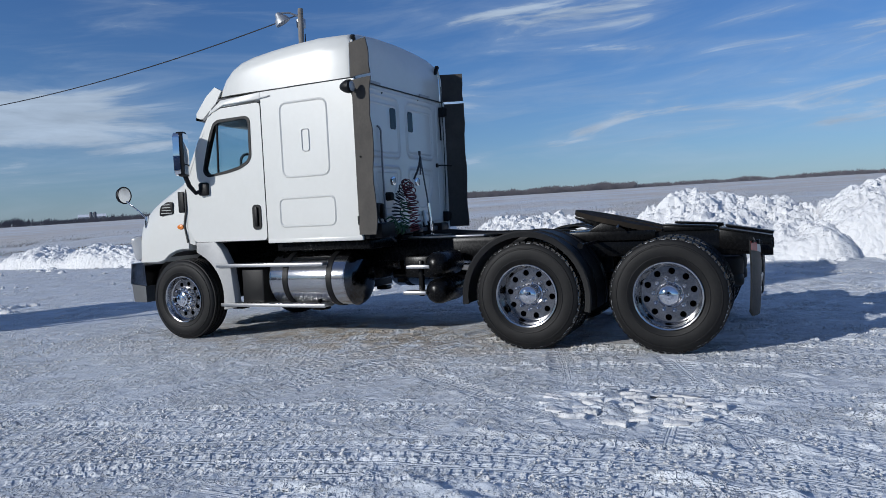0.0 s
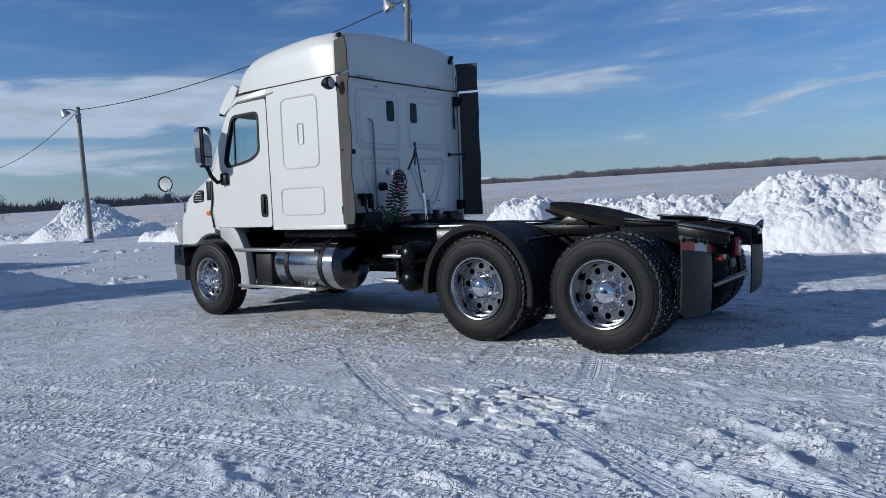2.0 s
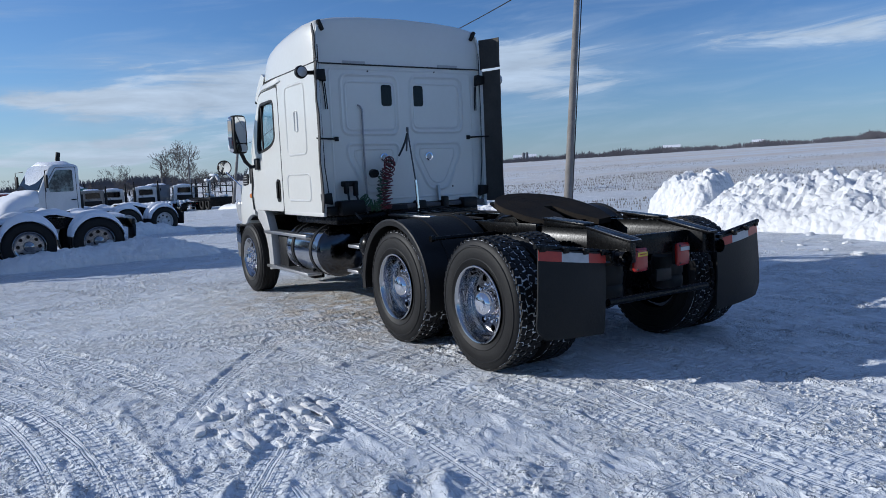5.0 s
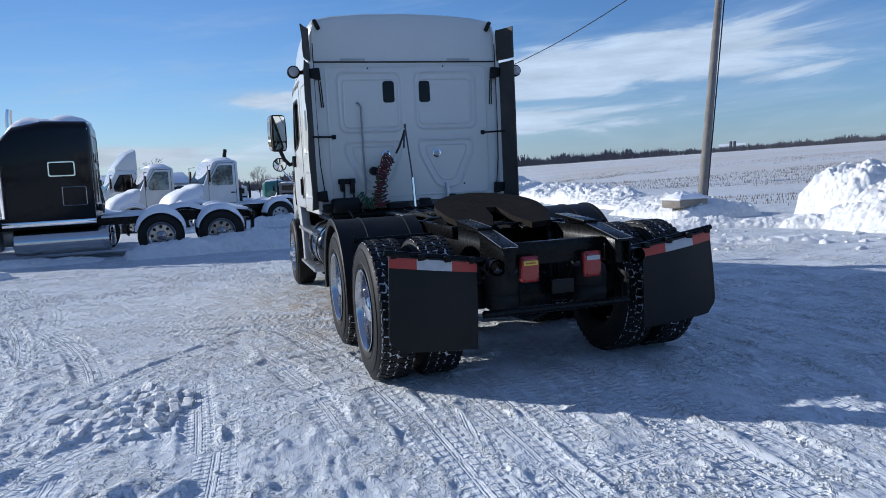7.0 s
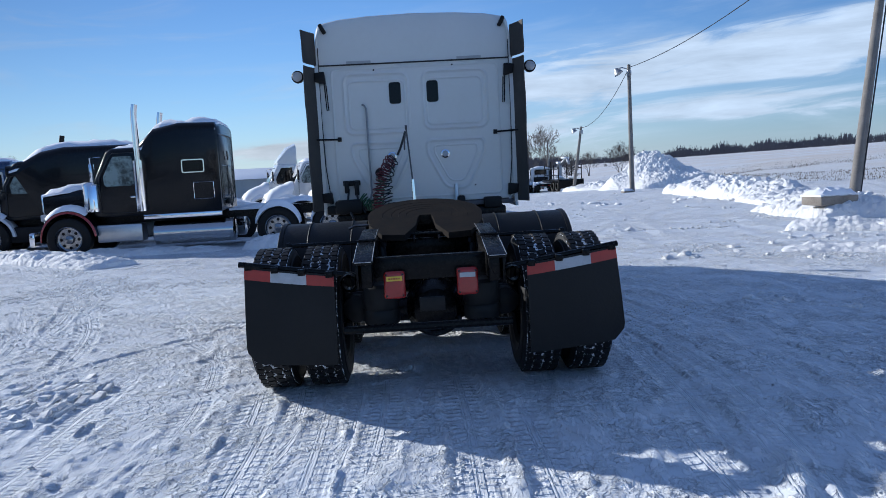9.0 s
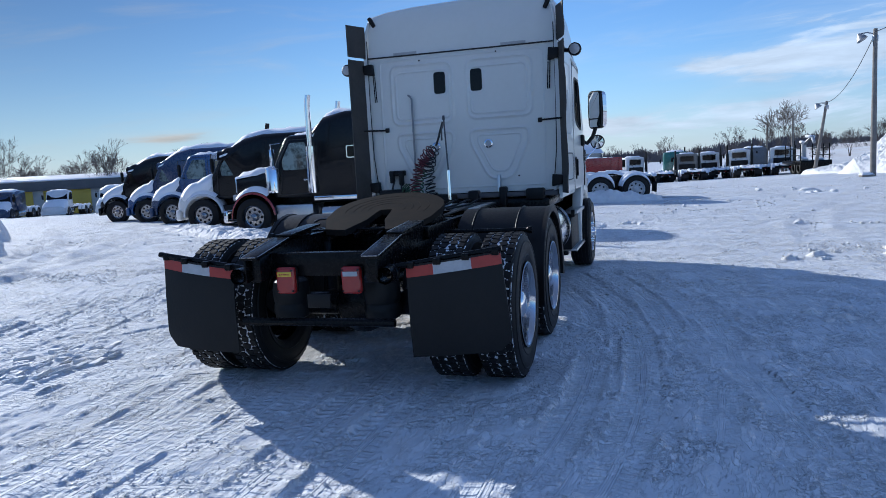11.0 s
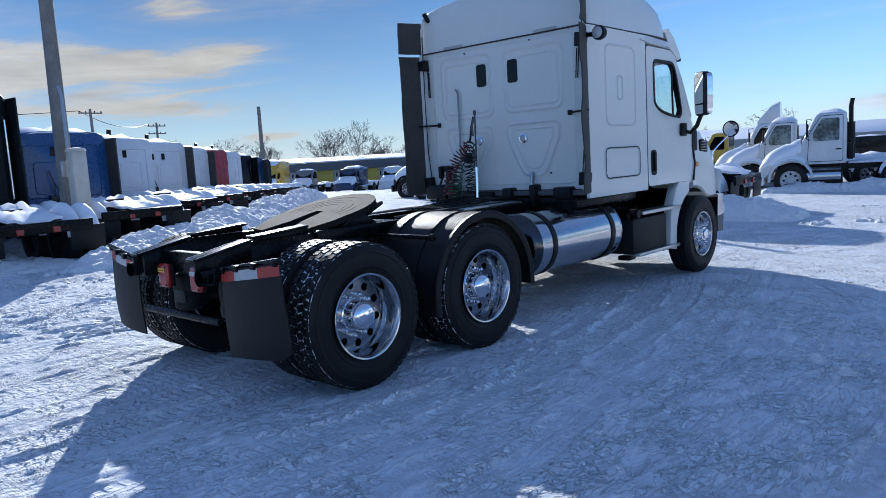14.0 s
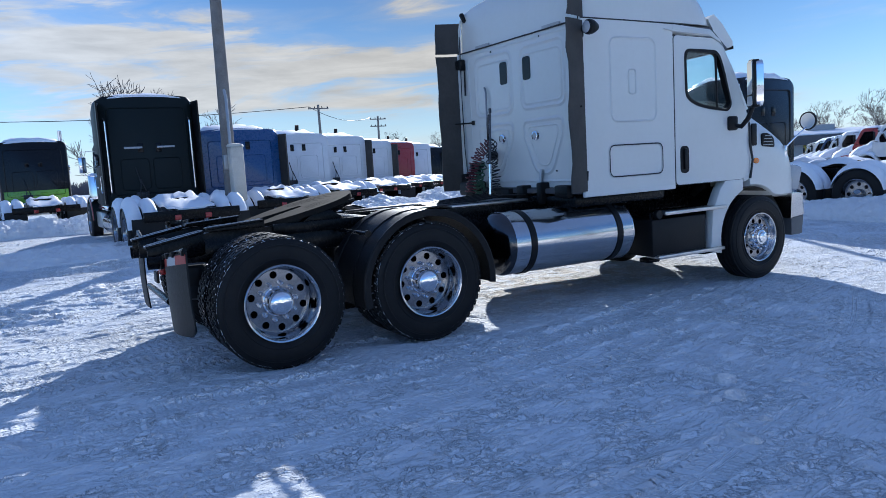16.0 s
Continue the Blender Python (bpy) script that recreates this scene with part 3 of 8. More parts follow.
def wheel_rear(inner):
    w = thing("wheel", "", "")
    del_keys = [k for k in w.keys()]
    for k in del_keys:
        del w[k]
    t, tr, gr = tyre_meshes(True, 3)
    part("tyre", t, rubber, w)
    part("tread", tr, rubber, w, "snow-packed lug tread")
    part("packed_snow", gr, tread_snow, w)
    bm = bmesh.new()
    lathe(bm, [(0.118, 0.302), (0.136, 0.312), (0.142, 0.318), (0.146, 0.314), (0.143, 0.303), (0.128, 0.293), (0.10, 0.288), (0.06, 0.286), (0.03, 0.283), (0.014, 0.275), (-0.014, 0.262), (-0.05, 0.262), (-0.05, 0.30)], "x", n=64, cap=False)
    bmesh.ops.scale(bm, vec=(1, 0.955, 0.955), verts=bm.verts)
    part("rim", bm, polished, w, "polished aluminium rim")
    if not inner:
        bm = bmesh.new()
        holes = [circle(0.210 * math.cos(k * math.tau / 10 + 0.31), 0.210 * math.sin(k * math.tau / 10 + 0.31), 0.029, 16) for k in range(10)]
        plate(bm, circle(0, 0, 0.252, 60), holes + [circle(0, 0, 0.09, 30)], "x", -0.036, -0.016)
        part("wheel_disc", bm, machined, w, "machined disc with ten hand holes")
        bm = bmesh.new()
        lathe(bm, [(-0.05, 0.25), (-0.11, 0.20), (-0.12, 0.0)], "x", n=32, cap=False)
        part("drum", bm, black_paint, w)
        bm = bmesh.new()
        lathe(bm, [(-0.03, 0.118), (-0.008, 0.118), (-0.003, 0.110), (0.055, 0.107), (0.088, 0.099), (0.108, 0.083), (0.119, 0.062), (0.125, 0.035), (0.127, 0.0)], "x", n=40, cap=False)
        part("hub_cap", bm, chrome, w, "domed chrome hub cap")
        bm = bmesh.new()
        lathe(bm, [(0.0, 0.019), (0.012, 0.019), (0.016, 0.015), (0.045, 0.0145), (0.052, 0.008)], "x", n=10)
        nut = part("lug_nut", bm, chrome, w)
        for k in range(1, 10):
            share(nut, w, pose(0, 0, 0, 36 * k))
        nut.location = (0, 0, 0)
        for o in [nut] + [c for c in w.children if c.name.startswith("lug_nut") and c is not nut]:
            k = [c for c in w.children if c.name.startswith("lug_nut")].index(o)
            o.matrix_basis = pose(-0.016, 0.146 * math.cos(k * math.tau / 10), 0.146 * math.sin(k * math.tau / 10))
    return w


def wheel_front():
    w = thing("wheel", "", "")
    t, tr, gr = tyre_meshes(False, 5)
    part("tyre", t, rubber, w)
    part("tread", tr, rubber, w, "ribbed tread")
    part("packed_snow", gr, rubber, w)
    bm = bmesh.new()
    lathe(bm, [(0.110, 0.300), (0.128, 0.312), (0.134, 0.318), (0.138, 0.314), (0.135, 0.302), (0.118, 0.292), (0.085, 0.284), (0.068, 0.274), (0.062, 0.262), (0.04, 0.262), (0.03, 0.30)], "x", n=64, cap=False)
    bmesh.ops.scale(bm, vec=(1, 0.955, 0.955), verts=bm.verts)
    part("rim", bm, polished, w, "polished aluminium rim")
    bm = bmesh.new()
    holes = [circle(0.200 * math.cos(k * math.tau / 10 + 0.31), 0.200 * math.sin(k * math.tau / 10 + 0.31), 0.028, 16) for k in range(10)]
    plate(bm, circle(0, 0, 0.252, 60), holes + [circle(0, 0, 0.10, 30)], "x", 0.045, 0.068)
    lathe(bm, [(0.066, 0.172), (0.082, 0.165), (0.088, 0.15), (0.088, 0.10)], "x", n=48, cap=False)
    part("wheel_disc", bm, machined, w, "machined disc with ten hand holes")
    bm = bmesh.new()
    lathe(bm, [(0.03, 0.25), (-0.05, 0.20), (-0.06, 0.0)], "x", n=32, cap=False)
    part("drum", bm, black_paint, w)
    bm = bmesh.new()
    lathe(bm, [(0.08, 0.112), (0.10, 0.108), (0.108, 0.095), (0.15, 0.088), (0.155, 0.07), (0.175, 0.066), (0.182, 0.05), (0.186, 0.0)], "x", n=40, cap=False)
    part("hub_cap", bm, chrome, w, "stepped chrome hub cover")
    bm = bmesh.new()
    lathe(bm, [(0.085, 0.021), (0.105, 0.020), (0.125, 0.017), (0.150, 0.013), (0.156, 0.006)], "x", n=10)
    nut = part("lug_nut", bm, chrome, w)
    for k in range(1, 10):
        share(nut, w, pose(0, 0.142 * math.cos(k * math.tau / 10), 0.142 * math.sin(k * math.tau / 10)))
    nut.location = (0, 0.142, 0)
    return w


def seat_wheel(w, x, y, z, size, flip, spin):
    w.parent = truck
    w.matrix_basis = pose(x, y, z, 0, 0, 180 if flip else 0) @ pose(0, 0, 0, spin) @ Matrix.Diagonal((0.98, size, size, 1))


outer, inner_w, front_w = wheel_rear(False), wheel_rear(True), wheel_front()
for i, (y, z) in enumerate(((REAR_Y, 0.515), (MID_Y, 0.512))):
    for s in (-1, 1):
        o = outer if (i == 0 and s == -1) else copy_thing(outer, Matrix())
        seat_wheel(o, s * 1.075, y, z, 0.955, s < 0, 17 * i + 5 * s)
        o = inner_w if (i == 0 and s == -1) else copy_thing(inner_w, Matrix())
        seat_wheel(o, s * 0.735, y, z, 0.955, s < 0, 31 * i + 9 * s)
for s in (-1, 1):
    o = front_w if s == -1 else copy_thing(front_w, Matrix())
    seat_wheel(o, s * 1.045, 4.75, 0.452, 0.885, s < 0, 12 * s)

# fenders over the forward drive wheels
for s in (-1, 1):
    bm = bmesh.new()
    arc = [radians(a) for a in range(-6, 193, 9)]
    def fend(x, r):
        return [(x, 0.605 + r * math.cos(a), 0.495 + r * math.sin(a)) for a in arc]
    x0, x1 = s * 0.50, s * 1.215
    loft(bm, [fend(x0, 0.588), fend(x0, 0.600), fend(x1, 0.600), fend(x1, 0.588)], cap=False, closed=False)
    loft(bm, [fend(x0, 0.588), fend(x1, 0.588)], cap=False, closed=False)
    f = part("fender", bm, black_plastic, truck, "black plastic quarter fender")
    bm = bmesh.new()
    loft(bm, [fend(s * 1.205, 0.555), fend(s * 1.222, 0.555), fend(s * 1.228, 0.600), fend(s * 1.222, 0.612), fend(s * 1.19, 0.606), fend(s * 1.19, 0.58)], cap=False, closed=False)
    part("fender_lip", bm, black_plastic, f)
    bm = bmesh.new()
    for x in (0.62, 0.98):
        arcr = [(s * x, 0.605 + 0.604 * math.cos(a), 0.495 + 0.604 * math.sin(a)) for a in arc]
        tube(bm, arcr, 0.006, 6)
    part("fender_rib", bm, black_plastic, f)
    for yb, zb in ((0.10, 0.95), (1.10, 0.87)):
        bm = bmesh.new()
        tube(bm, [(s * 0.40, yb, zb), (s * 1.09, yb, zb), (s * 1.10, yb, zb), (s * 1.13, yb, zb)], [0.017, 0.017, 0.028, 0.028], 10)
        part("fender_bracket", bm, black_paint, f)

# mudflaps on angled hangers
for s in (-1, 1):
    bm = bmesh.new()
    zt0, zt1 = 0.88, 0.955
    tube(bm, [(s * 0.50, -1.325, zt0 + 0.00), (s * 1.185, -1.295, zt1 + 0.025)], 0.018, 10)
    f = part("mudflap_hanger", bm, black_paint, truck)
    nu, nv = 8, 12
    def flap_point(u, v, off):
        x = 0.600 + (0.575 if s > 0 else 0.555) * u + 0.01 * v + (0.05 if s > 0 else 0.02) * u * v
        zt = zt0 + (zt1 - zt0) * u + 0.01
        zb = 0.318 + (0.05 if s > 0 else 0.03) * u
        corner = max(0.0, (u - 0.86) / 0.14) ** 2 * max(0.0, (v - 0.88) / 0.12)
        y = -1.335 + 0.050 * u * u - 0.018 * math.sin(math.pi * u) - 0.015 * math.sin(2.6 * v) + 0.02 * v
        return (s * (x - 0.03 * corner), y + off, zt + (zb - zt) * v + 0.04 * corner)
    bm = bmesh.new()
    rows = [[flap_point(i / nu, j / nv, 0.006) for i in range(nu + 1)] + [flap_point(i / nu, j / nv, -0.006) for i in range(nu, -1, -1)] for j in range(nv + 1)]
    loft(bm, rows)
    part("mudflap", bm, flap_rubber, f, "black rubber mudflap")
    for u0, u1, mt, nm in ((0.0, 0.30, red_tape, "red"), (0.30, 0.70, white_tape, "white"), (0.70, 1.0, red_tape, "red")):
        bm = bmesh.new()
        rows = [[flap_point(u, v, -0.0085) for u in (u0, (u0 + u1) / 2, u1)] + [flap_point(u, v, -0.0065) for u in (u1, (u0 + u1) / 2, u0)] for v in (0.02, 0.13)]
        loft(bm, rows)
        part("reflective_strip", bm, mt, f, nm + " reflective strip")
    for u in (0.05, 0.35, 0.65, 0.95):
        bm = bmesh.new()
        box(bm, Vector(flap_point(u, 0.0, -0.008)), (0.045, 0.03, 0.04), 0.004)
        part("clamp", bm, black_paint, f)

# tail lamps
for s, tag in ((-1, True), (1, False)):
    bm = bmesh.new()
    box(bm, (s * 0.228, -1.315, 0.80), (0.135, 0.05, 0.175), 0.022, seg=3)
    tl = part("tail_lamp", bm, red_lens, truck, "square red tail lamp")
    bm = bmesh.new()
    box(bm, (s * 0.228, -1.285, 0.80), (0.135, 0.03, 0.165), 0.012)
    part("lamp_housing", bm, black_plastic, tl)
    bm = bmesh.new()
    box(bm, (s * 0.228, -1.343, 0.842), (0.098, 0.004, 0.030), 0.001)
    part("lamp_tag", bm, yellow_tag if tag else clear_lens, tl, "yellow tag with worn print" if tag else "clear strip in the lens")
    if tag:
        bm = bmesh.new()
        for i, wd in enumerate((0.012, 0.008, 0.014, 0.01, 0.008)):
            box(bm, (s * 0.228 - 0.03 + 0.015 * i, -1.346, 0.842), (wd, 0.002, 0.009))
        part("tag_print", bm, red_tape, tl)
    for dx in (-0.052, 0.052):
        for dz in (-0.066, 0.066):
            bm = bmesh.new()
            lathe(bm, [(-1.346, 0.006), (-1.338, 0.007)], "y", (s * 0.228 + dx, 0, 0.80 + dz), 8)
            part("lens_screw", bm, black_plastic, tl)
bm = bmesh.new()
box(bm, (0.0, -1.33, 0.67), (0.16, 0.02, 0.09), 0.006)
part("plate_holder", bm, black_plastic, truck)

# fifth wheel, tipped back
fw = thing("fifth_wheel", "", "")
for k in list(fw.keys()):
    del fw[k]
fw.parent = truck
fw.matrix_basis = pose(0, 0.0, 1.155, 13.5)
bm = bmesh.new()
outline = [(0.455 * math.sin(radians(a)), -0.02 + 0.44 * math.cos(radians(a))) for a in range(-100, 101, 8)]
outline += [(0.43, -0.26), (0.33, -0.50), (0.16, -0.53), (0.075, -0.30), (0.06, -0.12), (0.045, -0.05), (-0.045, -0.05), (-0.06, -0.12), (-0.075, -0.30), (-0.16, -0.53), (-0.33, -0.50), (-0.43, -0.26)]
plate(bm, outline, [], "z", -0.035, 0.012)
part("top_plate", bm, greasy, fw, "greasy worn steel coupling plate")
bm = bmesh.new()
for i, r in enumerate((0.15, 0.21, 0.27, 0.34)):
    tube(bm, [(r * math.sin(radians(a)), -0.03 + r * math.cos(radians(a)), 0.0105) for a in range(-105, 106, 10)], 0.003, 6)
part("grease_groove", bm, greasy, fw)
bm = bmesh.new()
for s in (-1, 1):
    prism(bm, [(0.34, -0.03), (-0.48, -0.03), (-0.52, -0.075), (-0.30, -0.10), (0.06, -0.11), (0.34, -0.055)], "x", s * 0.30, s * 0.345, 0.004)
    prism(bm, [(-0.05, -0.03), (-0.52, -0.03), (-0.52, -0.06), (-0.1, -0.12)], "x", s * 0.085, s * 0.10, 0.004)
box(bm, (0, 0.05, -0.09), (0.5, 0.10, 0.09), 0.01)
part("rib", bm, black_paint, fw)
bm = bmesh.new()
for s in (-1, 1):
    prism(bm, [(-0.20, 1.03), (0.22, 1.03), (0.07, 1.13), (-0.05, 1.13)], "x", s * 0.36, s * 0.42, 0.008)
box(bm, (0, 0.34, 1.035), (0.88, 0.16, 0.014), 0.003)
box(bm, (0, -0.34, 1.035), (0.88, 0.12, 0.014), 0.003)
for s in (-1, 1):
    box(bm, (s * 0.455, 0.05, 1.0), (0.03, 1.0, 0.09), 0.004)
part("mount_bracket", bm, black_paint, truck)
bm = bmesh.new()
tube(bm, [(-0.42, -0.10, 1.10), (-0.55, -0.12, 1.10), (-0.60, -0.12, 1.08)], 0.010, 8)
part("release_handle", bm, steel_worn, truck)

# fuel tanks
def tank(s, y0, y1, zc, straps):
    bm = bmesh.new()
    x = s * 0.80
    r = 0.292
    dome = [(0.0, 0.0), (0.005, 0.3), (0.02, 0.55), (0.042, 0.75), (0.065, 0.88), (0.088, 0.96), (0.105, 0.99), (0.12, 1.0)]
    prof = [(y0 - 0.05 + a, r * q) for a, q in dome] + [(y1 + 0.05 - a, r * q) for a, q in reversed(dome)]
    lathe(bm, prof, "y", (x, 0, zc), 56, cap=False)
    t = part("fuel_tank", bm, polished, truck, "polished aluminium fuel tank")
    for ys in straps:
        bm = bmesh.new()
        lathe(bm, [(ys - 0.035, r + 0.001), (ys - 0.032, r + 0.008), (ys + 0.032, r + 0.008), (ys + 0.035, r + 0.001)], "y", (x, 0, zc), 56, cap=False)
        part("tank_strap", bm, black_plastic, t)
        bm = bmesh.new()
        box(bm, (s * 0.52, ys, zc + 0.02), (0.12, 0.10, 0.50), 0.01)
        part("tank_bracket", bm, black_paint, t)
    bm = bmesh.new()
    lathe(bm, [(0, 0.06), (0.03, 0.06), (0.04, 0.052), (0.05, 0.05)], "z", (x - s * 0.10, (y0 + y1) / 2 + 0.25, zc + r - 0.01), 20)
    part("filler_cap", bm, brushed, t)
    for ys in (y0 + 0.07, y1 - 0.07):
        bm = bmesh.new()
        lathe(bm, [(ys - 0.004, r + 0.0005), (ys, r + 0.004), (ys + 0.004, r + 0.0005)], "y", (x, 0, zc), 56, cap=False)
        part("weld_bead", bm, polished, t)
    return t


tank_l = tank(-1, 2.55, 3.62, 0.655, (2.80, 3.36))
tank_r = tank(1, 1.48, 3.02, 0.69, (1.74, 2.78))
dark_reflection = material("dark_reflection", (0.10, 0.10, 0.105), 0.14, metal=1.0, col2=(0.06, 0.06, 0.06), var=0.6)
bm = bmesh.new()   # dark reflection coloured onto the rear dome of the driver's tank
lathe(bm, [(2.494, 0.0), (2.498, 0.10), (2.512, 0.17), (2.536, 0.23), (2.561, 0.266), (2.586, 0.286), (2.605, 0.2955), (2.61, 0.291)], "y", (-0.80, 0, 0.655), 56, cap=False)
part("dark_reflection_cap", bm, dark_reflection, tank_l, "polished tank end coloured as its dark reflection")
# same for the passenger's tank: the fender's dark reflection as a coloured cap
bm = bmesh.new()
lathe(bm, [(1.426, 0.0), (1.431, 0.10), (1.445, 0.17), (1.468, 0.23), (1.492, 0.266), (1.517, 0.286), (1.547, 0.2945), (1.552, 0.291)], "y", (0.80, 0, 0.69), 56, cap=False)
part("dark_reflection_cap", bm, dark_reflection, tank_r, "polished tank end coloured as its dark reflection")

# steps and tool boxes
for s in (-1, 1):
    y0u, y0l = (2.84, 2.84) if s < 0 else (3.36, 3.26)
    for zz, ya, yb in ((0.825, y0u, 4.28), (0.385, y0l, 4.24)):
        bm = bmesh.new()
        box(bm, (s * 1.03, (ya + yb) / 2, zz), (0.17, yb - ya, 0.030), 0.007)
        for i in range(int((yb - ya) / 0.06)):
            box(bm, (s * 1.03, ya + 0.04 + 0.06 * i, zz + 0.017), (0.14, 0.022, 0.006))
        st = part("step", bm, brushed, truck, "ribbed aluminium step")
        bm = bmesh.new()
        box(bm, (s * 1.118, (ya + yb) / 2, zz), (0.012, yb - ya, 0.036), 0.004)
        part("step_edge", bm, brushed, st)
    bm = bmesh.new()
    if s < 0:
        box(bm, (-0.82, 3.85, 0.58), (0.42, 0.30, 0.40), 0.02)
    else:
        box(bm, (0.84, 3.62, 0.58), (0.46, 0.78, 0.38), 0.02)
    part("battery_box", bm, black_plastic, truck, "black battery box behind the step")
    for y in ((4.1, 3.0) if s < 0 else (4.1, 3.3)):
        bm = bmesh.new()
        tube(bm, [(s * 0.98, y, 0.83), (s * 0.98, y, 0.36)], 0.018, 8)
        box(bm, (s * 0.95, y, 0.35), (0.14, 0.16, 0.05), 0.015)
        part("step_bracket", bm, black_paint, truck)
for zz, ya in ((0.775, 1.77), (0.515, 1.82)):
    bm = bmesh.new()
    box(bm, (-0.97, ya, zz), (0.14, 0.26, 0.035), 0.008)
    part("step", bm, brushed, truck, "short aluminium catwalk step")
bm = bmesh.new()
box(bm, (-0.90, 1.80, 0.65), (0.05, 0.05, 0.36), 0.01)
part("step_bracket", bm, black_paint, truck)
bm = bmesh.new()
box(bm, (-0.52, 1.95, 0.74), (0.18, 0.4, 0.24), 0.03)
part("air_tank_box", bm, black_paint, truck)
for zz in (0.79, 0.525):
    bm = bmesh.new()
    lathe(bm, [(-1.035, 0.0), (-1.03, 0.05), (-1.01, 0.09), (-0.97, 0.12), (-0.92, 0.128), (-0.55, 0.128), (-0.5, 0.1), (-0.48, 0.0)], "x", (0, 1.60, zz), 32, cap=False)
    part("air_tank", bm, black_paint, truck, "black domed air tank")
bm = bmesh.new()   # round reflector disc on the passenger upper step
lathe(bm, [(1.06, 0.045), (1.10, 0.045), (1.105, 0.04)], "x", (0, 3.30, 0.82), 20)
part("reservoir_cap", bm, black_plastic, truck)

# ---- cab of the white tractor ----
dark_plastic = material("dark_grey_plastic", (0.10, 0.105, 0.11), 0.55, var=0.4)
conduit_grey = material("conduit_grey", (0.30, 0.30, 0.31), 0.4, metal=0.5)
WINDOW = rounded([(3.70, 2.46), (4.20, 2.45), (4.28, 2.28), (4.40, 1.90), (4.34, 1.83), (4.05, 1.86), (3.85, 1.90), (3.71, 1.98)], 0.09, 5)
DOOR = rounded([(3.555, 1.10), (3.555, 2.59), (4.17, 2.575), (4.26, 2.50), (4.66, 1.78), (4.62, 1.45), (4.68, 1.30), (4.58, 1.10)], 0.05, 4)


def ring_bead(bm, loop, axis, a, out, wd=0.012, ht=0.008):
    """A pressed bead that follows an outline on a panel."""
    n = len(loop)
    rows = [[], [], []]
    for k in range(n):
        p, q, r = Vector(loop[k - 1]), Vector(loop[k]), Vector(loop[(k + 1) % n])
        d = (r - p).normalized()
        nn = Vector((d.y, -d.x))
        for row, (o, h) in zip(rows, ((-wd, 0), (0, ht), (wd, 0))):
            c = q + nn * o
            row.append(bm.verts.new(axis_point(axis, a + out * h, c.x, c.y)))
    for r0, r1 in zip(rows, rows[1:]):
        for k in range(n):
            bm.faces.new((r0[k], r0[(k + 1) % n], r1[(k + 1) % n], r1[k]))


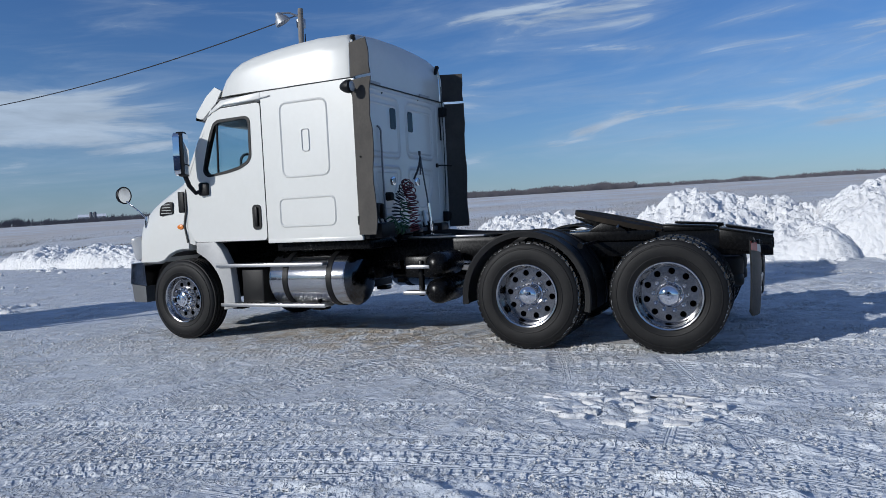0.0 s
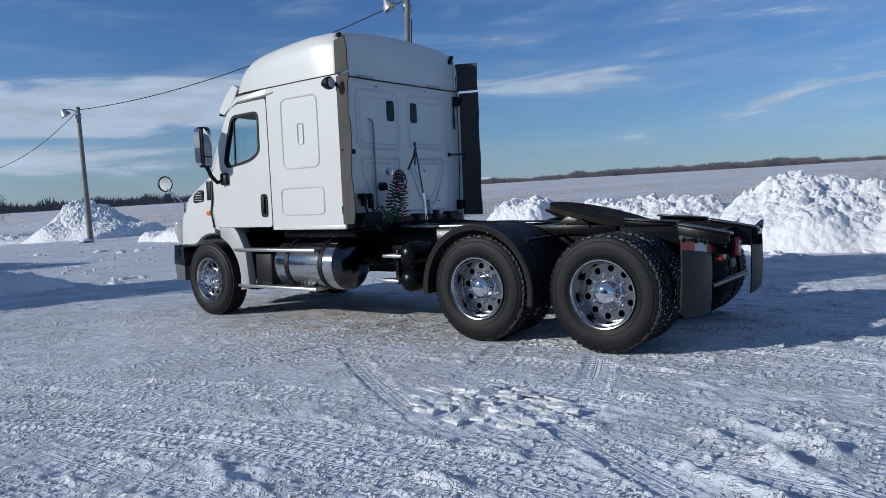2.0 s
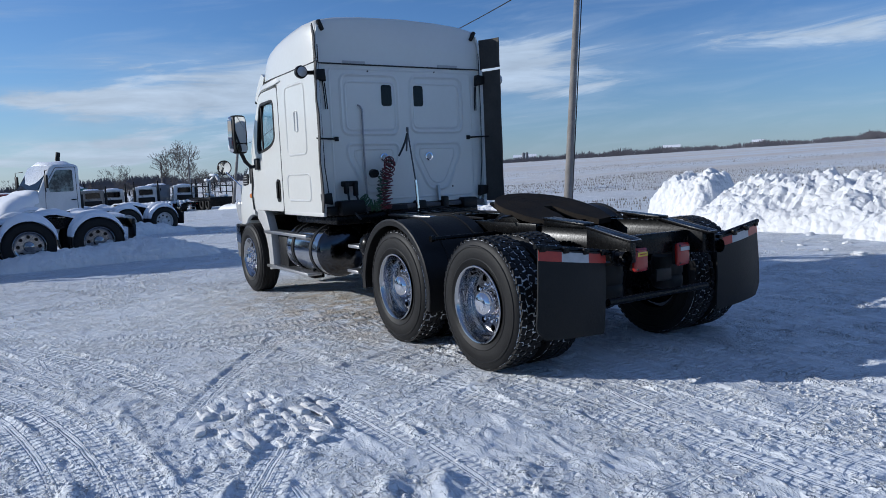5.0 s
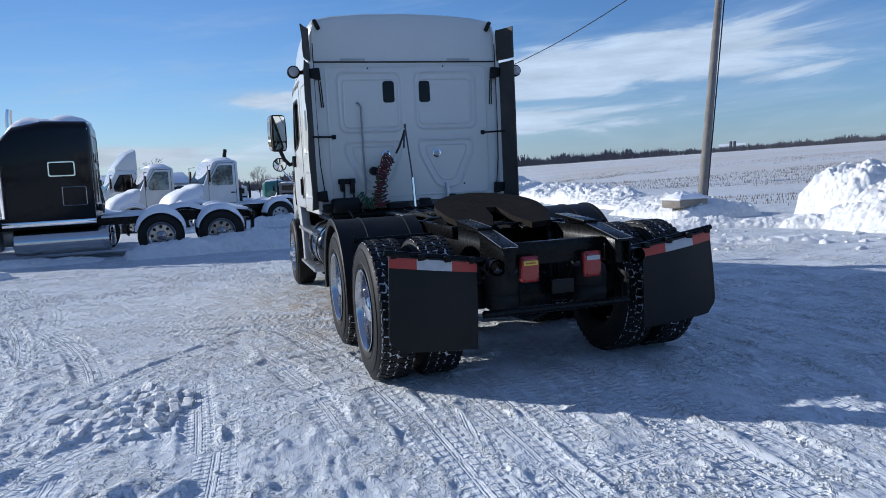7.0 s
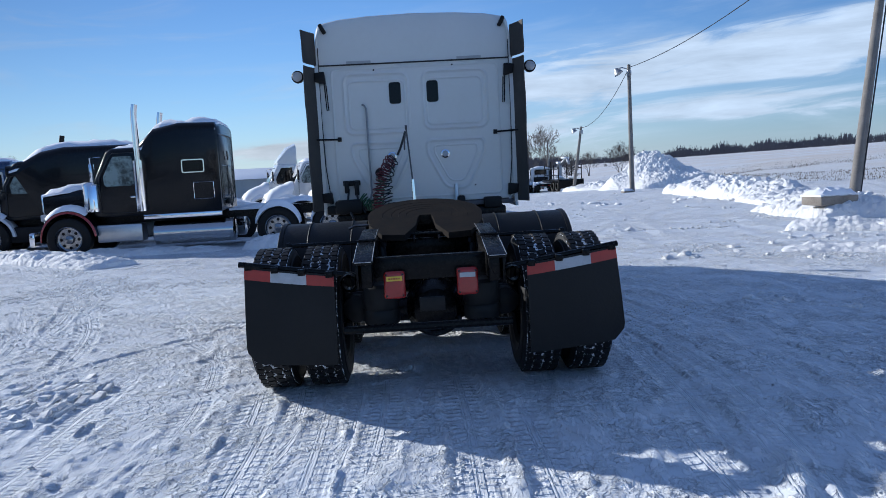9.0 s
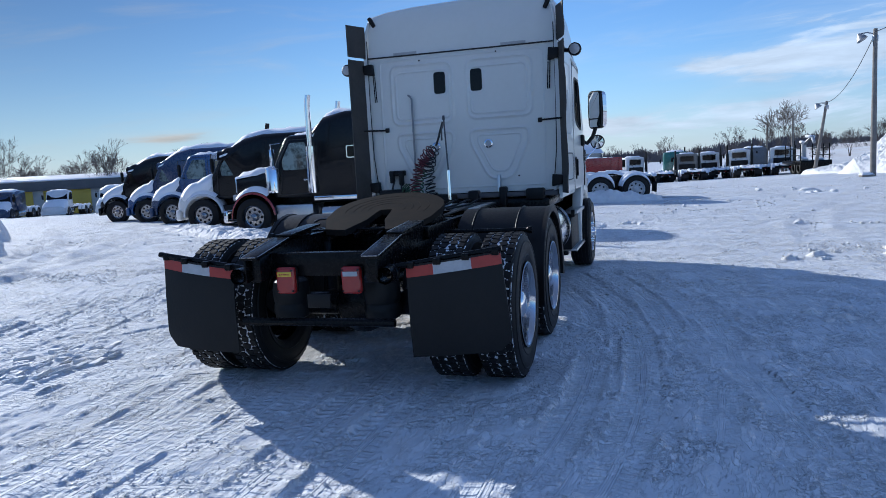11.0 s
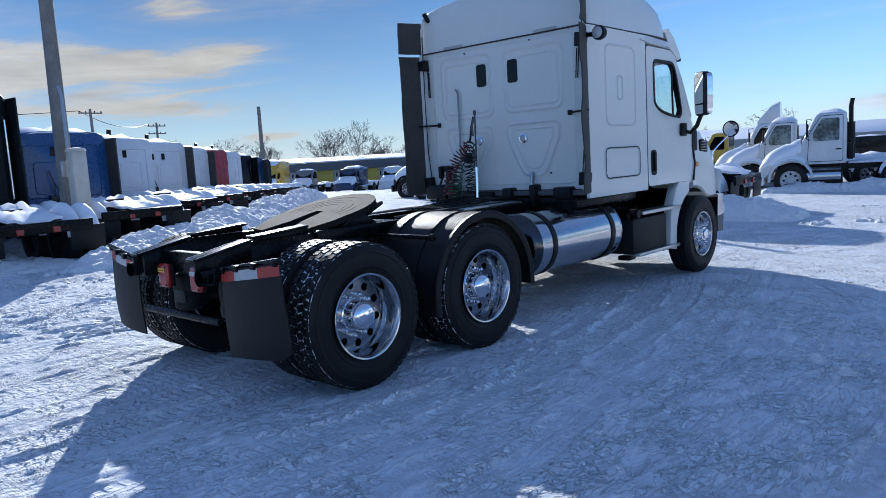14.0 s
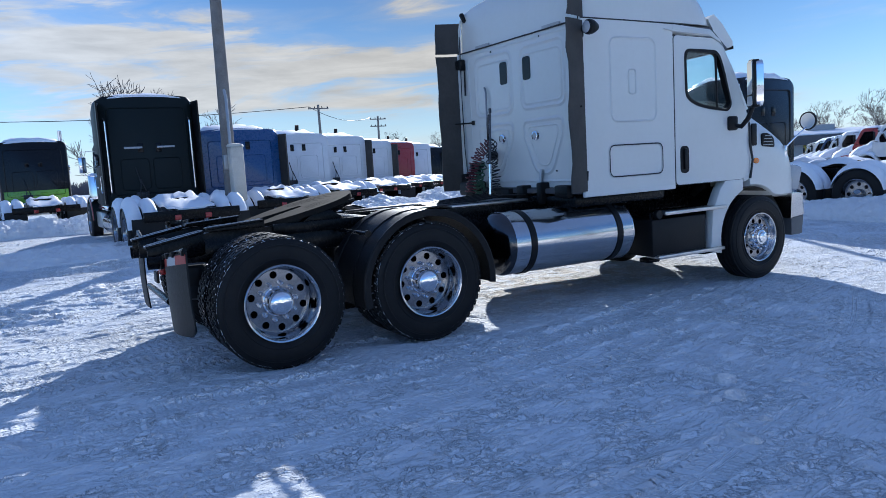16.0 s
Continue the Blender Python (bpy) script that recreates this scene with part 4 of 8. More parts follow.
for s in (-1, 1):
    xo, xi = s * 1.09, s * 1.05
    # sleeper side
    bm = bmesh.new()
    plate(bm, rounded([(2.36, 1.105), (3.545, 1.105), (3.545, 2.705), (2.36, 2.705)], 0.015, 2), [], "x", xi, xo)
    side = part("sleeper_side", bm, white_paint, truck, "white painted sleeper side panel")
    for rc, rr, wd, ht in ((rect(2.71, 1.76, 3.30, 2.545), 0.09, 0.014, 0.010), (rect(2.665, 1.235, 3.365, 1.535), 0.07, 0.014, 0.010), (rect(2.94, 2.02, 3.03, 2.25), 0.03, 0.008, 0.012)):
        bm = bmesh.new()
        ring_bead(bm, rounded(rc, rr, 5), "x", xo, s, wd, ht)
        part("pressed_bead", bm, white_paint, side)
    if s > 0:      # shut line of the luggage door
        bm = bmesh.new()
        ring_bead(bm, rounded(rect(2.665, 1.235, 3.365, 1.535), 0.07, 5), "x", s * 1.101, s, 0.006, 0.003)
        part("locker_gap", bm, seam_dark, side)
    bm = bmesh.new()
    box(bm, (s * 1.075, 2.95, 1.085), (0.035, 1.2, 0.045), 0.008)
    part("sill", bm, white_paint, side)
    # door
    bm = bmesh.new()
    plate(bm, DOOR, [WINDOW], "x", s * 1.052, s * 1.096)
    door = part("door", bm, white_paint, truck, "white cab door")
    bm = bmesh.new()
    wi = [(Vector(p) - Vector((4.03, 2.17))) for p in WINDOW]
    inner = [tuple(Vector((4.03, 2.17)) + v * (1 - 0.028 / v.length)) for v in wi]
    plate(bm, [tuple(Vector((4.03, 2.17)) + v * (1 + 0.006 / v.length)) for v in wi], [inner], "x", s * 1.046, s * 1.102)
    tube(bm, [(s * 1.085, 4.17, 2.44), (s * 1.085, 4.19, 1.86)], 0.012, 8)
    part("window_seal", bm, black_plastic, door, "black rubber window seal")
    bm = bmesh.new()
    plate(bm, WINDOW, [], "x", s * 1.070, s * 1.075)
    pane = part("pane", bm, door_glass, door, "tinted side window")
    pane.visible_shadow = False
    bm = bmesh.new()
    plate(bm, rounded(rect(3.617, 1.215, 3.733, 1.490), 0.056, 6), [], "x", s * 1.094, s * 1.106)
    box(bm, (s * 1.118, 3.675, 1.36), (0.022, 0.045, 0.21), 0.010)
    part("door_handle", bm, black_plastic, door, "black pull handle")
    bm = bmesh.new()   # shut line round the door
    ring_bead(bm, DOOR, "x", s * 1.087, s, 0.007, 0.004)
    part("door_gap", bm, seam_dark, door)
    # rail above the door
    bm = bmesh.new()
    prism(bm, [(3.545, 2.61), (3.545, 2.70), (4.10, 2.665), (4.24, 2.56), (4.30, 2.50), (4.22, 2.55), (4.15, 2.595)], "x", s * 1.03, s * 1.092, 0.008)
    tube(bm, [(s * 1.10, 3.42, 2.645), (s * 1.105, 3.60, 2.625), (s * 1.105, 4.05, 2.61), (s * 1.10, 4.20, 2.55)], 0.0075, 8)
    part("door_header", bm, white_paint, truck)
    # windscreen pillar
    bm = bmesh.new()
    tube(bm, [(s * 1.03, 4.24, 2.57), (s * 1.05, 4.42, 2.26), (s * 1.06, 4.64, 1.84)], 0.045, 10)
    part("pillar", bm, white_paint, truck)
    # side extenders of black rubber, in two lengths
    for z0, z1, bow in ((1.12, 2.685, 0.02), (2.715, 3.06, 0.0)):
        bm = bmesh.new()
        rows = []
        for i in range(13):
            z = z0 + (z1 - z0) * i / 12
            w = 0.010 * math.sin(z * 9 + s) + 0.006 * math.sin(z * 23)
            rows.append([(s * 1.085, 2.40, z), (s * 1.155, 2.24 + w, z), (s * (1.185 + w * 0.5), 2.13 + w, z), (s * (1.173 + w * 0.5), 2.128 + w, z), (s * 1.143, 2.238 + w, z), (s * 1.073, 2.398, z)])
        loft(bm, rows)
        part("side_extender", bm, fairing_rubber, truck, "dark flexible rubber gap fairing")
    for z in (2.58, 1.90, 1.26):
        bm = bmesh.new()
        if z == 1.90:
            tube(bm, [(s * 0.86, 2.40, z), (s * 1.14, 2.30, z + 0.005)], 0.010, 8)
            box(bm, (s * 0.87, 2.40, z), (0.045, 0.03, 0.05), 0.006)
        else:
            prism(bm, [(0.98, z - 0.07), (1.09, z - 0.05), (1.10, z + 0.05), (0.99, z + 0.06)], "y", 2.33, 2.40, 0.006) if s > 0 else prism(bm, [(-0.98, z - 0.07), (-1.09, z - 0.05), (-1.10, z + 0.05), (-0.99, z + 0.06)], "y", 2.33, 2.40, 0.006)
        part("extender_bracket", bm, black_plastic, truck)
    bm = bmesh.new()
    tube(bm, [(s * 1.00, 2.39, 2.52), (s * 0.985, 2.375, 2.22), (s * 0.965, 2.375, 2.22), (s * 0.98, 2.385, 2.50)], 0.006, 6)
    part("grab_rail", bm, black_plastic, truck)
    bm = bmesh.new()   # white seal strip with a dark cord down the rear corner
    tube(bm, [(s * 1.02, 2.40, 3.10), (s * 1.055, 2.385, 2.98), (s * 1.065, 2.385, 2.4), (s * 1.07, 2.385, 1.8), (s * 1.05, 2.385, 1.25), (s * 1.0, 2.39, 1.14)], 0.014, 8)
    part("corner_trim", bm, white_paint, truck)
    bm = bmesh.new()
    tube(bm, [(s * 1.045, 2.375, 2.9), (s * 1.05, 2.37, 2.2), (s * 1.04, 2.37, 1.6), (s * 1.0, 2.37, 1.2)], 0.006, 6)
    part("cord", bm, black_hose, truck)
    # round work lamp on the rear corner
    bm = bmesh.new()
    lathe(bm, [(2.27, 0.0), (2.275, 0.05), (2.29, 0.066), (2.32, 0.068), (2.36, 0.055), (2.40, 0.03), (2.41, 0.0)], "y", (s * 1.27, 0, 2.59), 24, cap=False)
    tube(bm, [(s * 1.10, 2.38, 2.60), (s * 1.25, 2.36, 2.59)], 0.022, 8)
    wl = part("work_lamp", bm, black_plastic, truck, "round black work lamp")
    bm = bmesh.new()
    lathe(bm, [(2.262, 0.0), (2.266, 0.035), (2.274, 0.052)], "y", (s * 1.27, 0, 2.59), 24, cap=False)
    part("lamp_lens", bm, clear_lens, wl)
    # mirror
    bm = bmesh.new()
    prism(bm, rounded([(-0.105, -0.245), (0.105, -0.245), (0.115, 0.0), (0.105, 0.245), (-0.105, 0.245), (-0.115, 0.0)], 0.05, 4), "y", 4.460, 4.530, 0.018)
    swing = Matrix.Translation((s * 1.30, 4.50, 0)) @ Matrix.Rotation(radians(-37 if s > 0 else 27), 4, "Z") @ Matrix.Translation((-s * 1.30, -4.50, 0))
    bmesh.ops.transform(bm, matrix=swing @ pose(s * 1.30, 0, 2.09, 0, 0, 0), verts=bm.verts)
    mir = part("mirror", bm, black_plastic, truck, "tall black and chrome door mirror")
    bm = bmesh.new()
    prism(bm, rounded([(-0.10, -0.235), (0.10, -0.235), (0.11, 0.0), (0.10, 0.235), (-0.10, 0.235), (-0.11, 0.0)], 0.05, 4), "y", 4.490, 4.560, 0.016)
    bmesh.ops.transform(bm, matrix=swing @ Matrix.Translation((s * 1.312, 0, 2.09)), verts=bm.verts)
    part("mirror_shell", bm, chrome, mir, "chrome back shell")
    bm = bmesh.new()
    plate(bm, rounded(rect(s * 1.30 - 0.088, 1.98, s * 1.30 + 0.088, 2.315), 0.025, 4), [], "y", 4.452, 4.461)
    plate(bm, rounded(rect(s * 1.30 - 0.085, 1.865, s * 1.30 + 0.085, 1.965), 0.025, 4), [], "y", 4.452, 4.461)
    bmesh.ops.transform(bm, matrix=swing, verts=bm.verts)
    part("mirror_glass", bm, mirror_glass, mir)
    bm = bmesh.new()
    tube(bm, [(s * 1.10, 4.40, 1.69), (s * 1.17, 4.46, 1.66), (s * 1.24, 4.48, 1.74), (s * 1.29, 4.500, 1.88)], 0.026, 10)
    box(bm, (s * 1.115, 4.39, 1.70), (0.05, 0.13, 0.15), 0.02)
    part("mirror_arm", bm, black_plastic, mir)
    # round hood mirror
    bm = bmesh.new()
    tube(bm, [(s * 1.03, 5.38, 1.30), (s * 1.04, 5.40, 1.42), (s * 1.10, 5.44, 1.50), (s * 1.20, 5.52, 1.62)], 0.009, 8)
    box(bm, (s * 1.035, 5.385, 1.36), (0.02, 0.05, 0.14), 0.006)
    hm = part("hood_mirror", bm, chrome, truck, "round hood mirror on a thin stalk")
    bm = bmesh.new()
    lathe(bm, [(5.515, 0.088), (5.51, 0.10), (5.525, 0.104), (5.56, 0.09), (5.58, 0.05), (5.585, 0.0)], "y", (s * 1.22, 0, 1.69), 28, cap=False)
    part("mirror_shell", bm, black_plastic, hm)
    bm = bmesh.new()
    lathe(bm, [(5.512, 0.0), (5.516, 0.09)], "y", (s * 1.22, 0, 1.69), 28, cap=False)
    part("mirror_glass", bm, mirror_glass, hm)
    # cowl side, marker lamp and intake
    bm = bmesh.new()
    box(bm, (s * 1.085, 4.77, 1.57), (0.02, 0.085, 0.24), 0.008)
    part("cowl_intake", bm, black_plastic, truck)
    bm = bmesh.new()
    lathe(bm, [(0, 0.034), (0.012, 0.03), (0.018, 0.0)], "x", (0, 0, 0), 20, cap=False)
    bmesh.ops.transform(bm, matrix=Matrix.Translation((s * 1.086, 4.80, 1.285)) @ Matrix.Diagonal((s, 1.45, 0.95, 1)), verts=bm.verts)
    part("side_marker", bm, amber, truck, "oval amber side marker lamp")
    # fairing behind the front wheel
    arch = [(4.75 + 0.535 * math.cos(radians(a)), 0.47 + 0.535 * math.sin(radians(a))) for a in range(108, 197, 8)]
    poly = [(4.58, 1.10)] + arch + [(4.10, 0.345), (4.06, 0.40), (4.10, 0.80), (4.22, 1.02), (4.30, 1.10)]
    bm = bmesh.new()
    prism(bm, poly, "x", s * 0.98, s * 1.092, 0.012)
    part("wheel_fairing", bm, grey_plastic if s < 0 else white_paint, truck, "pale fairing behind the front wheel")

# rear wall of the sleeper with two small windows
bm = bmesh.new()
win = [rounded(rect(x0, 2.27, x0 + 0.115, 2.49), 0.03, 4) for x0 in (-0.285, 0.13)]
plate(bm, rounded(rect(-1.075, 1.155, 1.075, 2.705), 0.05, 4), win, "y", 2.405, 2.445)
rear = part("rear_wall", bm, white_paint, truck, "white sleeper rear wall with pressed panels")
beads = [(rect(-0.79, 1.95, -0.085, 2.60), 0.10, 0.018, 0.013), (rect(0.085, 1.97, 0.79, 2.60), 0.10, 0.018, 0.013), (rect(-0.74, 2.00, -0.12, 2.52), 0.07, 0.012, 0.008),
         (rect(0.12, 2.02, 0.74, 2.52), 0.07, 0.012, 0.008), (rect(-0.92, 1.22, 0.92, 2.66), 0.06, 0.012, 0.007)]
for sx in (-1, 1):
    beads.append(([(sx * 0.10, 1.84), (sx * 0.74, 1.84), (sx * 0.74, 1.70), (sx * 0.55, 1.30), (sx * 0.30, 1.30), (sx * 0.10, 1.70)], 0.10, 0.018, 0.013))
    beads.append(([(sx * 0.18, 1.78), (sx * 0.66, 1.78), (sx * 0.66, 1.70), (sx * 0.51, 1.38), (sx * 0.34, 1.38), (sx * 0.18, 1.70)], 0.07, 0.010, 0.008))
for rc, rr, wd, ht in beads:
    bm = bmesh.new()
    ring_bead(bm, rounded(rc, rr, 5), "y", 2.405, -1, wd * 1.35, ht * 0.8)
    part("pressed_bead", bm, white_paint, rear)
for x0 in (-0.285, 0.13):
    bm = bmesh.new()
    plate(bm, rounded(rect(x0 - 0.008, 2.262, x0 + 0.123, 2.498), 0.035, 4), [], "y", 2.400, 2.425)
    part("rear_window", bm, dark_glass, rear, "small dark rear window")
for sx in (-1, 1):
    bm = bmesh.new()
    lathe(bm, [(2.385, 0.034), (2.388, 0.048), (2.405, 0.055)], "y", (sx * 0.297, 0, 1.685), 28, cap=False)
    v = part("round_vent", bm, chrome, rear, "round chrome-ringed vent")
    bm = bmesh.new()
    lathe(bm, [(2.386, 0.0), (2.388, 0.036)], "y", (sx * 0.297, 0, 1.685), 24, cap=False)
    part("vent_core", bm, clear_lens, v)
    bm = bmesh.new()
    box(bm, (sx * 0.61, 2.402, 2.728), (0.27, 0.012, 0.036), 0.003)
    part("grey_label", bm, grey_plastic, rear, "faded grey decal strip")
bm = bmesh.new()
for p in ((-0.45, 2.64), (0.42, 2.66), (0.62, 1.32)):
    lathe(bm, [(2.395, 0.008), (2.405, 0.010)], "y", (p[0], 0, p[1]), 10)
part("rivet", bm, black_plastic, rear)
bm = bmesh.new()   # vertical conduit
tube(bm, [(-0.60, 2.395, 2.27), (-0.575, 2.385, 2.255), (-0.555, 2.38, 2.22), (-0.555, 2.38, 1.75), (-0.55, 2.375, 1.30), (-0.58, 2.37, 1.18)], 0.011, 8)
part("conduit", bm, conduit_grey, rear)
bm = bmesh.new()
tube(bm, [(-1.06, 2.385, 2.707), (-0.5, 2.395, 2.707), (0.5, 2.395, 2.707), (1.06, 2.385, 2.707)], 0.008, 6)
for s in (-1, 1):
    tube(bm, [(s * 1.088, 2.37, 2.712), (s * 1.09, 3.0, 2.708), (s * 1.088, 3.6, 2.70), (s * 1.07, 4.12, 2.652)], 0.007, 6)
part("roof_seam", bm, seam_dark, truck)

# roof fairing
bm = bmesh.new()
rings = []
for y, w, zt in ((2.415, 1.075, 3.140), (2.45, 1.085, 3.175), (2.8, 1.088, 3.185), (3.1, 1.088, 3.165), (3.4, 1.086, 3.135), (3.65, 1.082, 3.10), (3.82, 1.076, 3.06), (3.95, 1.066, 3.0), (4.05, 1.05, 2.91), (4.12, 1.03, 2.80), (4.17, 1.0, 2.70)):
    h = zt - 2.70
    half = [(w, 2.712), (w - 0.004, 2.71 + 0.35 * h), (w - 0.010, 2.71 + 0.62 * h), (w - 0.028, 2.71 + 0.84 * h), (w - 0.06, 2.71 + 0.95 * h), (w - 0.12, zt), (w - 0.28, zt + 0.03), (w * 0.45, zt + 0.055), (0, zt + 0.068)]
    rings.append([(x, y, z) for x, z in half] + [(-x, y, z) for x, z in reversed(half[:-1])])
loft(bm, rings)
part("roof_fairing", bm, white_paint, truck, "white mid-height roof fairing", sharp=50)
for s in (-1, 1):
    bm = bmesh.new()
    box(bm, (s * 0.985, 2.405, 3.105), (0.045, 0.05, 0.12), 0.014, (10, s * 28, 0))
    part("roof_clip", bm, black_plastic, truck)
# sun visor
bm = bmesh.new()
rings = []
for k in range(9):
    u = -1 + k / 4
    dy = 0.16 * (1 - u * u)
    sx = 1.04 * u
    rings.append([(sx, y + dy, z) for y, z in ((4.12, 2.78), (4.21, 2.83), (4.34, 2.74), (4.50, 2.56), (4.495, 2.49), (4.40, 2.50), (4.20, 2.66))])
loft(bm, rings)
vis = part("sun_visor", bm, white_paint, truck, "white windscreen sun visor", sharp=40)
bm = bmesh.new()
rings = []
for k in range(9):
    u = -1 + k / 4
    dy = 0.16 * (1 - u * u)
    rings.append([(1.044 * u, y + dy, z) for y, z in ((4.20, 2.655), (4.40, 2.495), (4.505, 2.485), (4.505, 2.52), (4.45, 2.478), (4.38, 2.472), (4.19, 2.64))])
loft(bm, rings)
part("visor_underside", bm, dark_plastic, vis, "dark lower edge", sharp=40)
# windscreen, cab floor, dash and seats
bm = bmesh.new()
rings = []
for k in range(9):
    u = -1 + k / 4
    dy = 0.20 * (1 - u * u)
    rings.append([(1.03 * u, 4.26 + dy, 2.58), (1.06 * u, 4.66 + dy, 1.86), (1.06 * u, 4.652 + dy, 1.858), (1.03 * u, 4.252 + dy, 2.578)])
loft(bm, rings)
ws = part("windscreen", bm, door_glass, truck, "tinted windscreen")
ws.visible_shadow = False
bm = bmesh.new()
box(bm, (0, 3.3, 2.68), (2.1, 1.75, 0.03), 0.01)
part("headliner", bm, interior_grey, truck)
bm = bmesh.new()
box(bm, (0, 3.4, 1.12), (2.08, 2.1, 0.05), 0.01)
part("cab_floor", bm, interior_grey, truck)
bm = bmesh.new()
prism(bm, [(4.70, 1.15), (4.70, 1.84), (4.45, 1.86), (4.22, 1.80), (4.20, 1.60), (4.35, 1.50), (4.38, 1.15)], "x", -1.04, 1.04, 0.03)
part("dashboard", bm, interior_grey, truck)
bm = bmesh.new()
box(bm, (0, 2.75, 1.50), (2.0, 0.62, 0.14), 0.04)
part("bunk", bm, interior_grey, truck)
for s in (-1, 1):
    bm = bmesh.new()
    box(bm, (s * 0.58, 3.68, 1.48), (0.50, 0.48, 0.14), 0.05)
    box(bm, (s * 0.58, 3.45, 1.80), (0.48, 0.13, 0.66), 0.05, (-10, 0, 0))
    box(bm, (s * 0.58, 3.38, 2.16), (0.26, 0.09, 0.16), 0.04, (-10, 0, 0))
    box(bm, (s * 0.58, 3.68, 1.28), (0.36, 0.36, 0.28), 0.03)
    part("seat", bm, interior_grey, truck)
bm = bmesh.new()
tube(bm, [(-0.58 + 0.225 * math.cos(a), 4.08 + 0.09 * math.sin(a), 1.90 + 0.205 * math.sin(a)) for a in [k * math.tau / 28 for k in range(28)]], 0.016, 8, closed=True)
tube(bm, [(-0.80, 4.08, 1.90), (-0.58, 4.12, 1.88), (-0.36, 4.08, 1.90)], 0.014, 8)
tube(bm, [(-0.58, 4.12, 1.88), (-0.58, 4.36, 1.66)], 0.03, 8)
part("steering_wheel", bm, black_plastic, truck, "black steering wheel seen through the window")

# bonnet with flared wheel arches
def arch_edge(y):
    d = abs(y - 4.75)
    return 0.47 + math.sqrt(max(0.0, 0.54 ** 2 - d * d)) if d < 0.50 else 0.86


bm = bmesh.new()
rings = []
for y, w, zs, zc in ((4.70, 1.085, 1.80, 1.93), (4.80, 1.088, 1.76, 1.90), (4.90, 1.088, 1.71, 1.87), (5.0, 1.088, 1.66, 1.83), (5.1, 1.085, 1.61, 1.79), (5.2, 1.082, 1.56, 1.75), (5.28, 1.078, 1.515, 1.71), (5.33, 1.07, 1.48, 1.68), (5.40, 1.06, 1.43, 1.63), (5.50, 1.03, 1.33, 1.55), (5.60, 0.97, 1.19, 1.44), (5.68, 0.86, 1.05, 1.30)):
    zb = max(arch_edge(y), 0.86) if y < 5.36 else 0.86
    half = [(w - 0.03, zb), (w, zb + 0.025), (w, zb + 0.35 * (zs - zb)), (w - 0.012, zb + 0.7 * (zs - zb)), (w - 0.04, zs - 0.03), (w - 0.11, zs + 0.03), (w * 0.72, zc - 0.045), (w * 0.35, zc - 0.01), (0, zc)]
    rings.append([(x, y, z) for x, z in half] + [(-x, y, z) for x, z in reversed(half[:-1])])
loft(bm, rings)
hood = part("hood", bm, white_paint, truck, "white sloping hood", sharp=45)
bm = bmesh.new()   # cowl between hood and doors
prism(bm, rounded([(4.60, 1.06), (4.60, 1.83), (4.72, 1.79), (4.72, 1.10)], 0.02, 2), "x", -1.08, 1.08, 0.01)
part("cowl", bm, white_paint, truck)
for s in (-1, 1):
    bm = bmesh.new()
    tube(bm, [(s * 1.090, 4.70, 1.10), (s * 1.091, 4.74, 1.30), (s * 1.090, 4.70, 1.48), (s * 1.085, 4.70, 1.66), (s * 1.05, 4.70, 1.79), (s * 0.9, 4.70, 1.85)], 0.013, 6)
    part("hood_gap", bm, seam_dark, hood)
    bm = bmesh.new()
    prism(bm, rounded([(4.90, 1.44), (5.12, 1.42), (5.10, 1.53), (4.98, 1.585), (4.91, 1.58)], 0.03, 3), "x", s * 1.066, s * 1.092, 0.004)
    hv = part("hood_vent", bm, black_plastic, hood, "black louvred hood vent")
    bm = bmesh.new()
    for i in range(4):
        box(bm, (s * 1.094, 5.0, 1.452 + 0.033 * i), (0.006, 0.17 - 0.02 * i, 0.009), 0.002)
    part("louvre", bm, grey_plastic, hv)
    bm = bmesh.new()
    box(bm, (s * 0.96, 5.60, 1.05), (0.16, 0.16, 0.30), 0.05, (-12, 0, s * -22))
    part("headlamp", bm, clear_lens, hood, "clear headlamp")
bm = bmesh.new()
rings = []
for x, dy in ((-1.09, -0.02), (-1.07, 0.05), (-0.9, 0.13), (-0.5, 0.20), (0.5, 0.20), (0.9, 0.13), (1.07, 0.05), (1.09, -0.02)):
    rings.append([(x, 5.40, 0.60), (x, 5.42, 0.88), (x, 5.60 + dy, 0.87), (x, 5.63 + dy, 0.62)])
loft(bm, rings)
part("bumper", bm, polished, truck, "polished metal bumper")
bm = bmesh.new()
rings = []
for x, dy in ((-1.085, -0.02), (-1.06, 0.05), (-0.9, 0.13), (-0.5, 0.20), (0.5, 0.20), (0.9, 0.13), (1.06, 0.05), (1.085, -0.02)):
    rings.append([(x, 5.42, 0.40), (x, 5.42, 0.595), (x, 5.625 + dy, 0.615), (x, 5.60 + dy, 0.40)])
loft(bm, rings)
part("bumper_valance", bm, dark_plastic, truck, "dark grey lower valance")
bm = bmesh.new()   # dark liner inside the arches
for s in (-1, 1):
    arcl = [radians(a) for a in range(0, 181, 12)]
    loft(bm, [[(s * x, 4.75 + 0.555 * math.cos(a), 0.47 + 0.535 * math.sin(a)) for a in arcl] for x in (0.55, 1.06)], cap=False, closed=False)
box(bm, (0, 5.0, 1.0), (1.1, 0.9, 0.5), 0.05)
part("wheel_liner", bm, black_plastic, truck)

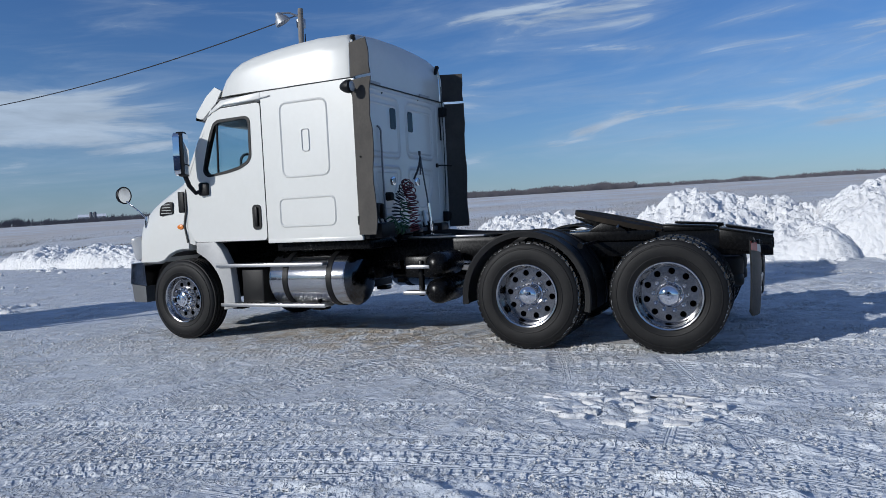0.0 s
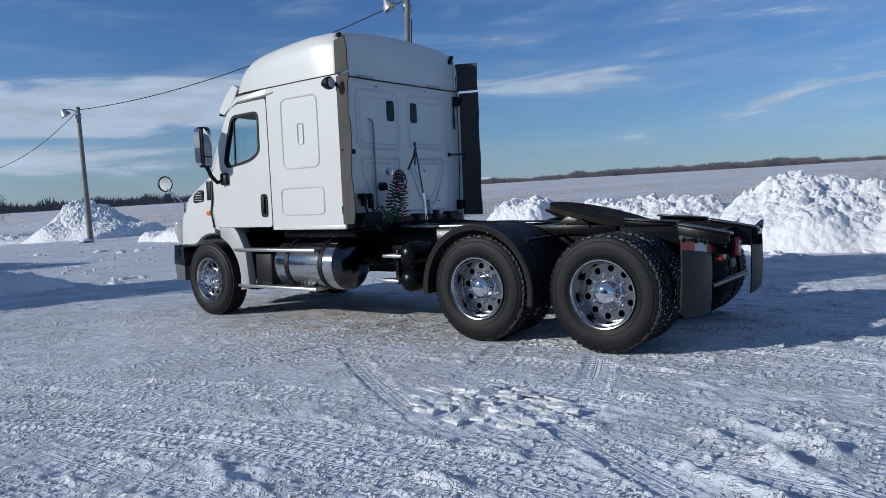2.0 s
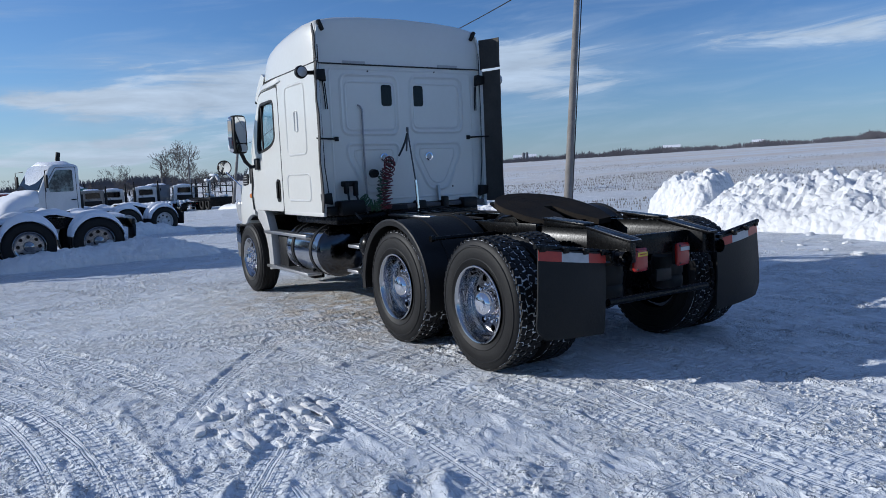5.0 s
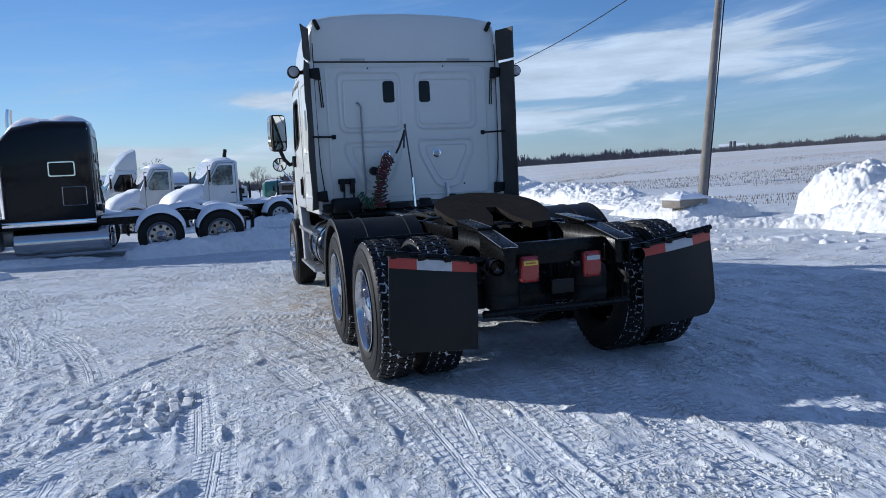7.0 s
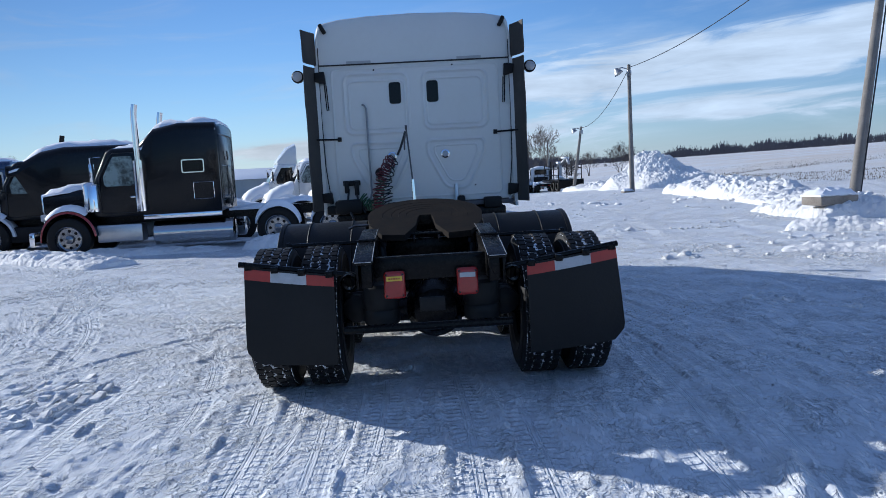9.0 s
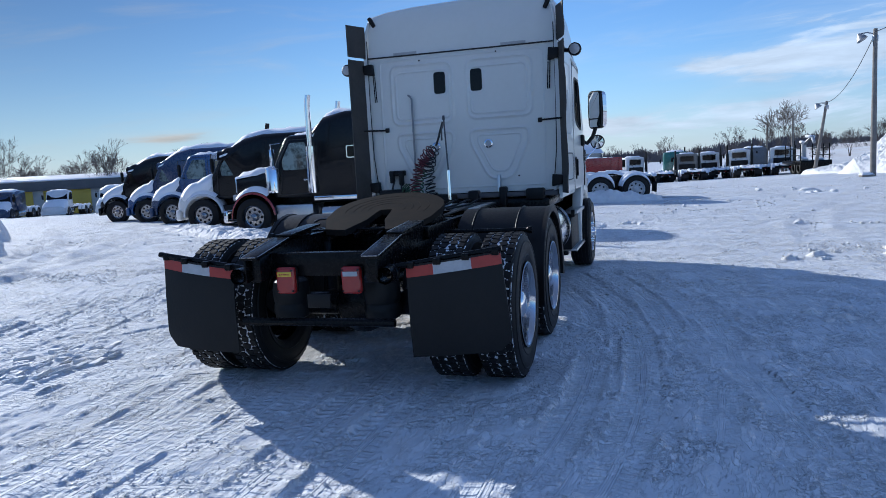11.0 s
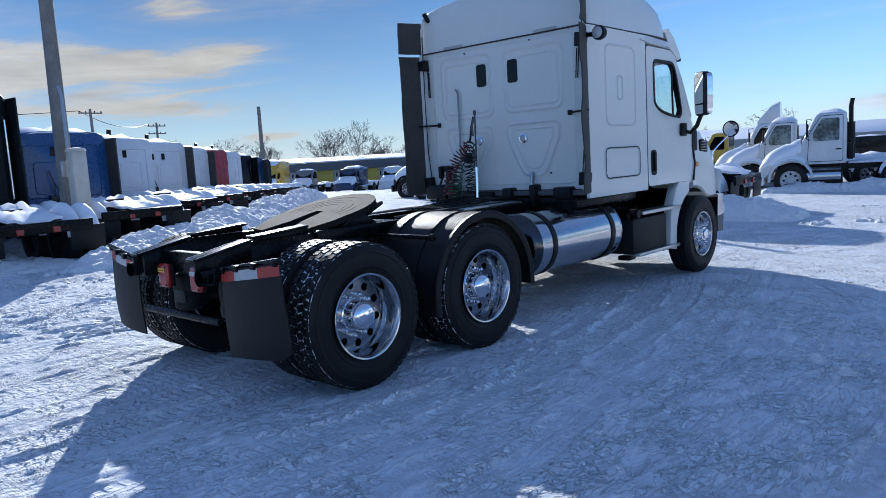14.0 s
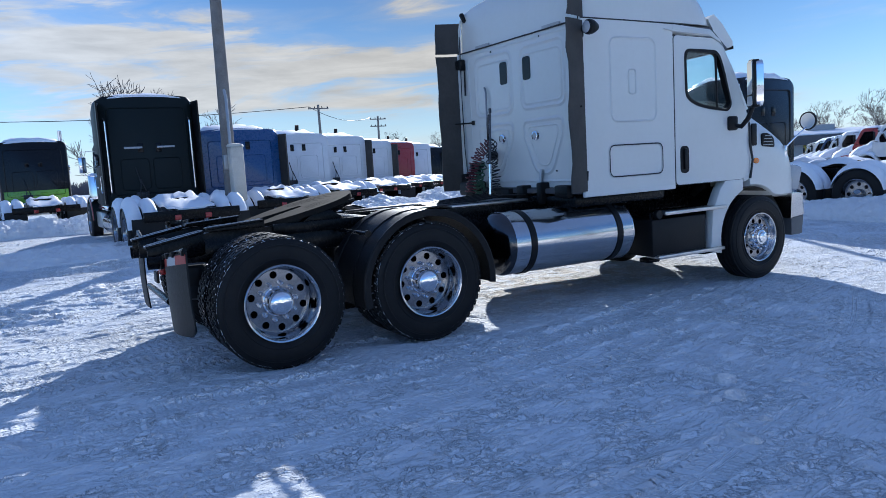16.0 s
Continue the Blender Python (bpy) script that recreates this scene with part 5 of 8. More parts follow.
# hoses and gear behind the cab
dark_steel = material("dark_steel", (0.10, 0.10, 0.105), 0.35, metal=0.8)
bm = bmesh.new()   # pogo stick
tube(bm, [(-0.075, 2.06, 1.05), (-0.085, 2.08, 1.42)], 0.017, 10)
pogo = part("hose_tender", bm, chrome, truck, "chrome spring hose tender")
bm = bmesh.new()
tube(bm, [(-0.085, 2.08, 1.41), (-0.125, 2.14, 1.97)], 0.009, 8)
box(bm, (-0.127, 2.14, 1.98), (0.025, 0.025, 0.05), 0.005)
tube(bm, [(-0.125, 2.13, 1.93), (-0.15, 2.12, 1.85), (-0.155, 2.13, 1.74)], 0.010, 6)
part("hose_clip", bm, dark_steel, pogo, "dark upper rod and hose clip")


def coil_along(path, r, turns, mat, name, label, seed, thick=0.0062):
    """A springy coiled line that follows a bent path."""
    rnd = random.Random(seed)
    P = [Vector(p) for p in path]
    n = turns * 12
    pts = []
    for i in range(n + 1):
        t = i / n * (len(P) - 1)
        k = min(int(t), len(P) - 2)
        f = t - k
        p0, p1, p2, p3 = P[max(k - 1, 0)], P[k], P[k + 1], P[min(k + 2, len(P) - 1)]
        c = 0.5 * ((2 * p1) + (p2 - p0) * f + (2 * p0 - 5 * p1 + 4 * p2 - p3) * f * f + (3 * p1 - p0 - 3 * p2 + p3) * f ** 3)
        d = (p2 - p1).normalized()
        a_ = d.cross(Vector((0, 1, 0.05))).normalized()
        b_ = d.cross(a_)
        th = i / 12 * math.tau
        rr = r * (1 + 0.25 * math.sin(i * 0.31 + seed) + 0.12 * math.sin(i * 0.83))
        pts.append(c + a_ * math.cos(th) * rr + b_ * math.sin(th) * rr + d * 0.012 * math.sin(i * 0.5))
    bm = bmesh.new()
    tube(bm, pts, thick, 6)
    return part(name, bm, mat, truck, label)


coil_along([(-0.47, 2.07, 1.12), (-0.46, 2.08, 1.27), (-0.43, 2.11, 1.42), (-0.38, 2.16, 1.55), (-0.31, 2.23, 1.65)], 0.052, 20, red_hose, "coiled_hose", "dark red coiled air hose", 1)
coil_along([(-0.36, 2.32, 1.12), (-0.38, 2.33, 1.26), (-0.38, 2.31, 1.42), (-0.34, 2.27, 1.55), (-0.28, 2.23, 1.66)], 0.054, 18, black_hose, "coiled_hose", "black coiled air hose", 2)
coil_along([(-0.66, 2.27, 1.26), (-0.58, 2.24, 1.17), (-0.50, 2.19, 1.16), (-0.46, 2.17, 1.28), (-0.42, 2.19, 1.44)], 0.050, 16, green_hose, "coiled_cable", "green coiled electric cable", 4, 0.0075)
bm = bmesh.new()
tube(bm, [(-0.135, 2.13, 1.94), (-0.17, 2.13, 1.84), (-0.20, 2.15, 1.76), (-0.235, 2.17, 1.69)], 0.012, 8)
part("loose_hose", bm, black_hose, truck)
bm = bmesh.new()
tube(bm, [(-0.36, 2.26, 1.17), (-0.42, 2.2, 1.10), (-0.52, 2.22, 1.20)], 0.010, 8)
part("loose_hose", bm, black_hose, truck)
bm = bmesh.new()
tube(bm, [(-0.72, 2.34, 1.36), (-0.70, 2.28, 1.20), (-0.62, 2.22, 1.08)], 0.012, 8)
part("loose_hose", bm, black_hose, truck)
bm = bmesh.new()
tube(bm, [(-0.80, 2.34, 1.34), (-0.82, 2.26, 1.16), (-0.75, 2.15, 1.02)], 0.012, 8)
part("loose_hose", bm, black_hose, truck)
bm = bmesh.new()   # gladhand holder
box(bm, (-0.765, 2.36, 1.41), (0.19, 0.06, 0.06), 0.012)
box(bm, (-0.82, 2.33, 1.37), (0.05, 0.06, 0.14), 0.015)
box(bm, (-0.71, 2.33, 1.35), (0.05, 0.06, 0.16), 0.015)
box(bm, (-0.80, 2.30, 1.15), (0.30, 0.20, 0.16), 0.03)
part("hose_holder", bm, black_plastic, truck)
bm = bmesh.new()
lathe(bm, [(2.33, 0.03), (2.335, 0.045), (2.40, 0.05)], "y", (-0.45, 0, 1.51), 18)
part("socket", bm, black_plastic, truck)
bm = bmesh.new()   # clutter low behind the cab
for x, z, sx, sz in ((0.12, 1.10, 0.12, 0.16), (0.45, 1.10, 0.08, 0.22), (0.80, 1.12, 0.2, 0.12), (-0.2, 1.08, 0.25, 0.14), (-0.95, 1.12, 0.2, 0.10)):
    box(bm, (x, 2.36, z), (sx, 0.14, sz), 0.02)
for k in range(5):
    x = -0.3 + 0.13 * k
    tube(bm, [(x, 2.3, 1.08), (x + 0.04, 2.0, 1.10), (x + 0.02, 1.6, 1.07), (x * 0.6, 1.2, 1.06)], 0.010, 6)
part("air_fitting", bm, black_plastic, truck)
bm = bmesh.new()
tube(bm, [(0.40, 2.385, 1.34), (0.40, 2.36, 1.16)], 0.022, 8)
part("grab_handle", bm, brushed, truck)
for s in (-1, 1):     # lines along the rails
    for j in range(3):
        bm = bmesh.new()
        tube(bm, [(s * (0.30 - 0.03 * j), 2.2, 1.05), (s * (0.31 - 0.03 * j), 1.2, 1.06), (s * 0.30, 0.5, 1.05)], 0.010, 6)
        part("air_line", bm, black_hose, truck)


# ---- ground ----
def hnoise(x, y, s, seed):
    return noise.noise(Vector((x * s + seed * 7.3, y * s - seed * 3.1, seed * 1.7)))


def axis_steps(lo_far, lo, hi, hi_far, step, grow):
    a = list(np.arange(lo, hi + step / 2, step))
    d, v = step, hi
    while v < hi_far:
        d *= grow; v += d; a.append(v)
    d, v = step, lo
    while v > lo_far:
        d *= grow; v -= d; a.insert(0, v)
    return np.array(a)


def vnoise(X, Y, s, seed, sx=1.0, sy=1.0):
    """Value noise on whole arrays."""
    rng = np.random.RandomState(seed)
    tab = rng.rand(256, 256)
    u, v = X * s * sx + seed * 13.7, Y * s * sy + seed * 5.3
    iu, iv = np.floor(u).astype(int), np.floor(v).astype(int)
    fu, fv = u - iu, v - iv
    fu, fv = fu * fu * (3 - 2 * fu), fv * fv * (3 - 2 * fv)
    a, b = tab[iu % 256, iv % 256], tab[(iu + 1) % 256, iv % 256]
    c, d = tab[iu % 256, (iv + 1) % 256], tab[(iu + 1) % 256, (iv + 1) % 256]
    return (a * (1 - fu) + b * fu) * (1 - fv) + (c * (1 - fu) + d * fu) * fv - 0.5


def land(X, Y):
    R = np.hypot(X, Y)
    S = np.clip((R - 12) / 40, 0, 1)
    S = S * S * (3 - 2 * S)
    return (np.where(X > 0, 0.0235, 0.010) * X - 0.003 * Y) * S - fall(X, Y)


# tyre prints pressed along arcs: centre x, centre y, radius, from angle, to angle, half width, lug pitch
TRACKS = []
rng_t = np.random.RandomState(5)
for k in range(34):     # older passes, all following the way in and out beside the truck
    cx, cy, x_at = rng_t.uniform(-16, -9), rng_t.uniform(-3.5, 2.5), rng_t.uniform(-6.2, 5.0)
    TRACKS.append((cx, cy, x_at - cx, -0.55, 0.6, rng_t.uniform(0.11, 0.15), rng_t.choice([0.055, 0.066, 0.08])))
for k in range(5):      # a few that cut across behind the truck
    cx, cy = rng_t.uniform(-5, 3), rng_t.uniform(-19, -13)
    TRACKS.append((cx, cy, -cy - rng_t.uniform(2.2, 4.6), 0.7, 2.5, 0.13, rng_t.choice([0.055, 0.066])))
for k in range(7):      # straight passes before the trucks
    cx, cy = rng_t.uniform(-8, 4), rng_t.uniform(12, 22)
    TRACKS.append((cx, cy, cy - rng_t.uniform(-3.5, 2.5), -2.4, -0.8, 0.14, 0.066))
TRACKS += [(7.3, -6.1, 12.0, 2.42, 2.70, 0.11, 0.055), (7.0, -5.2, 12.0, 2.42, 2.70, 0.11, 0.055)]
OLD_TRACKS = len(TRACKS)
TRACKS += [(-14.53, -3.0, 10.71, -0.1, 0.6, 0.14, 0.07), (-16.13, -0.97, 12.43, -0.3, 0.45, 0.13, 0.062), (-8.23, -0.16, 4.02, -0.6, 0.8, 0.14, 0.075), (-8.23, -0.16, 4.40, -0.5, 0.7, 0.13, 0.075),
           (-11.69, -1.2, 8.01, -0.35, 0.6, 0.15, 0.066), (-11.69, -1.2, 7.66, -0.35, 0.6, 0.13, 0.066), (-11.69, -1.2, 8.66, -0.3, 0.5, 0.14, 0.08), (-10.39, -1.19, 6.60, -0.3, 0.7, 0.14, 0.08),
           (-9.25, -0.3, 11.44, -0.35, 0.45, 0.15, 0.066), (-9.25, -0.3, 11.08, -0.35, 0.45, 0.14, 0.066), (-8.06, -0.62, 10.02, -0.35, 0.42, 0.15, 0.075), (-8.06, -0.62, 9.66, -0.3, 0.40, 0.14, 0.075),
           (-40.0, -2.0, 39.31, -0.06, 0.025, 0.14, 0.08), (-40.0, -2.0, 38.95, -0.06, 0.02, 0.14, 0.08), (-40.0, -2.0, 40.17, -0.06, 0.06, 0.15, 0.072), (-40.0, -2.0, 40.52, -0.06, 0.06, 0.14, 0.072),
           (-40.0, -2.0, 41.30, -0.06, 0.01, 0.15, 0.085), (-40.0, -2.0, 38.15, -0.06, 0.01, 0.14, 0.066), (-40.0, -2.0, 37.66, -0.02, 0.06, 0.12, 0.066), (-40.0, -2.0, 35.30, -0.04, 0.10, 0.15, 0.09),
           (7.0, -7.9, 12.0, 2.44, 2.68, 0.13, 0.075), (3.15, -9.53, 10.0, 2.16, 2.26, 0.10, 0.06)]
# old, softened wheel ruts farther off: centre x, centre y, radius, from angle, to angle, half width
RUTS = [(-30.0, -6.0, 21.5, -0.2, 1.1, 0.35), (-30.0, -6.0, 23.6, -0.2, 1.1, 0.35), (-34.0, -3.0, 24.2, -0.1, 1.0, 0.4), (-34.0, -3.0, 26.4, -0.1, 1.0, 0.4), (-28.0, 0.0, 18.3, -0.4, 1.1, 0.35), (-26.0, -8.0, 17.0, 0.1, 1.3, 0.3),
        (30.0, 6.0, 25.5, 2.4, 3.141, 0.4), (30.0, 6.0, 23.2, 2.4, 3.141, 0.4), (40.0, 30.0, 37.0, 2.9, 3.141, 0.4)]


def track_relief(X, Y):
    """Pressed bands with raised edges; also how far along and across each point lies."""
    Z, A, U, D = np.zeros_like(X), np.zeros_like(X), np.full_like(X, 2.0), np.zeros_like(X)
    own = np.full(X.shape, -1)
    for k, (cx, cy, r, a0, a1, w, pitch) in enumerate(TRACKS):
        dx, dy = X - cx, Y - cy
        rr, an = np.hypot(dx, dy), np.arctan2(dy, dx)
        u = (rr - r) / w
        ends = np.clip(np.minimum(an - a0, a1 - an) * r / 0.8, 0, 1)
        old = k < OLD_TRACKS
        fade = ends * np.clip((0.55 if old else 0.95) + 2.8 * vnoise(X, Y, 0.9, 50 + k), 0, 1)
        inside = (np.abs(u) < 1.3) & (ends > 0)
        berm = 0.011 * np.exp(-((np.abs(u) - 1.08) / 0.13) ** 2) * np.clip(0.7 + 4 * vnoise(X, Y, 7.0, 70 + k), 0, 1.8)
        edge = np.clip((1.0 - np.abs(u)) / 0.15, 0, 1)
        Z = np.where(inside, Z * (1 - 0.75 * edge * fade) + (-0.006 * edge + berm) * fade * (0.5 if old else 1.0), Z)
        here = edge * fade * (0.75 if old else 1.0)
        mine = (np.abs(u) < 1.0) & (ends > 0) & (here > 0.30)
        A = np.where(mine, an * r / pitch, A)
        U = np.where(mine, u, U)
        D = np.where(mine, here, D)
        own = np.where(mine, k, own)
    for k, (cx, cy, r, a0, a1, w) in enumerate(RUTS):
        dx, dy = X - cx, Y - cy
        rr, an = np.hypot(dx, dy), np.arctan2(dy, dx)
        u = (rr - r) / w
        ends = np.clip(np.minimum(an - a0, a1 - an) * r / 3, 0, 1)
        Z += (1.0 if cx < 0 else 0.35) * ends * (0.05 * np.exp(-((np.abs(u) - 1.0) / 0.4) ** 2) * (1 + 1.5 * vnoise(X, Y, 2.0, 90 + k)) - 0.035 * np.exp(-u * u * 2))
    # no print where two of them meet
    meet = np.zeros(X.shape, bool)
    for ax in (0, 1):
        for sh in (-1, 1):
            meet |= np.roll(own, sh, ax) != own
    return Z, A, U, np.where(meet, 0.0, D)


def build_ground():
    xs = axis_steps(-900, -6.3, 4.6, 1500, 0.019, 1.042)
    ys = axis_steps(-500, -4.4, 3.4, 1500, 0.019, 1.042)
    X, Y = np.meshgrid(xs, ys, indexing="ij")
    Z = land(X, Y)
    near = np.exp(-(np.hypot(X + 0.5, Y) / 16) ** 2)
    Z += 0.035 * vnoise(X, Y, 0.35, 1) * near
    Z += 0.024 * np.exp(-((X / 2.6) ** 2 + (Y / 1.9) ** 2))
    Z += 0.016 * vnoise(X, Y, 1.3, 2) * near
    # scraped crust: broken ridges drawn out along the way the wheels went
    PR, PT = np.hypot(X + 11.0, Y + 0.7), np.arctan2(Y + 0.7, X + 11.0) * 11.0
    rough = np.clip(vnoise(X, Y, 0.55, 7) * 3.2 + 0.6, 0, 1)
    crust = vnoise(PR, PT, 1.0, 3, 12.0, 4.2) + 0.6 * vnoise(PR, PT, 1.0, 4, 25.0, 10.0)
    Z += near * (0.005 + 0.030 * rough) * np.clip(crust - 0.05, -0.08, 0.5)
    lines = np.clip(np.abs(vnoise(PR, PT, 1.0, 11, 6.5, 0.8)) * -9 + 0.42, 0, 0.42)
    Z += near * 0.030 * lines * np.clip(vnoise(PR, PT, 1.0, 12, 3.0, 2.2) * 4 + 0.4, 0, 1)
    Z += near * 0.006 * vnoise(X, Y, 26.0, 6)
    tz, ta, tu, td = np.zeros_like(X), np.zeros_like(X), np.full_like(X, 2.0), np.zeros_like(X)
    ia, ib, ja, jb = np.searchsorted(xs, -24), np.searchsorted(xs, 14), np.searchsorted(ys, -9), np.searchsorted(ys, 32)
    near_yard = (slice(ia, ib), slice(ja, jb))
    tz[near_yard], ta[near_yard], tu[near_yard], td[near_yard] = track_relief(X[near_yard], Y[near_yard])
    Z = Z * (1 - 0.6 * td) + land(X, Y) * 0.6 * td + tz
    # ridges of pushed-up snow left beside the wheel ways: from, to, half width, height
    for k, (x0, y0, x1, y1, hw, hh) in enumerate(((-2.66, -1.88, -2.95, -2.52, 0.06, 0.05), (-2.42, -2.02, -2.69, -2.62, 0.055, 0.046), (-2.02, -2.18, -2.28, -2.66, 0.045, 0.05), (-1.66, -2.35, -1.78, -2.9, 0.05, 0.045),
                                                  (-4.33, 0.24, -4.66, -0.36, 0.07, 0.035), (-2.9, -2.3, -3.15, -2.75, 0.05, 0.035), (1.7, -2.35, 1.45, -3.1, 0.07, 0.05), (-3.95, -0.9, -4.05, -1.6, 0.04, 0.035), (-3.2, -2.0, -3.5, -2.6, 0.05, 0.045))):
        dx, dy = x1 - x0, y1 - y0
        ll = math.hypot(dx, dy)
        al, ac = ((X - x0) * dx + (Y - y0) * dy) / ll, ((X - x0) * dy - (Y - y0) * dx) / ll
        lump = np.clip(0.65 + 1.5 * vnoise(X, Y, 6.0, 120 + k) + 0.9 * vnoise(X, Y, 15.0, 130 + k), 0, 1.5)
        Z += hh * lump * np.exp(-(ac / hw) ** 2) * np.clip(np.minimum(al, ll - al) / 0.16 + 0.5, 0, 1)
    # a patch churned up by a coarse tread
    patch = np.exp(-(((X + 2.82) / 0.46) ** 2 + ((Y + 0.62) / 0.58) ** 2) ** 3)
    Z += patch * 0.05 * np.clip(vnoise(X, Y, 7.0, 22) + 0.7 * vnoise(X, Y, 15.0, 24), -0.25, 0.5)
    # ploughed ridges far off in the field
    Z += np.where((X > 20) & (np.hypot(X, Y) < 260), 0.03 * np.sin((X * 0.5 + Y * 0.86) * 2.2), 0)
    # keep the wheels' contact level
    for wx, wy, wz in [(q * c, y, z) for q in (-1, 1) for c, y, z in ((1.075, -0.645, 0.030), (0.735, -0.645, 0.030), (1.075, 0.595, 0.026), (0.735, 0.595, 0.026), (1.045, 4.75, 0.0))]:
        k = np.exp(-(((X - wx) / 0.22) ** 2 + ((Y - wy) / 0.28) ** 2) ** 2)
        Z = Z * (1 - k) + (wz - 0.008) * k
    nx, ny = X.shape
    co = np.stack([X, Y, Z], -1).reshape(-1, 3).astype(np.float32)
    i = np.arange(nx * ny).reshape(nx, ny)
    quads = np.stack([i[:-1, :-1], i[1:, :-1], i[1:, 1:], i[:-1, 1:]], -1).reshape(-1, 4)
    me = bpy.data.meshes.new("ground")
    me.vertices.add(len(co)); me.vertices.foreach_set("co", co.ravel())
    me.loops.add(quads.size); me.loops.foreach_set("vertex_index", quads.ravel().astype(np.int32))
    me.polygons.add(len(quads))
    me.polygons.foreach_set("loop_start", np.arange(0, quads.size, 4, dtype=np.int32))
    me.polygons.foreach_set("use_smooth", np.ones(len(quads), dtype=bool))
    me.update(calc_edges=True)
    for key, arr in (("print_along", ta), ("print_across", tu), ("print_depth", td)):
        me.attributes.new(key, "FLOAT", "POINT").data.foreach_set("value", arr.ravel().astype(np.float32))
    me.materials.append(yard_snow)
    return tagged(new("ground", me), "packed, rutted snow with tyre tracks over a yard and fields", "snow ground", kind="structure")


build_ground()


def crumbs(n, x0, x1, y0, y1, r0, r1, seed, thin):
    """Countless flat flakes and crumbs of broken snow crust."""
    rng = np.random.RandomState(seed)
    x, y = rng.uniform(x0, x1, n), rng.uniform(y0, y1, n)
    keep = vnoise(x, y, 0.8, 33) + 0.8 * vnoise(x, y, 2.7, 34) + 0.5 * vnoise(x, y, 7.0, 35) > thin
    keep &= ~((np.abs(x) < 1.35) & (y > -1.5) & (y < 5.6))
    x, y = x[keep], y[keep]
    n = len(x)
    r = r0 + r1 * rng.rand(n) ** 3.0
    oct_ = np.array([(1, 0, 0), (0, 1, 0), (-1, 0, 0), (0, -1, 0), (0, 0, 1), (0, 0, -1)], float)
    tri = np.array([(0, 1, 4), (1, 2, 4), (2, 3, 4), (3, 0, 4), (1, 0, 5), (2, 1, 5), (3, 2, 5), (0, 3, 5)])
    co = oct_[None] * r[:, None, None] * rng.uniform(0.5, 1.5, (n, 6, 3)) * np.stack([np.ones(n), rng.uniform(0.45, 1.0, n), rng.uniform(0.35, 0.75, n)], -1)[:, None, :]
    an = rng.uniform(0, math.tau, n)
    c, s = np.cos(an)[:, None], np.sin(an)[:, None]
    px, py = co[:, :, 0] * c - co[:, :, 1] * s, co[:, :, 0] * s + co[:, :, 1] * c
    co[:, :, 0], co[:, :, 1] = px + x[:, None], py + y[:, None]
    z = np.array([height(a, b) for a, b in zip(x, y)]) if y1 > 12 else -fall(x, y)
    co[:, :, 2] += (z + r * 0.15 + 0.003)[:, None]
    f = (tri[None] + (np.arange(n) * 6)[:, None, None]).reshape(-1, 3)
    me = bpy.data.meshes.new("snow_crumbs")
    me.vertices.add(n * 6); me.vertices.foreach_set("co", co.reshape(-1).astype(np.float32))
    me.loops.add(f.size); me.loops.foreach_set("vertex_index", f.ravel().astype(np.int32))
    me.polygons.add(len(f)); me.polygons.foreach_set("loop_start", np.arange(0, f.size, 3, dtype=np.int32))
    me.update(calc_edges=True)
    me.materials.append(pile_snow)
    tagged(new("snow_crumbs", me), "countless small crumbs of broken snow crust", "snow crumbs", kind="stuff")


crumbs(150000, -8.0, 7.0, -5.2, 9.0, 0.0035, 0.016, 17, 0.12)
crumbs(16000, 1.5, 12.5, 4.0, 34.0, 0.012, 0.055, 18, 0.45)
crumbs(9000, -17.0, -7.0, -6.0, 14.0, 0.012, 0.045, 19, 0.45)


def pressed_slabs():
    """Slabs of pressed snow that a coarse tread has lifted out."""
    rnd = random.Random(12)
    bm = bmesh.new()
    for r in range(-4, 5):
        for c in range(-3, 4):
            x, y = -2.82 + 0.098 * r + rnd.uniform(-0.02, 0.02), -0.62 + 0.20 * c + 0.10 * (r % 2) + rnd.uniform(-0.03, 0.03)
            if ((x + 2.82) / 0.42) ** 2 + ((y + 0.62) / 0.55) ** 2 > 1 or rnd.random() < 0.12:
                continue
            l, w, h = rnd.uniform(0.08, 0.21), rnd.uniform(0.045, 0.072), rnd.uniform(0.020, 0.042)
            m = pose(x, y, h * 0.30, rnd.uniform(-9, 9), rnd.uniform(-16, 10), rnd.uniform(-14, 14))
            n0 = len(bm.verts)
            box(bm, (0, 0, 0), (w, l, h), 0.010, seg=2)
            bm.verts.ensure_lookup_table()
            for v in bm.verts[n0:]:
                q = Vector((v.co.x + 0.12 * v.co.y * math.sin(9 * r + c), v.co.y, v.co.z))
                q += Vector((rnd.uniform(-1, 1), rnd.uniform(-1, 1), rnd.uniform(-0.7, 0.7))) * 0.006
                v.co = m @ q
    ob = part("snow_slabs", bm, pile_snow, None, "", 60)
    tagged(ob, "churned slabs of pressed snow left by a tread", "snow slabs", kind="stuff")


pressed_slabs()

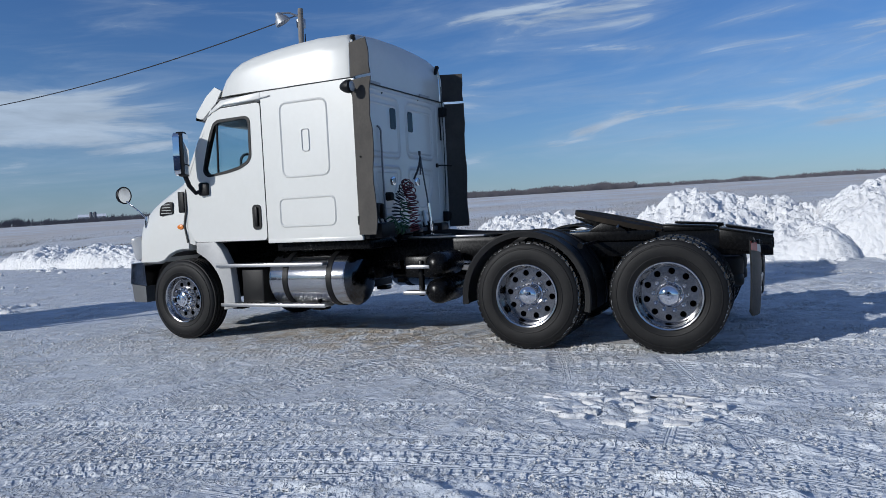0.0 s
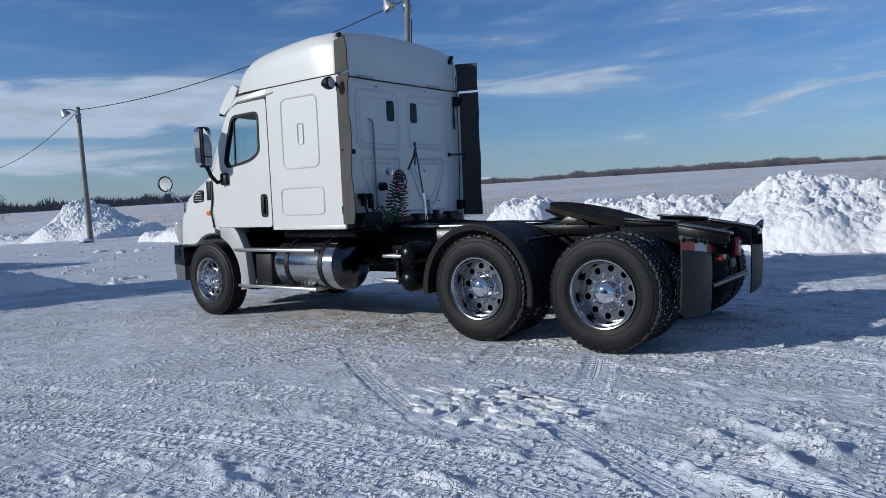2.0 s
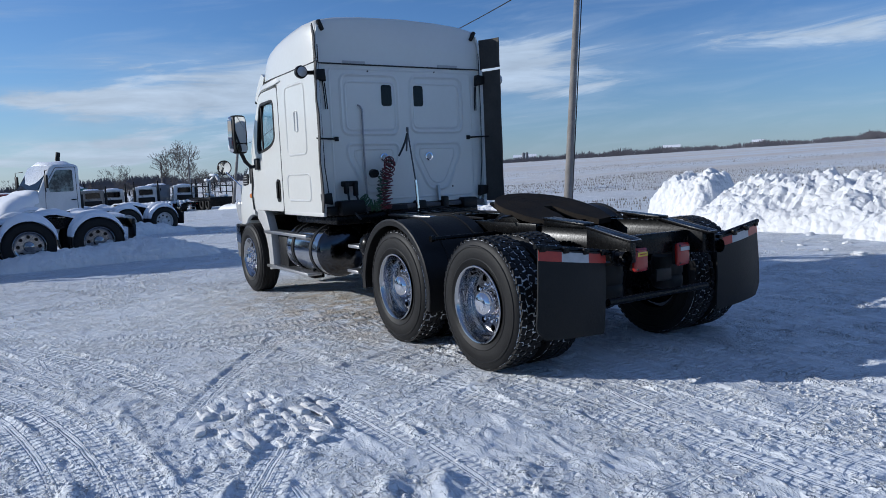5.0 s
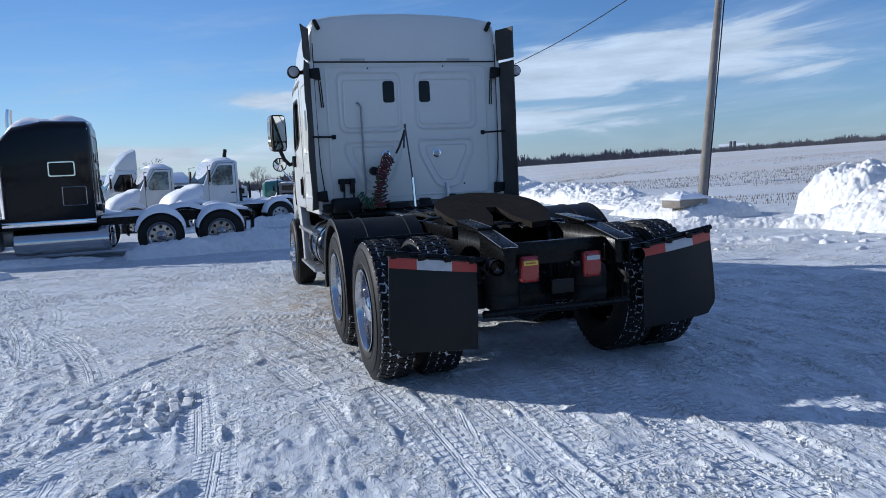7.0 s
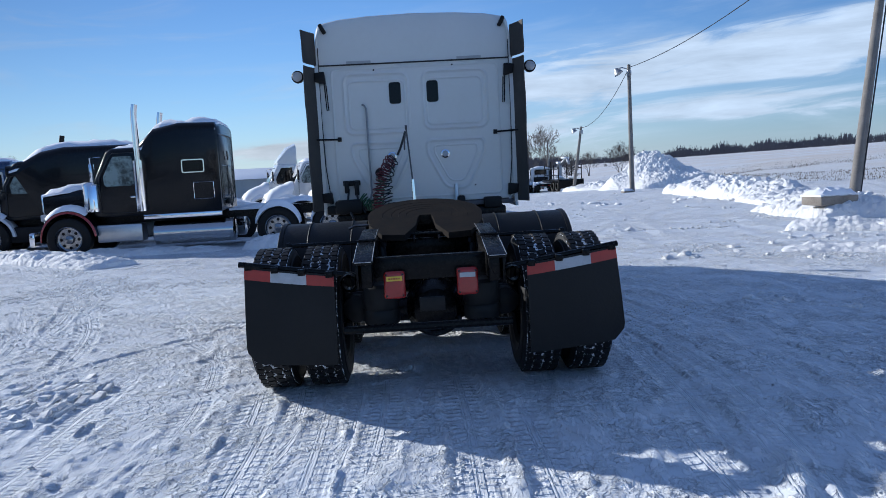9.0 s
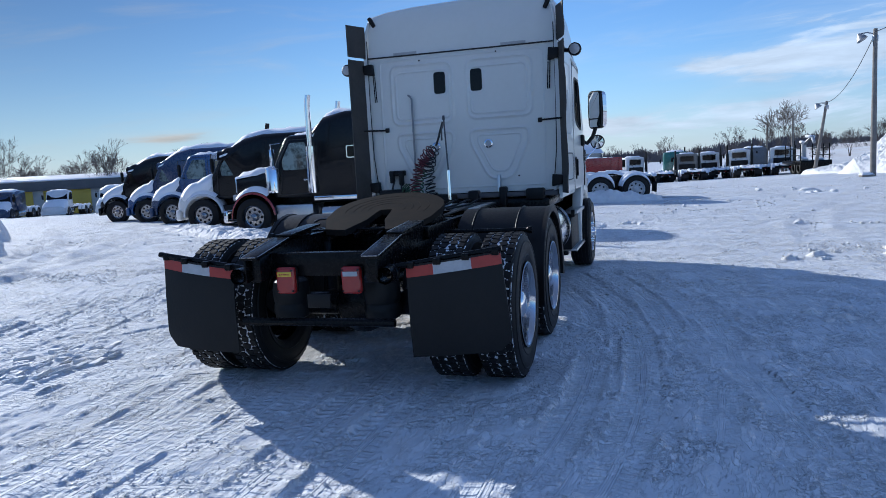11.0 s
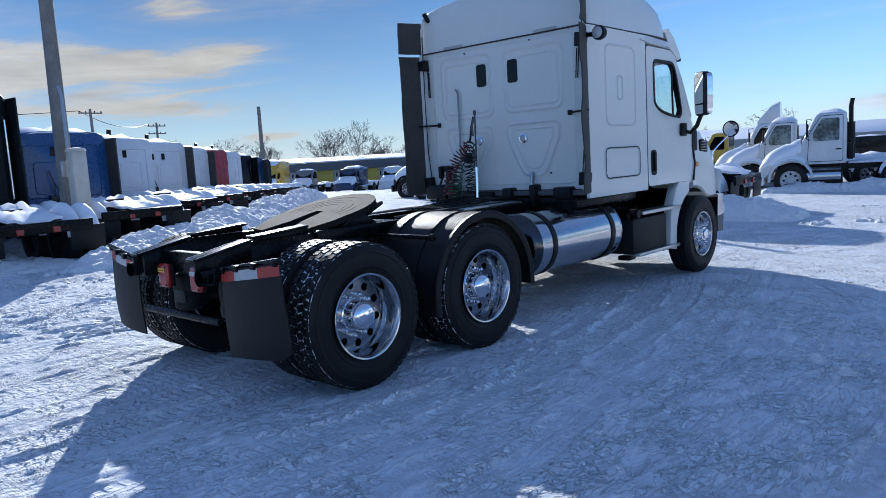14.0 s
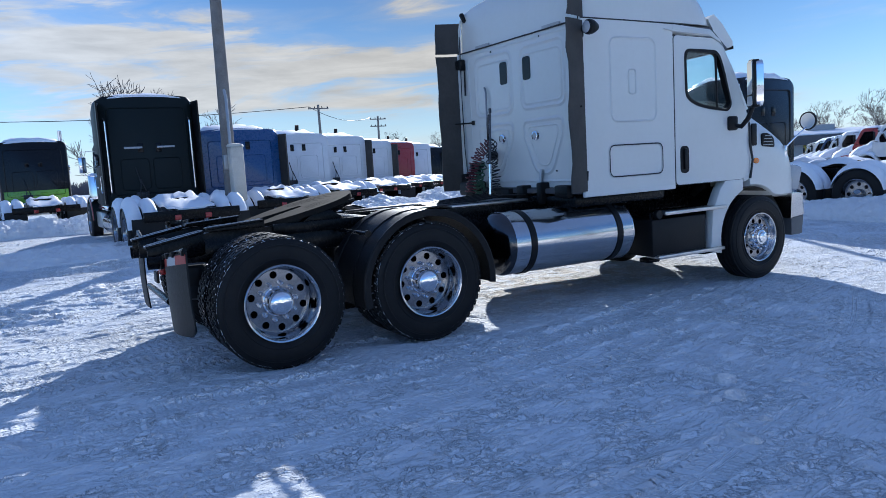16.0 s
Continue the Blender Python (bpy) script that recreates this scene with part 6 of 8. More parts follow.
# ---- snow banks ----
def snow_bank(label, x, y, lx, ly, h, turn, seed, skew=0.0, steep=2.2, heap=False):
    """A ploughed heap of broken snow blocks."""
    nx, ny = max(24, int(lx / 0.045)), max(24, int(ly / 0.045))
    nx, ny = min(nx, 170), min(ny, 200)
    u, v = np.meshgrid(np.linspace(-1, 1, nx), np.linspace(-1, 1, ny), indexing="ij")
    X, Y = u * lx / 2, v * ly / 2
    wob = 1 + 0.35 * vnoise(X, Y, 0.9, seed + 2)
    rim = np.clip((1 - np.abs(u)) * 5, 0, 1) * np.clip((1 - np.abs(v)) * 7, 0, 1)
    shape = np.clip(1 - np.abs(u * wob) ** steep, 0, 1) * np.clip(1 - np.abs(v * wob) ** 4.0, 0, 1) * rim
    if heap:      # one that rises to a single top
        shape = np.clip(1 - (u * u + v * v) ** 0.62 * (0.9 + 0.5 * vnoise(X, Y, 0.5, seed + 9)), 0, 1) * rim
    crest = 1 + 0.55 * vnoise(X, Y, 0.5, seed + 1) + skew * v
    # rounded lumps with creases between them, at three sizes
    lumps = 0.34 * np.abs(vnoise(X, Y, 1.7, seed + 3)) + 0.26 * np.abs(vnoise(X, Y, 3.9, seed + 4)) + 0.20 * np.abs(vnoise(X, Y, 8.3, seed + 5)) + 0.13 * np.abs(vnoise(X, Y, 15.0, seed + 7))
    slab = np.round(vnoise(X, Y, 1.4, seed + 6) * 6) / 6 + 0.5 * np.round(vnoise(X, Y, 4.2, seed + 8) * 5) / 5
    Z = h * shape * crest + np.clip(shape * 3, 0, 1) * min(1.0, h + 0.15) * (lumps + 0.19 * slab) * np.clip(0.25 + shape, 0, 1)
    Z -= 0.25 * (1 - np.clip(shape * 3, 0, 1)) + 0.05
    c, s = math.cos(radians(turn)), math.sin(radians(turn))
    base = np.array([[height(x + c * a - s * b, y + s * a + c * b) for a, b in zip(ra, rb)] for ra, rb in zip(X, Y)])
    Z = Z + base - height(x, y)
    co = np.stack([X, Y, Z], -1).reshape(-1, 3)
    i = np.arange(nx * ny).reshape(nx, ny)
    q = np.stack([i[:-1, :-1], i[1:, :-1], i[1:, 1:], i[:-1, 1:]], -1).reshape(-1, 4)
    me = bpy.data.meshes.new("snow_bank")
    me.from_pydata(co.tolist(), [], q.tolist())
    me.materials.append(pile_snow)
    me.polygons.foreach_set("use_smooth", [True] * len(me.polygons))
    me.set_sharp_from_angle(angle=radians(28))
    ob = new("snow_bank", me)
    ob.matrix_basis = pose(x, y, height(x, y), 0, 0, turn)
    return tagged(ob, label, "snow bank", "ploughed snow banks")


snow_bank("tall ploughed heap of clean broken snow blocks", 12.0, -5.6, 6.4, 7.6, 1.60, 0, 31, -0.05, 1.45)
snow_bank("long ploughed heap of broken snow beside the yard", 11.2, -0.3, 6.0, 5.8, 1.22, 2, 41, 0.0, 1.35)
snow_bank("long ploughed heap of broken snow beside the yard", 11.4, 3.8, 5.2, 5.4, 0.98, 0, 43, 0.1, 1.4)
snow_bank("blocky ploughed snow heap at the field edge", 12.9, 8.5, 2.3, 2.3, 1.0, -8, 51)
snow_bank("low ploughed bank round a wooden pole", 10.4, 12.2, 3.4, 4.8, 0.50, -4, 61, 0.0, 1.5)
snow_bank("low ploughed bank along the field edge", 12.0, 17.6, 2.6, 6.5, 0.36, -8, 65)
snow_bank("low snow bank along the field edge", 13.0, 23.5, 3.2, 14.0, 0.6, -4, 71)
for bx, by, ll, tn, hh, sd in ((8.6, 7.4, 3.6, 52, 0.20, 181), (6.6, 4.7, 2.6, 58, 0.11, 183), (9.6, 6.0, 2.4, 35, 0.22, 185)):
    snow_bank("low windrow of broken snow beside the yard", bx, by, 0.9, ll, hh, tn, sd, 0.0, 1.6)
snow_bank("large snow heap behind a lamp pole", 15.5, 40.8, 7.4, 9.6, 1.95, 0, 81, heap=True)
snow_bank("low snow bank along the lot edge", 14.6, 52.0, 5.0, 14.0, 0.55, 0, 91, heap=True)
snow_bank("snow bank pushed against parked trucks", -9.5, -0.9, 3.0, 5.0, 0.26, 12, 171, 0.0, 1.4)
snow_bank("snow bank pushed against parked trucks", -9.5, 3.2, 2.6, 7.4, 0.40, 48, 101, 0.0, 1.5)
snow_bank("snow bank pushed against parked trucks", -13.8, 7.4, 2.6, 8.8, 0.45, 48, 111, 0.0, 1.5)
snow_bank("snow bank pushed against parked trucks", -20.0, 13.3, 2.4, 10.0, 0.5, 48, 121)
snow_bank("snow bank pushed against parked trucks", -28.0, 20.4, 2.4, 12.0, 0.5, 48, 131)
snow_bank("snow ridge ploughed up before parked trucks", -9.4, 11.5, 1.3, 9.6, 0.22, 50, 141)
snow_bank("snow ridge drifted against the wheels of a parked truck", -2.0, 11.85, 5.4, 2.0, 0.34, 3, 151)
snow_bank("low snow ridge drifted beside a parked truck", -7.4, 11.65, 6.4, 1.6, 0.12, 3, 153)
snow_bank("snow bank pushed over the tail of a parked truck", -18.6, -1.7, 3.0, 5.0, 0.50, 2, 155, 0.0, 1.5)
snow_bank("snow ridge drifted under a parked truck", -0.8, 21.5, 7.0, 1.6, 0.30, 8, 161)


def clods(label, spots, seed):
    rnd = random.Random(seed)
    bm = bmesh.new()
    for x, y, r, spread, n in spots:
        for _ in range(n):
            a, d = rnd.uniform(0, math.tau), spread * math.sqrt(rnd.random())
            px, py = x + d * math.cos(a), y + d * math.sin(a)
            q = r * rnd.uniform(0.35, 1.0) ** 1.5
            vs = bmesh.ops.create_icosphere(bm, subdivisions=2, radius=q, matrix=pose(px, py, height(px, py) - q * 0.1, 0, 0, rnd.uniform(0, 360)) @ Matrix.Diagonal((rnd.uniform(0.9, 1.7), 0.9, 0.72, 1)))["verts"]
            for v in vs:
                v.co += Vector((rnd.uniform(-1, 1), rnd.uniform(-1, 1), rnd.uniform(-1, 0.6))) * q * 0.27
    ob = part("snow_clods", bm, pile_snow, None, "", 75)
    return tagged(ob, label, "snow clods", kind="stuff")


clods("loose clods and crumbs of snow lying about", [
    (8.9, 0, 0.15, 2.6, 50), (8.9, -5, 0.15, 2.4, 40), (8.6, 3.2, 0.10, 1.6, 26), (10.4, 7, 0.12, 2.0, 26), (11.0, 13, 0.12, 2.4, 22), (12.4, 22, 0.16, 3, 20),
    (4.7, 10.4, 0.16, 0.10, 3), (3.96, 5.1, 0.12, 0.3, 6), (6.2, 6.5, 0.10, 1.2, 10), (5.5, 9.0, 0.06, 2.0, 8), (3.45, 1.3, 0.085, 0.25, 8), (4.0, 0.9, 0.06, 0.3, 8), (2.71, 3.2, 0.07, 0.2, 4), (3.3, 1.2, 0.05, 0.7, 12), (-2.84, -2.15, 0.034, 0.2, 10), (-2.5, -2.3, 0.034, 0.22, 10), (-2.14, -2.4, 0.03, 0.2, 7), (5.0, 7.5, 0.05, 2.2, 14),
    (5.6, 14, 0.09, 3.0, 7), (3, 18, 0.08, 4.0, 8), (-9.5, 3.2, 0.07, 2.4, 16), (-14, 8.5, 0.10, 3.0, 20), (-8.5, 10.6, 0.06, 2.0, 10), (7.5, 24, 0.2, 3, 8),
    (-0.3, 11.3, 0.11, 0.25, 9), (-0.5, 12.0, 0.09, 0.3, 8), (0.7, 10.9, 0.09, 0.35, 12), (1.4, 11.6, 0.08, 0.4, 10), (-0.1, 10.1, 0.06, 0.3, 8), (0.7, 14.8, 0.07, 0.4, 8), (-4.7, -1.4, 0.12, 0.22, 9), (-8.2, 0.6, 0.1, 0.4, 16), (-6.4, 0.3, 0.07, 0.4, 12), (-6.7, 0.8, 0.07, 0.4, 9), (-8.6, 1.6, 0.1, 0.5, 14)], 7)


# ---- poles, lamps and wires ----
def drift(bm, y0, y1, w, z, h, seed, n=7, m=7):
    """A smooth blanket of snow on a roughly level top."""
    rnd = random.Random(seed)
    top, low = [], []
    for i in range(n):
        for j in range(m):
            u, v = i / (n - 1), j / (m - 1)
            e = min(1.0, 5 * min(u, 1 - u)) ** 0.5 * min(1.0, 5 * min(v, 1 - v)) ** 0.5
            x, y = (2 * v - 1) * w, y0 + (y1 - y0) * u
            zz = z(y, x) if callable(z) else z
            top.append(bm.verts.new((x, y, zz + h * e * rnd.uniform(0.55, 1.45) - 0.01)))
    for i in range(n - 1):
        for j in range(m - 1):
            a = i * m + j
            bm.faces.new((top[a], top[a + 1], top[a + m + 1], top[a + m]))
    rim = [top[j] for j in range(m)] + [top[i * m + m - 1] for i in range(1, n)] + [top[(n - 1) * m + j] for j in range(m - 2, -1, -1)] + [top[i * m] for i in range(n - 2, 0, -1)]
    lo = [bm.verts.new(v.co - Vector((0, 0, 0.05))) for v in rim]
    for k in range(len(rim)):
        bm.faces.new((rim[k], rim[(k + 1) % len(rim)], lo[(k + 1) % len(rim)], lo[k]))
    return bm


pole_wood = material("weathered_pole", (0.15, 0.135, 0.12), 0.85, col2=(0.27, 0.25, 0.225), var=0.9, scale=3, fine=40, bump=0.6, bscale=25)
galv = material("galvanised", (0.42, 0.43, 0.44), 0.45, metal=0.7, var=0.4)
beige_box = material("beige_box", (0.62, 0.58, 0.49), 0.6, col2=(0.40, 0.37, 0.31), var=0.6)
concrete = material("stained_concrete", (0.30, 0.27, 0.23), 0.85, col2=(0.18, 0.15, 0.12), var=0.8, scale=4, bump=0.4)


def pole(label, x, y, h, lean, r=0.15, lamp=None, bars=0):
    """A wooden pole; lean is the shift of its top in metres."""
    z = height(x, y)
    p = thing("utility_pole", label, "pole", pose(x, y, z), "poles round the yard")
    bm = bmesh.new()
    pts = [(lean[0] * k / 8, lean[1] * k / 8, -0.3 + (h + 0.3) * k / 8) for k in range(9)]
    tube(bm, pts, [r * (1 - 0.35 * k / 8) for k in range(9)], 14)
    part("shaft", bm, pole_wood, p)
    top = Vector((lean[0], lean[1], h))
    if lamp:
        d = Vector((lamp[0], lamp[1], 0)).normalized()
        bm = bmesh.new()
        tube(bm, [top + Vector((0, 0, -0.25)), top + d * 0.35 + Vector((0, 0, -0.12)), top + d * 0.62 + Vector((0, 0, -0.14))], 0.03, 8)
        arm = part("lamp_arm", bm, galv, p)
        bm = bmesh.new()
        lathe(bm, [(0.10, 0.05), (0.06, 0.09), (-0.02, 0.12), (-0.10, 0.20), (-0.24, 0.26), (-0.26, 0.25), (-0.12, 0.19), (-0.10, 0.0)], "z", (0, 0, 0), 20, cap=False)
        bmesh.ops.transform(bm, matrix=Matrix.Translation(top + d * 0.68 + Vector((0, 0, -0.22))) @ Matrix.Rotation(radians(32), 4, Vector((-d.y, d.x, 0))), verts=bm.verts)
        part("lamp_head", bm, galv, p, "grey floodlight head")
        bm = bmesh.new()
        box(bm, top + Vector((0, 0, -0.45)), (0.22, 0.22, 0.30), 0.03)
        part("junction_box", bm, galv, p)
    for k in range(bars):
        bm = bmesh.new()
        box(bm, top + Vector((0, 0, -0.4 - 0.9 * k)), (0.12, 2.2, 0.12), 0.01)
        part("crossarm", bm, pole_wood, p)
        for s in (-1, -0.4, 0.4, 1):
            bm = bmesh.new()
            lathe(bm, [(0, 0.05), (0.06, 0.06), (0.16, 0.03)], "z", top + Vector((0, s, -0.34 - 0.9 * k)), 10)
            part("insulator", bm, black_plastic, p)
    return p


pA = pole("tall grey wooden lamp pole leaning over a snow bank", 10.23, 11.07, 8.0, (1.70, 1.02), 0.128, lamp=(-0.6, 0.75))
pB = pole("grey lamp pole in front of a large snow heap", 11.78, 33.55, 6.9, (0.17, 0.62), 0.14, lamp=(-0.8, 0.4))
p2 = pole("far leaning lamp pole at the lot edge", 12.88, 53.5, 5.2, (0.85, 0.0), 0.14, lamp=(-1, 0.2))
pole("far wooden pole among bare trees", 15.0, 76.0, 5.6, (0.1, 0), 0.13)
pole("far wooden pole among bare trees", 13.4, 82.0, 5.2, (0.1, 0), 0.13)
pC = pole("thick weathered wooden pole among parked trucks", -11.0, 2.0, 9.0, (-0.15, 0.1), 0.165)
pole("tall bare wooden pole behind parked trucks", -53.6, 35.0, 8.2, (0.0, 0.0), 0.24)
pole("power pole with crossarm behind parked trucks", -66.0, 25.0, 9.0, (-0.3, 0.0), 0.18, bars=1)
pole("power pole with crossarm behind parked trucks", -80.0, 38.0, 9.0, (0.2, 0.0), 0.18, bars=2)
for b in (pA, pB):
    bm = bmesh.new()
    box(bm, (-0.50, -0.15, 0.16), (0.95, 0.6, 0.30), 0.05, (0, 0, 12))
    foot = part("concrete_block", bm, concrete, None)
    foot.matrix_basis = b.matrix_basis @ (Matrix.Translation((-0.1, -0.1, 0.30)) @ Matrix.Diagonal((1.1, 1.1, 0.9, 1)) if b is pA else Matrix.Translation((0, 0, -0.06)) @ Matrix.Scale(0.6, 4))
    tagged(foot, "stained concrete block under snow beside a pole", "concrete block", "pole foot blocks")
    bm = bmesh.new()
    drift(bm, -0.30, 0.30, 0.49, 0.30, 0.13, 77, 9, 11)
    bmesh.ops.transform(bm, matrix=pose(-0.50, -0.15, 0, 0, 0, 12), verts=bm.verts)
    part("snow_cap", bm, cap_snow, foot, "smooth snow cap")
bm = bmesh.new()
box(bm, (0.62, 0.02, 1.48), (0.34, 0.30, 1.25), 0.05)
lathe(bm, [(2.08, 0.20), (2.14, 0.17), (2.17, 0.0)], "z", (0.62, 0.02, 0), 20, cap=False)
part("meter_cabinet", bm, beige_box, pC, "weathered beige meter cabinet")
bm = bmesh.new()
tube(bm, [(0.30, 0.0, 0.2), (0.29, 0.0, 3.2), (0.18, 0, 3.4)], 0.035, 8)
box(bm, (0.30, -0.12, 1.75), (0.16, 0.16, 0.34), 0.03)
part("conduit", bm, galv, pC)
bm = bmesh.new()
tube(bm, [(0.17 + 0.2125 * z, -0.03 + 0.1275 * z, z) for z in (0.5, 1.6, 3.9, 7.2)], 0.018, 6)
part("conduit", bm, black_hose, pA)


def wire(a, b, sag, r=0.018):
    bm = bmesh.new()
    a, b = Vector(a), Vector(b)
    tube(bm, [a.lerp(b, k / 16) - Vector((0, 0, sag * 4 * (k / 16) * (1 - k / 16))) for k in range(17)], r, 6)
    ob = part("overhead_wire", bm, black_hose)
    return tagged(ob, "thin black overhead wire strung between poles", "wire", "overhead wires")


zA, zB, z2 = height(10.23, 11.07), height(11.78, 33.55), height(12.88, 53.5)
wire((11.93, 12.09, zA + 7.85), (11.95, 34.1, zB + 6.75), 0.55)
wire((11.95, 34.1, zB + 6.75), (13.4, 53.5, z2 + 5.1), 0.9)
wire((-66.3, 24, height(-66, 25) + 8.8), (-80, 37, height(-80, 38) + 8.8), 0.8, 0.03)
wire((-66.3, 24, height(-66, 25) + 8.8), (-60, -30, height(-60, -30) + 8.5), 1.2, 0.03)


# ---- bare trees ----
bark = material("grey_bark", (0.11, 0.092, 0.08), 0.9, col2=(0.18, 0.155, 0.135), var=0.8, scale=4, bump=0.5)
twig = material("twigs", (0.10, 0.085, 0.076), 0.9, col2=(0.16, 0.138, 0.122), var=0.8)


def bare_tree(label, x, y, h, seed, spread=0.55, stems=1):
    rnd = random.Random(seed)
    trunk, crown = bmesh.new(), bmesh.new()

    def grow(bm, p, d, length, r, depth):
        pts, rad = [p], [r]
        q, dd = Vector(p), Vector(d)
        for k in range(3):
            dd = (dd + Vector((rnd.uniform(-1, 1), rnd.uniform(-1, 1), rnd.uniform(-0.25, 0.6))) * 0.16).normalized()
            q = q + dd * length / 3
            pts.append(q.copy()); rad.append(max(r * (1 - 0.22 * (k + 1)), 0.014))
        tube(bm, pts, rad, 6 if depth < 2 else 3)
        if depth >= 5:
            return
        n = rnd.choice((3, 4, 4))
        for k in range(n):
            t = pts[rnd.choice((1, 2, 3, 3))] if k else pts[3]
            a = rnd.uniform(0, math.tau)
            side = dd.orthogonal().normalized()
            side = Matrix.Rotation(a, 3, dd) @ side
            nd = (dd + side * rnd.uniform(0.35, 0.9) * (spread + 0.45) + Vector((0, 0, 0.18))).normalized()
            grow(crown, t, nd, length * rnd.uniform(0.56, 0.80), rad[-1] * rnd.uniform(0.55, 0.85), depth + 1)

    for s in range(stems):
        o = Vector((rnd.uniform(-1, 1), rnd.uniform(-1, 1), 0)) * (0.5 * (stems > 1))
        grow(trunk, o + Vector((0, 0, -0.2)), Vector((rnd.uniform(-0.2, 0.2), rnd.uniform(-0.2, 0.2), 1)).normalized(), h * 0.34, h * 0.022, 0)
    t = thing("bare_tree", label, "tree", pose(x, y, height(x, y)), "bare trees round the lot")
    part("trunk", trunk, bark, t)
    part("crown", crown, twig, t, "leafless crown of fine twigs")
    return t


bare_tree("leafless spreading tree behind a row of parked trucks", -41.5, 4.6, 8.2, 15, 0.7, 2)
protos = [bare_tree("leafless grey-brown deciduous tree behind the lot", -62, 68, 9.5, 11),
          bare_tree("leafless grey-brown deciduous tree behind the lot", -72, 63, 10.5, 12, 0.7),
          bare_tree("leafless multi-stemmed tree behind the lot", 15.0, 80.0, 7.5, 13, 0.8, 2)]
rnd = random.Random(5)
spots = [(-82, 66, 1), (-90, 60, 0), (-66, 73, 1), (-58, 80, 0), (-55, 84, 1), (-52, 90, 0), (-47, 92, 1), (-43, 95, 0), (-39, 97, 1), (-35, 100, 0), (-100, 50, 1), (-58, 88, 1),
         (-62, 86, 0), (-84, 25, 0), (-70, 18, 1), (-46, 6.5, 0), (-52, 12, 0), (-54, 92, 1), (-66, 82, 0), (-76, 70, 0), (-30, 103, 1), (-86, 33, 0), (-70, 70, 1), (-79, 72, 0), (-86, 68, 1), (-95, 56, 1), (-74, 76, 0), (-49, 96, 1),
         (6.5, 84, 2), (3.0, 88, 1), (10.5, 86, 0), (19, 82, 2), (21.5, 96, 2), (24, 78, 2), (-4, 95, 1), (-10, 99, 0), (28, 110, 2), (0, 104, 0), (12, 100, 1)]
for x, y, k in spots:
    q = copy_thing(protos[k], pose(x, y, height(x, y), 0, 0, rnd.uniform(0, 360)))
    sc = rnd.uniform(0.8, 1.15) * (0.55 if x > -5 else 0.9)
    q.scale = (sc, sc, sc * rnd.uniform(0.85, 1.05))


def far_woods():
    """Distant hedgerows and woods along the horizon, uncountable."""
    rnd = random.Random(9)
    bm = bmesh.new()
    def clump(x, y, w, h):
        z, d = height(x, y), math.hypot(x, y)
        ux, uy = y / d, -x / d
        side = Vector((ux, uy, 0))
        for _ in range(15):
            a = rnd.uniform(-1.0, 1.0)
            foot = Vector((x, y, z - 0.3)) + side * (rnd.uniform(-0.75, 0.75) * w) + Vector((x, y, 0)) / d * rnd.uniform(-w, w)
            reach = h * (1.0 - 0.35 * a * a) * rnd.uniform(0.62, 1.0)
            tip = foot + side * (a * 0.42 * h) + Vector((0, 0, reach))
            half = foot.lerp(tip, 0.55) + Vector((0, 0, 0.06 * h))
            b = side * (h * rnd.uniform(0.010, 0.026))
            bm.faces.new([bm.verts.new(p) for p in (foot - b * 0.5, foot + b * 0.5, half + b * 1.7, tip + b * 0.3, tip - b * 0.3, half - b * 1.7)])
    def belt(a0, a1, d, h, gap, dens=1.0):
        a = a0
        while a < a1:
            if rnd.random() > gap:
                dd = d * rnd.uniform(0.95, 1.08)
                hh = h * (0.78 + 0.40 * hnoise(a * 0.7, d * 0.01, 1.0, 3) + 0.12 * hnoise(a * 4.0, d * 0.01, 1.0, 5) + 0.12 * rnd.random())
                clump(dd * math.sin(radians(a)), dd * math.cos(radians(a)), rnd.uniform(0.5, 1.1) * h / 2.0, hh)
            a += dens * 0.09
    belt(8, 36, 420, 5.4, 0.05, 1.2)
    belt(16, 32, 400, 7.4, 0.55, 1.6)
    belt(36, 62, 440, 4.2, 0.05, 0.8)
    belt(38, 50, 430, 5.5, 0.6, 1.2)
    belt(62.7, 80, 560, 6.8, 0.0, 0.35)
    belt(60, 100, 600, 4.6, 0.05, 0.6)
    belt(100, 175, 560, 6.0, 0.2, 0.8)
    belt(-100, 12, 300, 6.5, 0.15, 0.9)
    belt(175, 260, 300, 6.5, 0.2, 0.9)
    ob = part("far_woods", bm, far_wood)
    tagged(ob, "distant leafless woods and hedgerows along the horizon", "woods", kind="stuff")


far_wood = material("far_wood", (0.092, 0.089, 0.103), 0.95, col2=(0.14, 0.133, 0.145), var=0.9, scale=0.12, fine=0.7)
far_woods()

farm_white = material("farm_wall", (0.42, 0.42, 0.42), 0.7, var=0.3)
farm_grey = material("silo_grey", (0.12, 0.125, 0.14), 0.6, var=0.3)
for az, d, w in ((38.4, 560, 7), (39.4, 560, 8), (50, 560, 12), (56, 620, 9)):
    x, y = d * math.sin(radians(az)), d * math.cos(radians(az))
    barn = thing("barn", "far white farm building at the field's end", "barn", pose(x, y, height(x, y), 0, 0, -az), "far farm buildings")
    bm = bmesh.new()
    box(bm, (0, 0, 1.6), (w, 7, 3.6))
    part("wall", bm, farm_white, barn)
    bm = bmesh.new()
    prism(bm, [(-4, 3.3), (4, 3.3), (0, 5.2)], "x", -w / 2 - 0.3, w / 2 + 0.3)
    part("roof", bm, cap_snow, barn)
